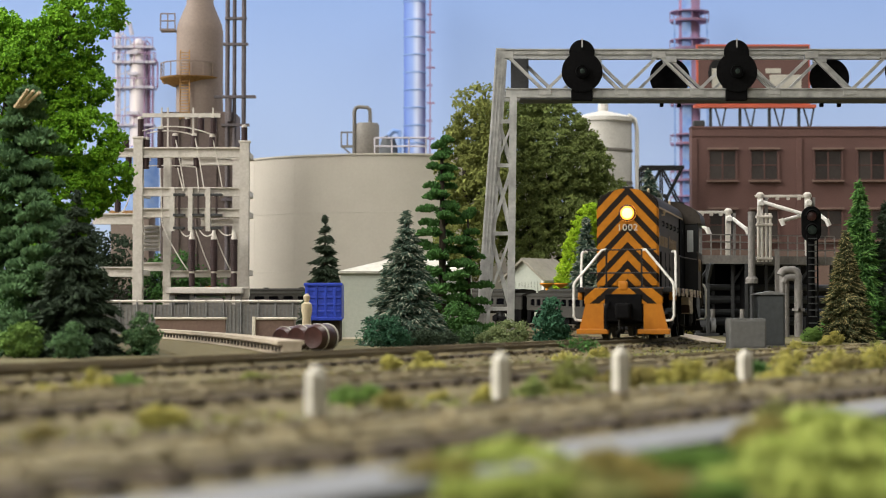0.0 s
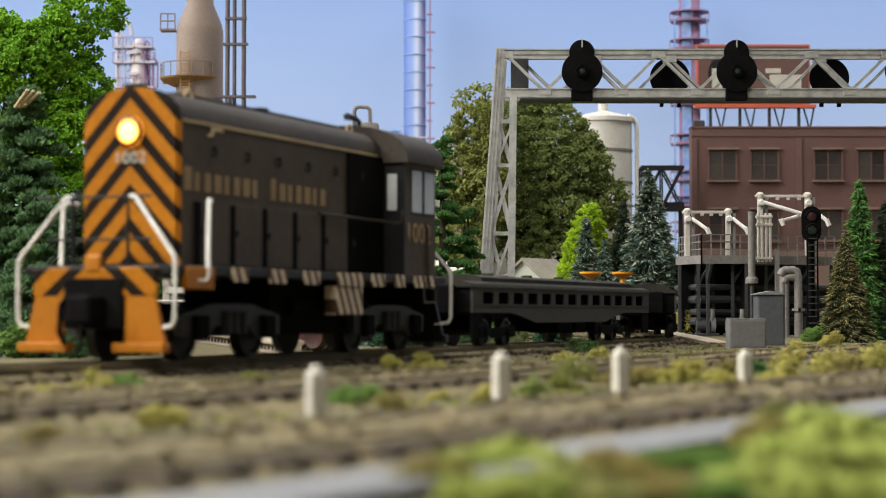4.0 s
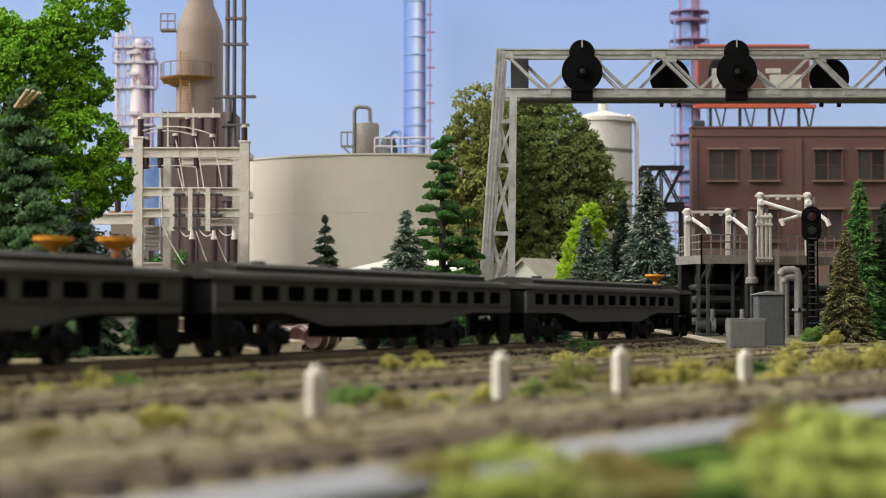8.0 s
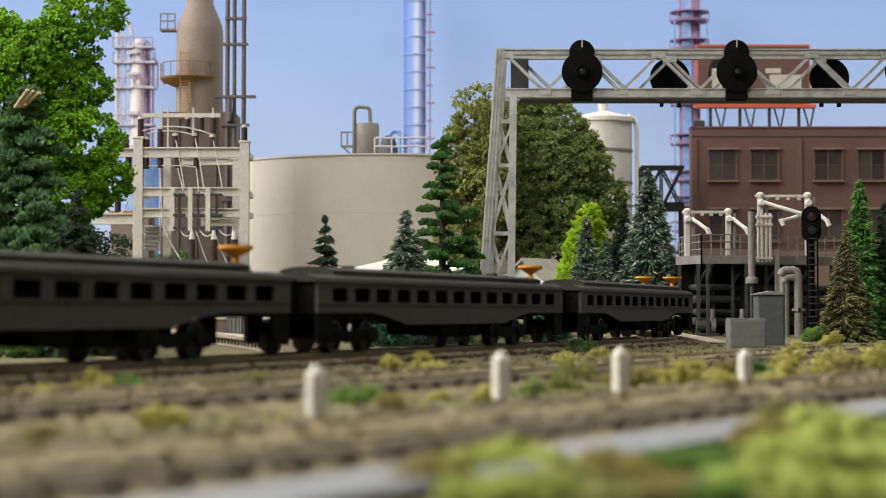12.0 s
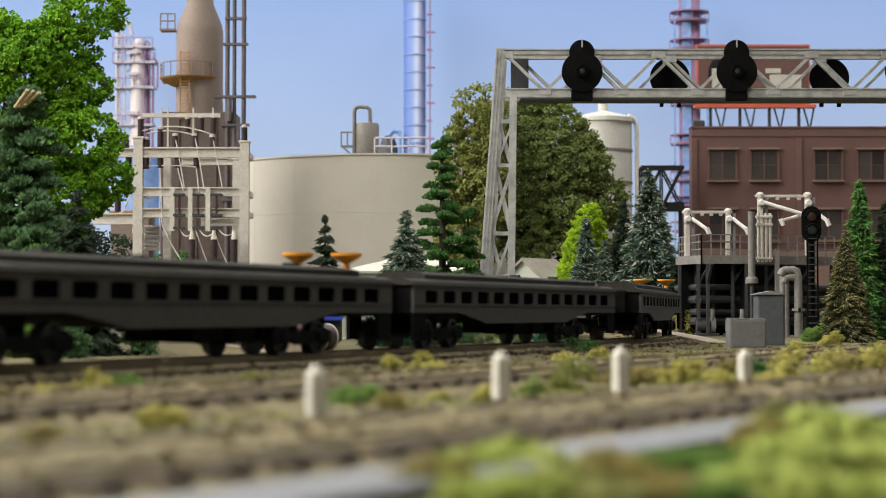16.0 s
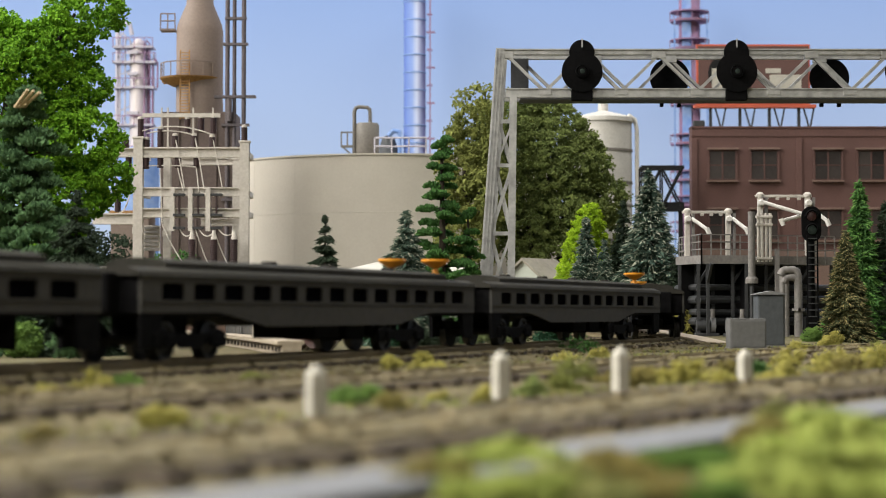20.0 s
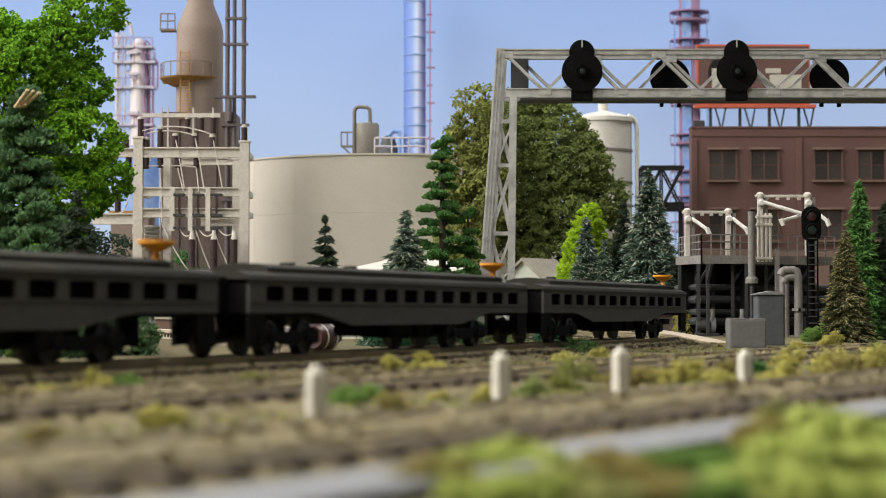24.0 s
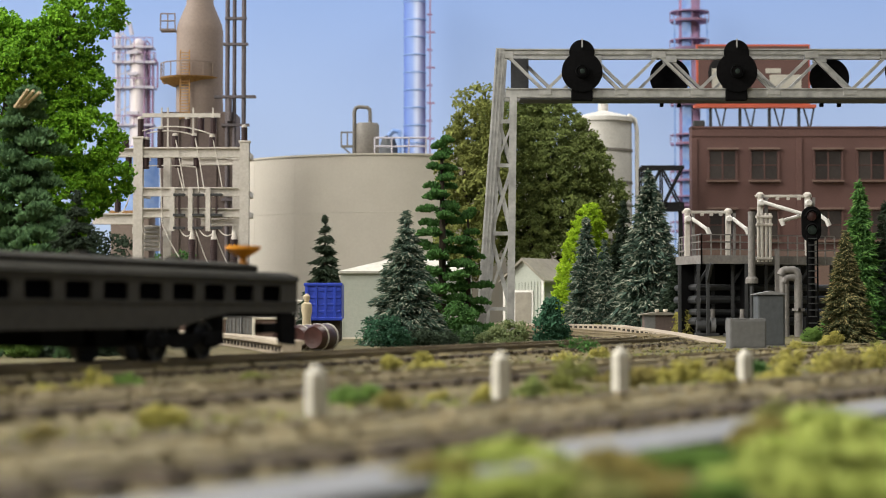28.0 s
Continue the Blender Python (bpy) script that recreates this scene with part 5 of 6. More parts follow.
def signal_bridge():
    sb = thing("signal_bridge", at(2.75, 85, GROUND), "silver lattice signal bridge spanning the tracks", "signal bridge")
    z0, z1, dep = 11.45, 13.40, 1.5
    span = 28.0
    for x0, lean in ((0.0, 1), (span + 0.7, -1)):
        near = lambda z: x0 + lean * (-1.0 + 0.072 * z)
        far = lambda z: x0 + lean * (0.42 + 0.013 * z)
        leg = part("leg", beam(B(), (near(0), 0, 0), (near(z1 + 0.2), 0, z1 + 0.2), 0.46, 0.30), "silver", sb)
        part("leg_post", beam(B(), (near(0) + lean * 0.28, dep, 0), (near(z1) + lean * 0.24, dep, z1 + 0.2), 0.30, 0.26), "silver", leg)
        part("leg_post", beam(B(), (far(0), 0, 0), (far(z0), 0, z0), 0.34, 0.3), "silver", leg)
        part("leg_post", beam(B(), (far(0) + lean * 0.06, dep, 0), (far(z0) + lean * 0.06, dep, z0), 0.26, 0.3), "silver", leg)
        zs = [0.15, 1.31, 4.85, 8.06, 10.14, 11.3]
        for a, b in zip(zs, zs[1:]):
            part("rung", beam(B(), (near(b) + lean * 0.15, -0.05, b), (far(b), -0.05, b), 0.10, 0.18), "silver", leg)
            if b < 2 or b > 11:
                continue
            for y, w in ((0.0, 0.17), (dep, 0.13)):
                part("lattice", beam(B(), (near(a) + lean * 0.15, y, a), (far(b), y, b), w, 0.10), "silver", leg)
                part("lattice", beam(B(), (far(a), y + 0.06, a), (near(b) + lean * 0.15, y + 0.06, b), w, 0.10), "silver", leg)
            part("cross_brace", beam(B(), (far(a), 0, a), (far(b), dep, b), 0.12, 0.10), "silver", leg)
            part("cross_brace", beam(B(), (near(b), 0, b), (near(b) + lean * 0.25, dep, b), 0.12, 0.10), "silver", leg)
        for dx in (-0.15, 0.0, 0.15):
            part("leg_rib", beam(B(), (near(0) + dx, -0.17, 0), (near(z1) + dx, -0.17, z1 + 0.18), 0.04, 0.08), "silver", leg)
        part("foot_plate", box(B(), x0 - 0.95, x0 + 1.05, -0.35, dep + 0.35, -0.05, 0.16, 0.02), "silver", leg)
    for y in (0.0, dep):
        for z, h in ((z0, 0.38), (z1, 0.22)):
            part("chord", box(B(), 0.2, span + 0.5, y - 0.13, y + 0.13, z - h / 2, z + h / 2, 0.02), "silver", sb)
            part("chord_flange", box(B(), 0.2, span + 0.5, y - 0.19, y + 0.19, z + h / 2, z + h / 2 + 0.06), "silver", sb)
        bay = 1.80
        for i in range(int(span / bay)):
            za, zb = (z1 - 0.1, z0 + 0.1) if i % 2 == 0 else (z0 + 0.1, z1 - 0.1)
            off = -0.5 if y == 0 else 0.2
            part("diagonal", beam(B(), (0.75 + off + i * bay, y, za), (0.75 + off + (i + 1) * bay, y, zb), 0.24, 0.14), "silver", sb)
            part("gusset", box(B(), 0.75 + off + i * bay - 0.32, 0.75 + off + i * bay + 0.32, y - 0.16, y + 0.16, za - 0.17, za + 0.17, 0.02), "silver", sb)
    for i in range(9):
        part("cross_tie", box(B(), 0.4 + i * 3.4, 0.6 + i * 3.4, 0, dep, z0 - 0.1, z0 + 0.1), "silver", sb)
    part("end_plate", box(B(), 0.5, 1.35, dep - 0.3, dep - 0.22, z0 + 0.1, z1 - 0.1), "dark_grey", sb, "dark end plate")
    part("underside", box(B(), 0.9, span, -0.1, dep + 0.1, z0 - 0.27, z0 - 0.2), "dark_grey", sb)
    for x, front in ((3.79, True), (8.2, False), (11.07, True), (15.9, False), (19.0, True), (24.0, True)):
        y = -0.42 if front else dep + 0.35
        hd = part("signal_head", lathe(B(), [(0.2, 0.1), (0.92, 0.1), (0.96, 0.04), (0.96, -0.02), (0.2, -0.06)], 36, axis=1), "under", sb, "round black signal target", place=at(x, y, 12.45))
        if front:
            part("top_target", lathe(B(), [(0.1, 0.13), (0.56, 0.13), (0.60, 0.09), (0.1, 0.05)], 28, axis=1), "under", hd, place=at(0, 0, 0.92))
            part("hub", lathe(B(), [(0.28, -0.05), (0.28, -0.15), (0.2, -0.2)], 20, axis=1), "under", hd)
            part("lens", lathe(B(), [(0.13, -0.19), (0.10, -0.215), (0.04, -0.22)], 16, axis=1), "green_lens", hd, smooth=True)
            part("visor", lathe(B(), [(0.32, -0.05), (0.30, -0.22), (0.27, -0.22), (0.27, -0.05)], 20, axis=1), "under", hd)
            part("pin", beam(B(), (0, -0.02, 1.15), (0, -0.02, 1.55), 0.06), "silver", hd)
            part("case", box(B(), -0.5, 0.5, 0.05, 0.4, -1.35, -0.8, 0.05), "under", hd)
        else:
            part("case", box(B(), -0.55, 0.55, -0.3, 0.1, -0.9, -0.5, 0.04), "under", hd)
            for dx in (-0.42, 0.42):
                part("stub", box(B(), dx - 0.08, dx + 0.08, -0.3, 0.0, -1.42, -1.1, 0.02), "under", hd)


def works_building():
    wb = thing("brick_works", at(19.3, 140, GROUND), "red-brown brick works with paired sash windows", "building")
    part("wall", box(B(), 0, 34, 0, 1.2, 3.2, 14.8), "brick", wb)
    # Recess added to put the wall's foot in shade; back and ceiling coloured dark.
    part("shade_recess_back", box(B(), 0, 34, 5.0, 5.3, 0, 3.2), "dark_grey", wb, "dark back wall of a recess added for shade")
    part("shade_recess_ceiling", box(B(), 0, 34, 1.2, 5.3, 3.2, 3.5), "dark_grey", wb)
    for i in range(9):
        part("shade_recess_column", box(B(), 0.2 + i * 4.1, 0.7 + i * 4.1, 0.2, 0.7, 0, 3.2), "brick", wb)
    part("parapet", box(B(), 0, 34.1, -0.06, 1.2, 14.8, 15.45, 0.04), "brick", wb)
    part("coping", box(B(), -0.05, 34.2, -0.12, 1.25, 15.45, 15.6, 0.03), "brick", wb)
    part("roof_vent", box(B(), 0.2, 1.1, 0.2, 0.9, 15.6, 16.1, 0.1), "dark_grey", wb, "dark squat roof vent")
    for x in (0.0, 8.15, 18.4, 28.4):
        part("pilaster", box(B(), x, x + 0.42, -0.16, 0.0, 6.0, 14.6, 0.02), "brick", wb)
    part("plinth_course", box(B(), 0, 34, -0.3, 0, 3.2, 6.0, 0.03), "brick_trim", wb)
    for x in (1.3, 4.55, 9.5, 12.85, 19.6, 22.9, 29.4):
        for z in (11.4, 6.75):
            w = part("window", box(B(), x, x + 2.2, -0.06, 0.02, z, z + 2.35), "brick", wb)
            part("lintel", box(B(), x - 0.1, x + 2.3, -0.34, 0, z + 2.36, z + 2.52, 0.02), "brick_trim", w)
            for j in (x - 0.06, x + 2.11):
                part("jamb", box(B(), j, j + 0.15, -0.16, -0.062, z + 0.002, z + 2.358), "brick", w)
            part("sill", box(B(), x - 0.12, x + 2.32, -0.36, 0, z - 0.14, z), "brick_trim", w)
            for i in range(2):
                for k in range(2):
                    part("pane", box(B(), x + 0.12 + i * 1.02, x + 1.06 + i * 1.02, -0.09, -0.05, z + 0.1 + k * 1.12, z + 1.13 + k * 1.12), "pane", w)
                part("meeting_rail", box(B(), x + 0.1 + i * 1.02, x + 1.08 + i * 1.02, -0.12, -0.08, z + 1.15, z + 1.20), "brick", w)
            part("mullion", box(B(), x + 1.05, x + 1.15, -0.13, -0.05, z, z + 2.35), "brick", w)
    # rooftop board on legs
    bd = thing("rooftop_sign", at(20.0, 140.6, GROUND + 15.6), "orange-red rooftop board with dark panel on steel legs", "sign")
    part("board", box(B(), -0.2, 8.7, 0, 0.2, 1.75, 6.5, 0.03), "sign_red", bd)
    part("picture_panel", box(B(), -0.05, 8.55, -0.06, 0.0, 1.95, 6.35), "brick", bd, "dark panel with pale shapes")
    for x0, x1, z0, z1 in ((5.5, 8.0, 3.0, 4.1), (5.2, 6.4, 4.2, 4.6), (1.0, 1.8, 2.6, 4.6)):
        part("pale_shape", box(B(), x0, x1, -0.1, -0.06, z0, z1, 0.02), "post", bd)
    part("dark_disc", lathe(B(), [(1.5, -0.09), (1.5, -0.07), (0.1, -0.07)], 28, x=2.2, axis=1), "black", bd, place=at(0, 0, 4.2))
    part("base_rail", box(B(), -0.4, 9.1, -0.3, 0.5, 1.5, 1.75), "sign_red", bd)
    for i in range(4):
        x = 0.9 + i * 2.3
        part("leg", beam(B(), (x, 0.1, 0), (x, 0.1, 1.6), 0.22), "dark_grey", bd)
        part("strut", beam(B(), (x + 0.8, 0.1, 0), (x + 0.35, 0.1, 1.6), 0.12), "dark_grey", bd)
        part("strut", beam(B(), (x + 0.9, 0.1, 0), (x + 1.2, 0.1, 1.6), 0.12), "dark_grey", bd)


def silo():
    sl = thing("silo", at(12.0, 135, GROUND - 0.3), "pale grey cylindrical silo with hoop bands", "silo")
    part("shell", lathe(B(), [(2.15, 0), (2.15, 15.6), (2.3, 15.65), (2.3, 15.95), (1.8, 16.15), (0.4, 16.5), (0.35, 17.2), (0.05, 17.3)], 36), "silo", sl, smooth=True)
    for z in (4.0, 6.7, 9.3, 11.0, 13.4):
        part("band", lathe(B(), [(2.15, z), (2.22, z + 0.03), (2.22, z + 0.18), (2.15, z + 0.2)], 36), "vessel", sl, smooth=True)
    part("conveyor_pipe", sweep(B(), [(1.6, -0.6, 15.9), (1.9, -0.8, 16.1), (2.3, -0.8, 15.8), (2.45, -0.8, 15.0), (2.45, -0.8, 0)], 0.16, 8), "silo", sl, smooth=True)
    tb = thing("truss_conveyor", at(14.3, 130, 0), "black steel truss conveyor between silo and works", "conveyor")
    z0, z1 = 8.3, 11.3
    for z in (z0, z1):
        for y in (0, 1.2):
            part("chord", box(B(), 0, 3.1, y - 0.1, y + 0.1, z - 0.14, z + 0.14), "black", tb)
    for i in range(2):
        for y in (0, 1.2):
            part("diagonal", beam(B(), (i * 1.5, y, z0), (i * 1.5 + 1.5, y, z1), 0.13), "black", tb)
            part("diagonal", beam(B(), (i * 1.5 + 1.5, y, z0), (i * 1.5, y, z1), 0.13), "black", tb)
            part("upright", beam(B(), (i * 1.5, y, z0), (i * 1.5, y, z1), 0.11), "black", tb)
    for x in (0.3, 2.9):
        part("trestle", beam(B(), (x, 0.6, GROUND), (x, 0.6, z0), 0.3), "black", tb)
    part("walkway", box(B(), 0, 3.1, 0.1, 1.1, z0 + 0.14, z0 + 0.5), "black", tb)


def far_towers():
    """Columns near the painted sky, faded by distance haze mixed into their colours."""
    ta = thing("distant_column", at(-2.8, 178, GROUND), "haze-faded blue refinery column with painted white sheen against the sky", "refinery tower", "distant towers")
    # Shaft tones carry a painted highlight and darker edges.
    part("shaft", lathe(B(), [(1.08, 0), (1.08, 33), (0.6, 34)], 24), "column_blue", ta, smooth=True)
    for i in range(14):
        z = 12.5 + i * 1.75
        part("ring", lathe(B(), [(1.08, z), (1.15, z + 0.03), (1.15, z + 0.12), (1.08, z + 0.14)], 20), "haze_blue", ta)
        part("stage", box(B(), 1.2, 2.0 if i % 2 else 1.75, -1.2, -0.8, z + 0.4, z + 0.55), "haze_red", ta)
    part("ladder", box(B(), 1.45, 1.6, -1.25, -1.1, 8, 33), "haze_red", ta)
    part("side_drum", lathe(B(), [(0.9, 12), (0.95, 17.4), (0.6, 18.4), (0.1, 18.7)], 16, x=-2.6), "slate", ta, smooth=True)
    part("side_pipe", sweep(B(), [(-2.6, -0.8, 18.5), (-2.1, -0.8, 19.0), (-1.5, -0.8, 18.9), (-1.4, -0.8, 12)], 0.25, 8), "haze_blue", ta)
    tb = thing("distant_column", at(24.4, 178, GROUND), "haze-faded red and blue lattice column against the sky", "refinery tower", "distant towers")
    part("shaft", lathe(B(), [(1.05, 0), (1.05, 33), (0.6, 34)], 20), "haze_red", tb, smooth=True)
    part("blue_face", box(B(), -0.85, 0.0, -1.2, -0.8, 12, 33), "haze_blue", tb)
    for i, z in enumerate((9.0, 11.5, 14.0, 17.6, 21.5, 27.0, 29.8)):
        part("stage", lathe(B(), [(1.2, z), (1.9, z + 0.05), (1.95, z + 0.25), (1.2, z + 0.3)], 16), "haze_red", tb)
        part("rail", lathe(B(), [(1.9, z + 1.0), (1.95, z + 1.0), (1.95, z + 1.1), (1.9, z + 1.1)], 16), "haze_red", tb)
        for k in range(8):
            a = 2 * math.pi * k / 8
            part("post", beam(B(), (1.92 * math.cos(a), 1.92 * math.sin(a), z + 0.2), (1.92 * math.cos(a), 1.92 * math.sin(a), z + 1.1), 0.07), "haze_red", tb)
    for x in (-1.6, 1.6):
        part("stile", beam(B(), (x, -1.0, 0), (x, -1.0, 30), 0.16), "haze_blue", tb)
    tc = thing("distant_column", at(-30.6, 178, GROUND), "haze-faded pale lattice tower with platforms against the sky", "refinery tower", "distant towers")
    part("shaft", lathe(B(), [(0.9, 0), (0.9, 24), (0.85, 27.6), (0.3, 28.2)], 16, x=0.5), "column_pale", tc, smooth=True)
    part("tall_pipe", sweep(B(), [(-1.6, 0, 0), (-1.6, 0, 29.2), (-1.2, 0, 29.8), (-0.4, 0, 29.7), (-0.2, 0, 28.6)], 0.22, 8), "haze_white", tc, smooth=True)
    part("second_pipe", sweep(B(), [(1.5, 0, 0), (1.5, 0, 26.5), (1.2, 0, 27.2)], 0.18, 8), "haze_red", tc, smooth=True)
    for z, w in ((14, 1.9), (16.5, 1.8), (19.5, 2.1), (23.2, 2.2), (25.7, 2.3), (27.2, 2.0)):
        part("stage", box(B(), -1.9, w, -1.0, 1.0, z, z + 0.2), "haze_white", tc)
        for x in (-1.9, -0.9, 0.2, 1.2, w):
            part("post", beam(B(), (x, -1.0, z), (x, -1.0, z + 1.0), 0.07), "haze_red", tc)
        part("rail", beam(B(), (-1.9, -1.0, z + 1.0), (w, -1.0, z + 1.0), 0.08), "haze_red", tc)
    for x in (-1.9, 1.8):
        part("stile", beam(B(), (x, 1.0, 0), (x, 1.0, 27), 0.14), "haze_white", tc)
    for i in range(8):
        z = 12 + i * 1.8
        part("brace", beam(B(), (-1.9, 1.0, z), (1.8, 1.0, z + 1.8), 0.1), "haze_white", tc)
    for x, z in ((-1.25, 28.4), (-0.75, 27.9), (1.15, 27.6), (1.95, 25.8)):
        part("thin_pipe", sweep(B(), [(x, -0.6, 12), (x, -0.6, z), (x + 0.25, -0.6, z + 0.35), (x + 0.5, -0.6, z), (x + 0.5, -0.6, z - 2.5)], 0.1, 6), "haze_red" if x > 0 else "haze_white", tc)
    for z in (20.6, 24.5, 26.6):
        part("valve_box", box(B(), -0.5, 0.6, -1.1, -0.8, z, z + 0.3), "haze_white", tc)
    td = thing("distant_drum", at(-29.7, 176, GROUND), "haze-faded blue drum beside the substation", "vessel", "distant towers")
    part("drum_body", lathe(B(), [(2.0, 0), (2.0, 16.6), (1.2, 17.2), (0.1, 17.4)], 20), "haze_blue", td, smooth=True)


def loading_rack():
    lr = thing("loading_rack", at(13.5, 86, GROUND), "grey steel loading rack with railings and white arms", "loading rack")
    # two wings of decking that meet at a blunt corner
    top, foot = 3.86, 3.46
    for a, b in ((Vector((-1.72, 4.0)), Vector((-1.19, 0.0))), (Vector((-1.19, 0.0)), Vector((5.72, 2.6)))):
        d = b - a
        n = Vector((-d.y, d.x)).normalized()
        n = n if n.y > 0 else -n
        bm = B()
        vs = [bm.verts.new((p.x, p.y, z)) for z in (foot, top) for p in (a, b, b + n * 2.6, a + n * 2.6)]
        for f in ((3, 2, 1, 0), (4, 5, 6, 7), (0, 1, 5, 4), (1, 2, 6, 5), (2, 3, 7, 6), (3, 0, 4, 7)):
            bm.faces.new([vs[i] for i in f])
        part("deck", bm, "pipe_grey", lr)
        steps = int(d.length / 0.55) + 1
        for i in range(steps + 1):
            p = a + d * i / steps
            part("rail_post", beam(B(), (p.x, p.y, foot), (p.x, p.y, top + 1.0), 0.06), "pipe_grey", lr)
        for z in (top + 0.3, top + 0.65, top + 1.0):
            part("hand_rail", beam(B(), (a.x, a.y, z), (b.x, b.y, z), 0.055), "pipe_grey", lr)
        cols = max(2, int(d.length / 1.6))
        for i in range(cols + 1):
            p = a + d * i / cols + n * 0.3
            for off in (0.0, 1.9):
                q = p + n * off
                part("column", beam(B(), (q.x, q.y, 0), (q.x, q.y, foot), 0.15), "dark_grey", lr)
            part("knee_brace", beam(B(), (p.x, p.y, foot - 0.9), (p.x + d.normalized().x * 0.7, p.y + d.normalized().y * 0.7, foot), 0.12), "dark_grey", lr)
        for z, r in ((2.35, 0.16), (1.75, 0.2), (1.15, 0.16), (0.7, 0.2)):
            part("under_pipe", sweep(B(), [(a.x, a.y + 0.9, z), (b.x, b.y + 0.9, z)], r, 8), "dark_grey", lr, smooth=True)
        # Black sheet stands in for the shade beneath the deck.
        part("shade_sheet", beam(B(), (a.x + n.x * 2.3, a.y + n.y * 2.3, foot * 0.5), (b.x + n.x * 2.3, b.y + n.y * 2.3, foot * 0.5), 0.08, foot), "black", lr)

    def gantry(x0, x1, y, beam_z, arms):
        for x in (x0, x1):
            part("arm_post", box(B(), x - 0.13, x + 0.13, y - 0.12, y + 0.12, top, beam_z, 0.03), "frame", lr)
            part("arm_post", box(B(), x + 0.22, x + 0.36, y - 0.1, y + 0.1, top, beam_z, 0.02), "pipe_grey", lr)
            part("elbow", lathe(B(), [(0.12, -0.2), (0.17, -0.1), (0.17, 0.1), (0.12, 0.2)], 12, axis=1), "white", lr, smooth=True, place=at(x, y - 0.25, beam_z - 0.28))
            part("post_knob", lathe(B(), [(0.17, beam_z), (0.2, beam_z + 0.15), (0.1, beam_z + 0.26)], 12, x=x, y=y), "frame", lr, smooth=True)
        part("top_beam", box(B(), x0 - 0.25, x1 + 0.2, y - 0.08, y + 0.08, beam_z, beam_z + 0.13, 0.02), "frame", lr)
        for k in range(4):
            xv = x0 + (x1 - x0) * (k + 0.6) / 4.4
            part("valve", box(B(), xv - 0.08, xv + 0.08, y - 0.09, y + 0.09, beam_z - 0.12, beam_z, 0.02), "frame", lr)
        for ax, az, bx, bz in arms:
            part("loading_arm", sweep(B(), [(ax, y - 0.35, az), (bx, y - 0.9, bz)], 0.09, 10), "white", lr, "white loading arm", smooth=True)
            part("arm_tip", sweep(B(), [(bx - 0.05, y - 0.88, bz + 0.1), (bx + 0.08, y - 0.9, bz - 0.22)], 0.12, 10), "white", lr, smooth=True)

    gantry(-1.59, 0.41, 2.0, 5.96, ((-1.40, 5.69, -0.72, 5.12), (0.58, 5.69, 1.18, 5.12)))
    gantry(1.78, 4.06, 0.9, 6.67, ((1.78, 6.45, 3.65, 5.83), (4.12, 6.18, 4.83, 5.48), (4.13, 5.91, 2.65, 5.50)))
    for x in (1.44, 1.62, 1.81, 2.00):
        part("riser", sweep(B(), [(x, -0.5, 3.53), (x, -0.5, 5.83)], 0.075, 8), "frame", lr, smooth=True)
    for z in (5.67, 5.29, 3.69):
        part("riser_collar", box(B(), 1.33, 2.10, -0.64, -0.36, z - 0.06, z + 0.06, 0.02), "frame", lr)
    part("drop_pipe", sweep(B(), [(1.03, -1.0, 5.88), (1.03, -1.0, 2.61)], 0.17, 12), "pipe_grey", lr, smooth=True)
    part("drop_foot", lathe(B(), [(0.3, 2.50), (0.3, 2.72), (0.22, 2.82)], 14, x=1.03, y=-1.0), "pipe_grey", lr)
    part("drop_stay", sweep(B(), [(1.03, -1.0, 2.56), (1.03, -1.0, 0)], 0.1, 8), "dark_grey", lr)
    for x0, x1, z in ((2.28, 3.09, 3.12), (2.43, 3.10, 2.78)):
        part("goose_neck", sweep(B(), [(x0, -1.6, z - 0.25), (x0 + 0.06, -1.6, z - 0.08), (x0 + 0.2, -1.6, z), (x1 - 0.2, -1.6, z), (x1 - 0.06, -1.6, z - 0.08), (x1, -1.6, z - 0.3), (x1, -1.6, 0)], 0.19, 12), "pipe_grey", lr, smooth=True)
        part("goose_leg", sweep(B(), [(x0 + 0.1, -1.55, z - 0.2), (x0 + 0.1, -1.55, 0)], 0.16, 10), "pipe_grey", lr, smooth=True)
        part("flange", lathe(B(), [(0.3, 1.2), (0.3, 1.34)], 14, x=x1, y=-1.6), "pipe_grey", lr)
    part("corner_column", beam(B(), (2.30, -0.6, 0), (2.30, -0.6, 4.15), 0.2), "pipe_grey", lr)
    for i, (x, y) in enumerate(((-0.9, 1.2), (0.4, 0.6), (1.5, 0.9))):
        pump = thing("pump_unit", at(13.5 + x, 85.2 + y, GROUND), "dark pump with pipe flanges under the rack", "pump", "pumps under the rack")
        part("skid", box(B(), -0.55, 0.55, -0.4, 0.4, 0, 0.15, 0.02), "dark_grey", pump)
        part("motor", lathe(B(), [(0.1, -0.5), (0.3, -0.48), (0.3, 0.1), (0.1, 0.12)], 14, axis=0), "dark_grey", pump, smooth=True, place=at(0, 0, 0.5))
        part("casing", lathe(B(), [(0.1, 0.15), (0.4, 0.18), (0.4, 0.4), (0.1, 0.45)], 16, axis=0), "grey", pump, smooth=True, place=at(0, 0, 0.5))
        part("outlet", sweep(B(), [(0.3, 0, 0.6), (0.3, 0, 1.3)], 0.11, 8), "pipe_grey", pump)
    vt = thing("domed_tank", at(12.35, 93.0, GROUND), "matt black upright tank with a domed top beside the rack", "tank")
    part("tank_shell", lathe(B(), [(0.62, 0), (0.62, 3.1), (0.58, 3.45), (0.44, 3.75), (0.22, 3.92), (0.05, 3.96)], 28), "under", vt, smooth=True)
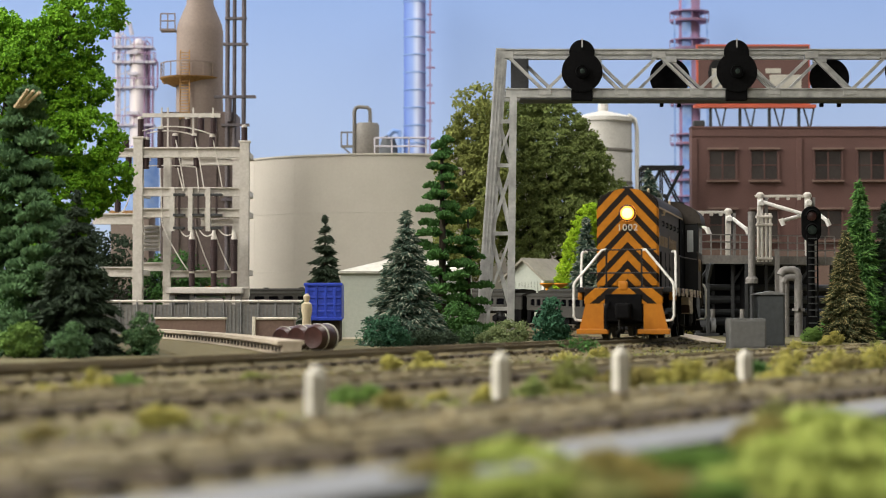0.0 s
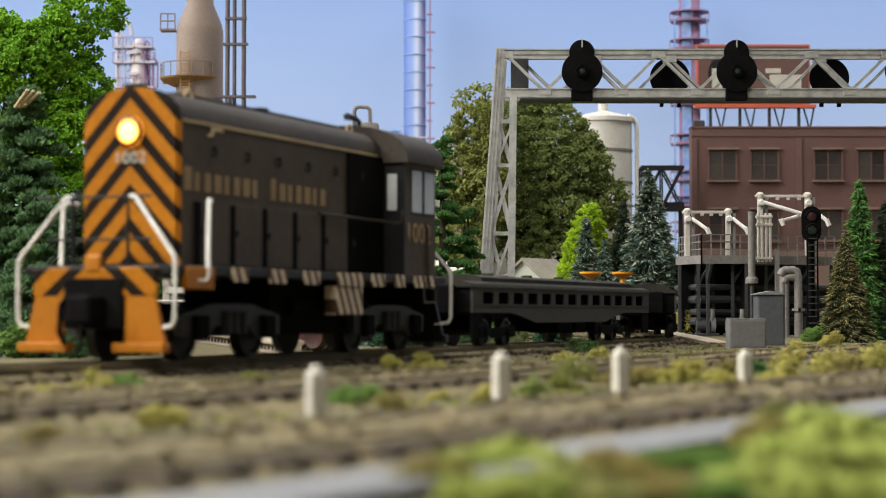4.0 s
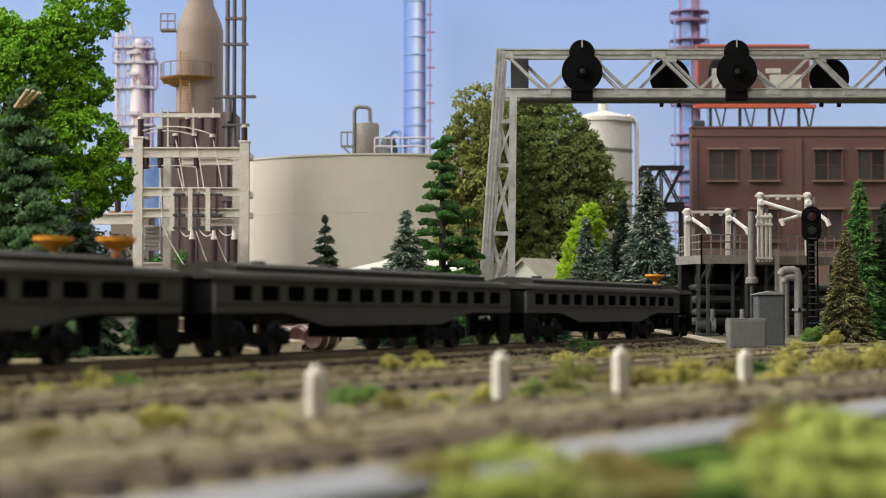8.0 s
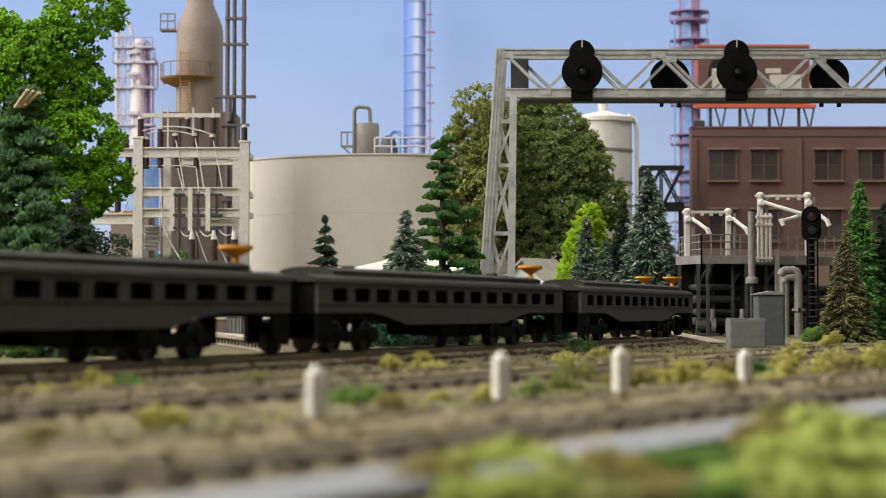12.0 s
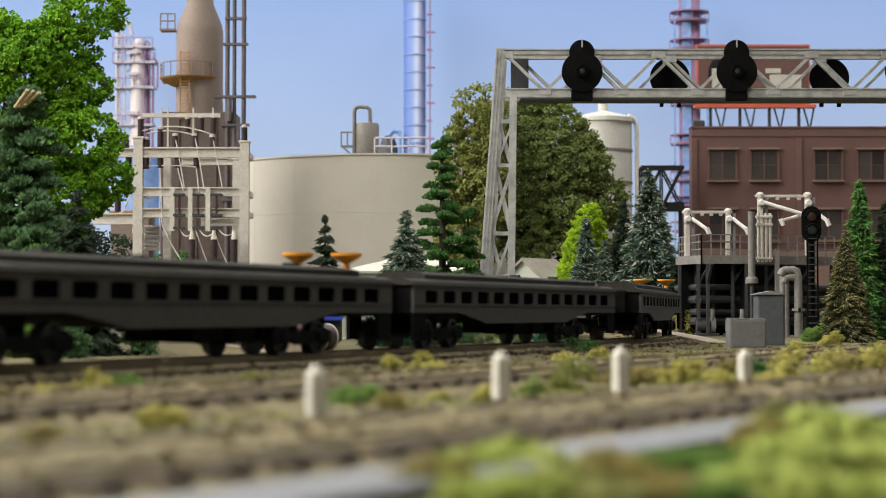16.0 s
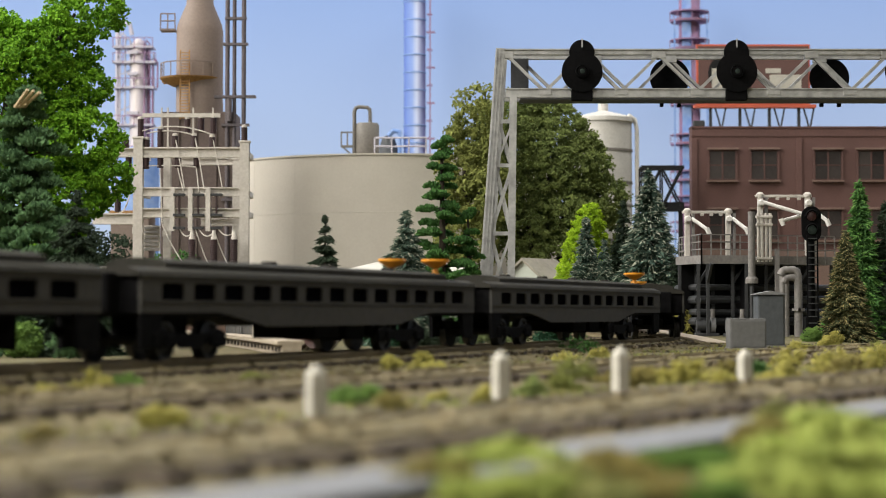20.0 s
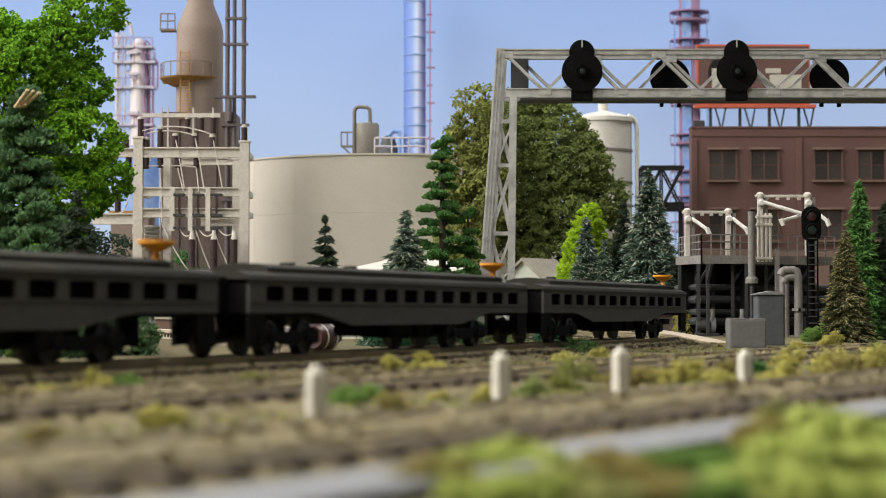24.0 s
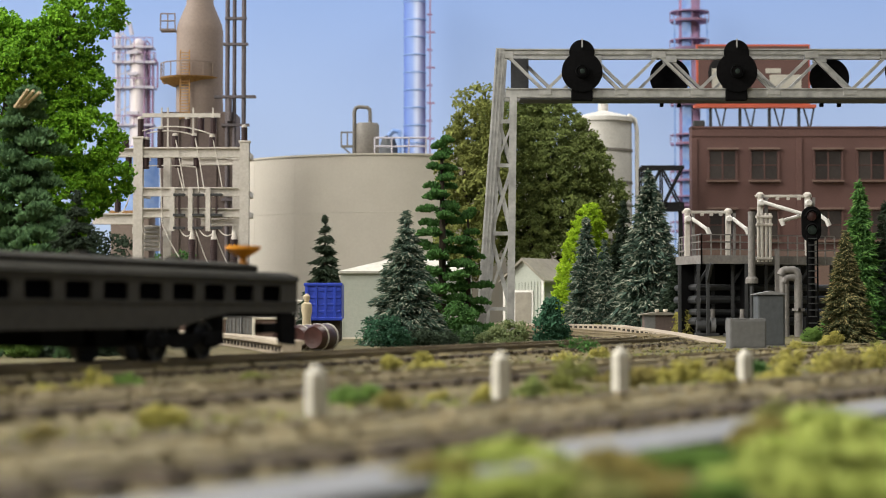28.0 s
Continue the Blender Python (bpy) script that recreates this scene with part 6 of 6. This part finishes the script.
    for z in (0.9, 2.3):
        part("hoop", lathe(B(), [(0.62, z), (0.65, z + 0.02), (0.65, z + 0.12), (0.62, z + 0.14)], 28), "under", vt, smooth=True)
    part("side_pipe", sweep(B(), [(0.55, -0.3, 3.4), (0.8, -0.35, 3.45), (0.95, -0.35, 3.3), (0.95, -0.35, 0.0)], 0.09, 8), "riser", vt, smooth=True)


def lineside():
    # searchlight mast
    sg = thing("signal_mast", at(15.9, 78, GROUND), "black colour-light signal on a ladder mast", "signal")
    part("mast", sweep(B(), [(0, 0, 0), (0, 0, 4.6)], 0.16, 10), "under", sg, smooth=True)
    part("base", box(B(), -0.3, 0.3, -0.3, 0.3, 0, 0.95, 0.04), "under", sg)
    hd = part("head", prism(B(), [(0.42 * math.cos(a), 4.95 + 0.42 * math.sin(a) + (0.35 if math.sin(a) > 0 else -0.35)) for a in (2 * math.pi * k / 24 for k in range(24))], 1, -0.18, -0.02), "under", sg, "black oval signal head")
    part("red_lens", lathe(B(), [(0.21, -0.20), (0.20, -0.26), (0.05, -0.30)], 16, axis=1), "red_lens", hd, "dull red lens", smooth=True, place=at(0, 0, 5.28))
    part("lower_lens", lathe(B(), [(0.20, -0.20), (0.18, -0.26), (0.05, -0.30)], 16, axis=1), "green_lens", hd, "dull green lens", smooth=True, place=at(0.02, 0, 4.68))
    for z in (5.28, 4.68):
        part("visor", sweep(B(), [(0.26 * math.cos(a), -0.32, z + 0.26 * math.sin(a)) for a in (math.pi * k / 8 for k in range(9))], 0.05, 5), "under", hd)
    ld = part("ladder", beam(B(), (-0.22, -0.3, 0.1), (-0.22, -0.3, 4.5), 0.06), "under", sg)
    part("stile", beam(B(), (0.22, -0.3, 0.1), (0.22, -0.3, 4.5), 0.06), "under", ld)
    for i in range(15):
        part("rung", beam(B(), (-0.22, -0.3, 0.4 + i * 0.28), (0.22, -0.3, 0.4 + i * 0.28), 0.05), "dark_grey", ld)
    # cabinets
    for x, y, w, dpt, h, mt, label in ((9.45, 56, 1.14, 0.8, 0.92, "cabinet_grey", "low grey relay cabinet beside the track"), (10.9, 60, 0.9, 0.9, 1.72, "slate", "tall blue-grey relay cabinet beside the track")):
        cb = thing("relay_cabinet", at(x, y, GROUND), label, "cabinet", "relay cabinets")
        part("cabinet_body", box(B(), -w / 2, w / 2, 0, dpt, 0, h, 0.04), mt, cb)
        if h > 1.2:
            part("lid", prism(B(), [(-w / 2 - 0.07, h), (w / 2 + 0.07, h), (w / 2 + 0.07, h + 0.03), (0, h + 0.13), (-w / 2 - 0.07, h + 0.03)], 1, -0.07, dpt + 0.07), "grey", cb, "pale low-pitched lid")
        else:
            part("lid", box(B(), -w / 2 + 0.01, w / 2 - 0.01, 0.01, dpt - 0.01, h - 0.01, h + 0.03, 0.02), mt, cb)
        part("door", box(B(), -w / 2 + 0.05, w / 2 - 0.05, -0.018, 0, 0.06, h - 0.06, 0.008), mt, cb)
        part("handle", box(B(), w * 0.3, w * 0.3 + 0.03, -0.035, -0.018, h * 0.45, h * 0.56), mt, cb)
        part("plinth", box(B(), -w / 2 - 0.03, w / 2 + 0.03, -0.03, dpt + 0.03, -0.03, 0.04), "pipe_grey", cb)
    hut = thing("flat_roof_hut", at(10.85, 90, GROUND), "small dark grey hut with a pale flat roof and vents", "hut")
    part("wall", box(B(), -0.80, 0.85, 0, 1.4, 0, 1.07, 0.02), "unit", hut)
    part("end_panel", box(B(), -0.82, -0.28, -0.02, 0, 0.02, 1.0), "grey", hut, "paler end panel")
    part("roof", prism(B(), [(-1.0, 1.04), (-0.25, 1.16), (0.35, 1.16), (1.02, 1.04), (1.02, 1.0), (-1.0, 1.0)], 1, -0.16, 1.55), "shed_roof", hut, "pale low roof")
    for x in (-0.15, 0.28):
        part("roof_vent", lathe(B(), [(0.09, 1.13), (0.09, 1.22), (0.13, 1.23), (0.1, 1.30)], 10, x=x, y=0.4), "concrete", hut)
    # white lineside posts
    pts = ((-1.34, 19.1, 0.84), (0.73, 22.8, 0.95), (2.44, 24.9, 0.98), (4.77, 28.6, 0.80))
    for i, (x, y, tall) in enumerate(pts):
        po = B()
        prism(po, [(-0.092, -0.092), (0.092, -0.092), (0.092, 0.092), (-0.092, 0.092)], 2, 0, 0.53 * tall)
        top = [v for v in po.verts if v.co.z > 0.3]
        tip = po.verts.new((0, 0, 0.68 * tall))
        for f in [f for f in po.faces if all(v in top for v in f.verts)]:
            po.faces.remove(f)
        top = sorted(top, key=lambda v: math.atan2(v.co.y, v.co.x))
        for k in range(4):
            po.faces.new((top[k], top[(k + 1) % 4], tip))
        bmesh.ops.bevel(po, geom=list(po.edges), offset=0.015, segments=1, affect="EDGES")
        tagged(part("marker_post", po, "post", place=at(x, y, -0.27, 28)), "white pointed concrete marker post beside the track", "post", "marker posts")
    # pale roadbed that lifts the far bend, with dark slots along its inner face
    rb = thing("raised_roadbed", at(0, 0, 0), "pale low wall with dark slots along the far bend", "roadbed", kind="structure")
    part("bed_bank", ribbon(B(), [main_line(-38 - i * 1.2) for i in range(42)], [(-2.0, -1.0), (-1.85, -0.22), (-1.4, -0.19), (-1.4, -1.0)]), "ballast", rb, "ballast bank of the climbing track")
    crest = lambda s: -0.28 + 0.55 * min(1.0, max(0.0, (-31.0 - s) / 15))
    spine = [Vector((main_line(-31 - i).x, main_line(-31 - i).y, crest(-31.0 - i))) for i in range(32)]
    part("wall_face", ribbon(B(), spine, [(1.95, -1.0), (1.95, 0.0), (2.75, 0.0), (2.75, -1.0)]), "tan_wall", rb)
    for i in range(40):
        t = -36.5 - i * 0.6
        p, q = main_line(t), main_line(t - 0.1)
        n = Vector(((q - p).y, -(q - p).x, 0)).normalized()
        c = p + n * 1.95
        part("slot", box(B(), -0.14, 0.14, -0.03, 0.03, -0.16, -0.07), "bark", rb, place=at(c.x, c.y, crest(t), math.degrees(math.atan2((q - p).y, (q - p).x))))


def planting():
    G = GROUND
    leafy("broadleaf_tree", -15.9, 62, G, 12, [(1.0, 0.4, 8.6, 2.4, 2.6), (2.5, -0.8, 7.6, 1.3, 1.0), (3.5, -0.6, 6.9, 1.5, 1.2), (4.2, -0.6, 5.7, 1.1, 0.9), (3.0, -0.5, 5.2, 1.5, 1.1), (1.9, -1.2, 6.2, 1.4, 1.0), (0.1, -0.8, 6.0, 1.8, 1.3), (3.2, 0.0, 8.9, 1.3, 0.9), (2.6, -0.3, 10.2, 1.5, 1.0), (1.6, -1.2, 9.4, 1.3, 0.9), (-0.4, 0.2, 10.4, 2.2, 1.4), (2.4, -0.6, 4.0, 1.4, 0.9), (-0.8, -0.8, 4.4, 1.8, 1.2), (3.6, -0.2, 11.4, 1.3, 0.9)], 68000, 0.095, "leaf_bright", "bright green leafy model tree", 11, group="leafy trees")
    leafy("broadleaf_tree", 5.9, 112, G + 0.4, 14, [(0, 0.3, 9.4, 4.3, 4.4), (-1.6, -0.6, 12.2, 2.2, 2.3), (0.6, 0, 12.0, 2.1, 2.1), (2.6, -0.6, 9.6, 2.0, 1.9), (3.6, -0.5, 7.6, 1.8, 1.8), (-1.6, -1.4, 8.2, 2.0, 2.2), (0.6, -1.9, 9.0, 1.7, 1.6), (1.6, -1.8, 6.6, 1.9, 1.7), (-0.8, -1.9, 5.6, 2.0, 1.8), (3.9, -0.2, 5.6, 1.5, 1.4), (0.6, -1.6, 4.0, 2.4, 1.5)], 52000, 0.13, "leaf_olive", "large olive green leafy model tree", 12, group="leafy trees")
    leafy("broadleaf_tree", 1.3, 108, G + 0.7, 13, [(0.8, 0, 11.4, 1.5, 2.6), (0.2, 0.2, 9.6, 1.9, 2.2), (0.9, -0.3, 7.6, 2.0, 2.6), (0.2, 0, 4.8, 1.9, 2.4)], 16000, 0.14, "leaf_moss", "olive green leafy model tree beside the bridge", 13, group="leafy trees")
    leafy("topiary_tree", 8.05, 103, G, 7.3, [(-0.95, 0, 1.5, 0.95, 1.5), (-0.75, 0, 3.0, 0.9, 1.4), (-0.4, 0, 4.5, 0.8, 1.3), (0.0, 0, 5.7, 0.72, 1.0), (0.35, 0, 6.6, 0.62, 0.75), (0.7, 0.2, 5.6, 0.55, 0.9), (0.6, 0.3, 3.6, 0.8, 1.6)], 26000, 0.085, "leaf_lime", "bright lime green foam tree", 14, group="leafy trees")
    table = (
        (-9.75, 48, 4.25, 1.35, "needle_dark", "small dark spruce by the curved wall", 22, 11, 22),
        (-5.75, 88, 5.75, 1.3, "needle_dark", "slim dark spruce before the tank", 23, 12, 16),
        (-1.3, 64, 4.65, 1.5, "needle_blue", "bluish spruce before the long shed", 24, 17, 16),
        (7.85, 99, 6.3, 1.15, "needle_blue", "slender bluish spruce beside the lime tree", 25, 22, 14),
        (8.8, 98.5, 5.0, 0.95, "needle_blue", "shorter bluish spruce beside the lime tree", 26, 19, 14),
        (11.1, 97, 8.6, 2.1, "needle_blue", "tall frosted blue spruce", 27, 30, 17),
        (10.1, 101, 7.3, 1.35, "needle_dark", "dark spruce behind the frosted one", 28, 16, 12),
        (12.1, 92, 4.6, 1.3, "needle_dark", "dark spruce by the horizontal drum", 29, 14, 12),
        (17.55, 76, 6.45, 1.15, "needle_green", "green spruce before the works", 30, 24, 16),
        (15.6, 70, 4.2, 1.0, "needle_brown", "olive brown spruce before the works", 31, 26, 18),
        (18.6, 76, 5.6, 1.3, "needle_dark", "dark spruce before the works", 32, 15, 12),
        (-16.0, 57, 5.6, 1.6, "needle_dark", "dark spruce beside the leafy tree", 33, 15, 12),
    )
    for x, y, h, r, mt, label, seed, tiers, boughs in table:
        conifer(x, y, G, h, r, mt, label, seed, tiers, boughs, tips={"needle_blue": "frost", "needle_green": "green_tip", "needle_brown": "brown_tip"}.get(mt))
    pine(-0.05, 76, G, 8.7, 1.55, "needle_green", "tall open green pine with a dark trunk", 40, 40, 0.06, 0.105, 150, 0.48)
    pine(1.05, 76.3, G, 5.6, 0.9, "needle_green", "smaller open green pine beside the bridge", 41, 22, 0.05, 0.10, 130, 0.42)
    soft = pine(-12.3, 53, G, 7.8, 2.3, "needle_soft", "soft bluish green pine beside the leafy tree", 42, 56, 0.04, 0.115, 170, 0.60)
    for dx in (0.0, 0.16, 0.34):
        part("bare_branch", sweep(B(), [(0.0, 0, 7.2), (0.0 + dx, -1.2, 7.05 + dx * 0.3), (0.42 + dx, -1.5, 7.50 - dx * 0.2)], 0.06, 6, 0.05), "cream", soft, "pale bare branch end")
    pine(-11.2, 50, G, 4.2, 1.5, "needle_soft", "shorter soft bluish green pine", 43, 44, 0.04, 0.10, 140, 0.44)
    leafy("hedge_tree", -19.0, 103.8, G, 6.4, [(0, 0, 3.2, 1.9, 2.6), (1.2, 0, 2.2, 1.5, 2.0), (-1.6, 0, 4.0, 1.8, 2.0)], 5000, 0.12, "needle_dark", "dark green hedge tree behind the substation", 15, group="leafy trees")
    leafy("hedge_tree", -15.4, 103.6, G, 4.6, [(0, 0, 2.4, 1.7, 2.1), (1.6, 0, 1.8, 1.5, 1.6), (-1.2, 0, 1.9, 1.2, 1.7)], 4000, 0.12, "needle_green", "green hedge tree behind the substation", 16, group="leafy trees")
    shrubs = (
        (-11.6, 47, 1.15, 0.7, "needle_soft"), (-10.7, 46, 0.85, 0.5, "shrub_green"), (-9.4, 45.5, 0.8, 0.45, "needle_soft"), (-8.0, 48, 1.05, 0.42, "needle_soft"), (-12.6, 50, 1.4, 0.85, "needle_green"), (-10.4, 49.5, 1.2, 0.7, "needle_dark"),
        (-1.85, 58, 0.95, 0.72, "shrub_teal"), (-0.7, 60, 0.55, 0.6, "needle_dark"), (0.45, 68, 1.45, 0.75, "needle_green"), (1.0, 66, 0.6, 0.6, "needle_soft"), (0.0, 62, 0.45, 0.6, "needle_dark"),
        (2.35, 62, 0.85, 0.62, "shrub_sage"), (1.75, 64, 0.5, 0.5, "shrub_sage"), (3.75, 64, 1.6, 0.42, "shrub_teal"), (4.15, 65, 0.8, 0.45, "shrub_teal"),
        (11.75, 88.5, 1.25, 0.42, "shrub_yellow"), (14.35, 70, 0.55, 0.4, "shrub_green"), (15.0, 70, 0.9, 0.3, "shrub_bright"), (15.35, 71, 0.75, 0.3, "shrub_bright"), (9.7, 96.5, 0.55, 0.75, "shrub_yellow"), (8.5, 97, 0.5, 0.7, "leaf_olive"), (10.2, 95.5, 0.4, 0.5, "shrub_yellow"),
        (13.0, 60, 0.5, 0.3, "shrub_yellow"), (12.3, 58, 0.35, 0.22, "shrub_yellow"),
    )
    tones = {"shrub_green": "green", "needle_green": "dark green", "needle_dark": "dark green", "needle_soft": "bluish green", "leaf_olive": "olive", "shrub_yellow": "yellow-green", "shrub_teal": "deep blue-green", "shrub_sage": "pale sage green", "shrub_bright": "fresh bright green"}
    for i, (x, y, h, w, mt) in enumerate(shrubs):
        lobes = [(0, 0, h * 0.5, w * 0.8, h * 0.48), (w * 0.5, 0, h * 0.33, w * 0.55, h * 0.33), (-w * 0.5, 0.1, h * 0.36, w * 0.55, h * 0.35), (w * 0.15, -0.1, h * 0.75, w * 0.5, h * 0.25)]
        leafy("shrub", x, y, G - 0.02, h, lobes, 1500, 0.062 * h ** 0.5, mt, "small foam shrub in " + tones[mt], 100 + i, "shrub", "shrubs of the layout", trunk=False)
    # low tufts between the tracks
    tufts_west = ((-5.04, 26.05, 0.26, 0.24, "shrub_yellow"), (-5.21, 23.83, 0.19, 0.19, "shrub_yellow"), (-4.69, 27.10, 0.16, 0.25, "shrub_green"), (-2.76, 17.87, 0.22, 0.21, "shrub_yellow"), (-3.37, 15.20, 0.16, 0.16, "shrub_brown"), (-1.03, 35.00, 0.28, 0.19, "shrub_yellow"), (-0.44, 35.74, 0.31, 0.22, "shrub_yellow"), (-0.17, 34.29, 0.20, 0.21, "shrub_yellow"), (-1.15, 22.40, 0.18, 0.21, "shrub_green"), (-0.94, 23.33, 0.20, 0.16, "shrub_green"), (-0.59, 21.27, 0.17, 0.17, "shrub_brown"), (-0.07, 23.83, 0.12, 0.11, "shrub_yellow"), (0.55, 23.01, 0.17, 0.14, "shrub_yellow"), (1.20, 24.71, 0.23, 0.23, "leaf_olive"), (1.89, 26.25, 0.43, 0.27, "leaf_moss"), (2.80, 41.48, 0.21, 0.32, "shrub_yellow"), (2.93, 27.54, 0.24, 0.30, "shrub_brown"), (2.73, 29.47, 0.15, 0.23, "shrub_brown"), (1.62, 29.47, 0.15, 0.23, "shrub_yellow"), (-1.47, 23.01, 0.10, 0.22, "shrub_green"), (-3.08, 29.47, 0.13, 0.23, "leaf_moss"), (-5.42, 23.01, 0.17, 0.22, "shrub_brown"))
    tufts_east = ((3.80, 49.41, 0.36, 0.54, "needle_green"), (3.94, 45.41, 0.26, 0.21, "shrub_yellow"), (3.79, 29.47, 0.28, 0.28, "shrub_yellow"), (4.24, 30.55, 0.33, 0.22, "shrub_yellow"), (4.37, 28.47, 0.20, 0.27, "shrub_yellow"), (5.21, 33.27, 0.29, 0.14, "shrub_brown"), (5.96, 34.29, 0.20, 0.21, "needle_green"), (5.95, 31.70, 0.32, 0.30, "shrub_yellow"), (7.55, 39.07, 0.31, 0.37, "shrub_yellow"), (9.33, 47.32, 0.44, 0.18, "shrub_yellow"), (7.37, 35.00, 0.25, 0.33, "shrub_yellow"), (7.44, 33.27, 0.29, 0.42, "shrub_brown"), (8.50, 39.07, 0.34, 0.37, "shrub_yellow"), (8.76, 36.92, 0.40, 0.40, "shrub_yellow"), (5.31, 29.47, 0.11, 0.28, "shrub_yellow"), (3.66, 31.11, 0.16, 0.24, "shrub_brown"), (10.45, 43.08, 0.37, 0.34, "leaf_moss"))
    for i, (x, y, h, w, mt) in enumerate(tufts_west + tufts_east):
        leafy("grass_tuft", x, y, G - 0.02, h, [(0, 0, h * 0.45, w * 0.7, h * 0.55), (w * 0.5, 0.1, h * 0.32, w * 0.5, h * 0.4), (-w * 0.5, -0.05, h * 0.36, w * 0.5, h * 0.42)], 420, 0.036 + 0.03 * h, mt, "low foam tuft between the tracks", 200 + i, "tuft", "tufts along the tracks", trunk=False)
    # bushes nearest the camera, past the road
    back_row = ((-0.07, 11.60, 0.19, 0.18, "shrub_brown"), (0.18, 12.40, 0.17, 0.21, "bush_lime"), (0.47, 13.00, 0.18, 0.24, "bush_lime"), (0.71, 12.80, 0.16, 0.20, "bush_lime"), (0.83, 12.00, 0.11, 0.17, "bush_moss"), (1.11, 12.80, 0.14, 0.18, "shrub_brown"), (1.28, 12.40, 0.11, 0.16, "shrub_brown"), (1.68, 13.20, 0.12, 0.21, "shrub_green"), (1.92, 13.20, 0.11, 0.21, "shrub_green"), (1.95, 12.20, 0.10, 0.16, "shrub_green"), (2.53, 14.40, 0.28, 0.18, "shrub_brown"), (2.83, 15.00, 0.38, 0.20, "bush_moss"), (3.00, 14.60, 0.36, 0.22, "bush_lime"), (3.09, 14.00, 0.32, 0.23, "bush_lime"), (3.38, 14.20, 0.29, 0.23, "bush_lime"), (2.50, 13.00, 0.24, 0.24, "bush_lime"), (2.74, 12.60, 0.21, 0.24, "bush_lime"), (3.07, 12.80, 0.20, 0.24, "bush_lime"), (2.03, 11.80, 0.14, 0.20, "bush_lime"))
    front_row = ((0.22, 10.60, 0.17, 0.20, "bush_lime"), (0.50, 10.60, 0.17, 0.21, "bush_lime"), (1.32, 10.80, 0.13, 0.19, "shrub_brown"), (1.57, 10.80, 0.12, 0.19, "shrub_green"), (2.18, 10.80, 0.16, 0.21, "bush_lime"), (2.49, 10.80, 0.15, 0.21, "bush_lime"), (0.92, 10.60, 0.13, 0.18, "bush_moss"))
    for i, (x, y, h, w, mt) in enumerate(back_row + front_row):
        bush = leafy("verge_bush", x, y, G - 0.02, h, [(0, 0, h * 0.5, w, h * 0.5), (w * 0.6, 0.05, h * 0.4, w * 0.7, h * 0.42), (-w * 0.6, 0, h * 0.42, w * 0.7, h * 0.4)], 1100, 0.05, mt, "soft foam bush beside the grey road", 300 + i, "bush", "bushes by the road", trunk=False)
        part("stem", sweep(B(), [(0, 0, -0.02), (0.01, 0, h * 0.5)], 0.03, 6), "bark", bush)


def flock():
    """Loose turf crumbs strewn between and beside the tracks."""
    rng = np.random.default_rng(5)
    for name, mt, n, size, label in (("turf_crumbs", "leaf_moss", 14000, 0.055, "olive turf crumbs strewn on the earth"), ("dry_crumbs", "shrub_brown", 14000, 0.055, "dry tan crumbs strewn on the earth"), ("dark_crumbs", "bark", 12000, 0.05, "brown grit strewn on the earth")):
        s, a = rng.uniform(-14, 40, n), rng.uniform(-13, 12.5, n)
        base = MID(0)
        x = base.x + 0.469 * s + 0.883 * a
        y = base.y + 0.883 * s - 0.469 * a
        clump = np.sin(x * 1.7 + np.sin(y * 0.9) * 2) + np.sin(y * 1.3 + x * 0.6 + len(name))
        keep = (clump > -0.4) & (y > 6.5) & (np.abs(a) > 1.5) & (x * 0.857 - (y - 17.0) * 0.515 < 2.4) & (np.abs(x * 0.857 - (y - 17.0) * 0.515) > 1.5)
        c = np.stack([x, y, np.full(n, GROUND + 0.0)], 1)[keep]
        d = rng.normal(size=c.shape)
        tagged(chips(name, c, d, np.full(len(c), size), 0.6, mt, rng), label, "turf", kind="stuff")


# ---- build ----
room()
ground()
strip("road", NEAR, -45, 45, 2.05, 2.95, -0.22, "road", "smooth grey road beside the track")
storage_tank()
process_tower()
substation()
fence()
curved_wall()
yard_shed()
yard_clutter()
signal_bridge()
works_building()
silo()
far_towers()
loading_rack()
lineside()
planting()
flock()

loco = locomotive()
coaches = [coach("low olive-grey passenger coach with dark windows and deep belly")]
for _ in range(9):
    coaches.append(copy_thing(coaches[0], at(0, 0, 0)))
for i, co in enumerate(coaches):
    for y in {0: (-0.42, 0.42), 2: (0.42,), 3: (0.42,), 4: (-0.42, 0.42), 6: (-0.42, 0.42), 7: (0.42,), 8: (0.42,), 9: (0.42,)}.get(i, ()):
        roof_dish(co, -13.35 if y > 0 else -12.75, y)
    if i in (1, 5):
        co["label"] = "low olive-grey passenger coach without roof dishes"

track("main_track", main_line, -135, 62, -36, 16, "brown weathered main track curving behind the yard", seed=3)
track("middle_track", MID, -30, 60, -11, 32, "brown weathered middle track", seed=4, pitch=0.64, tie_half=1.35, worn=0.42, shoulder=0.36, bed=-0.150)
track("near_track", NEAR, -35, 45, -9, 16, "brown weathered track nearest the road", seed=5, drop=-0.04, pitch=0.64, tie_half=1.4, worn=0.3, shoulder=0.44, bed=-0.150)
motions()
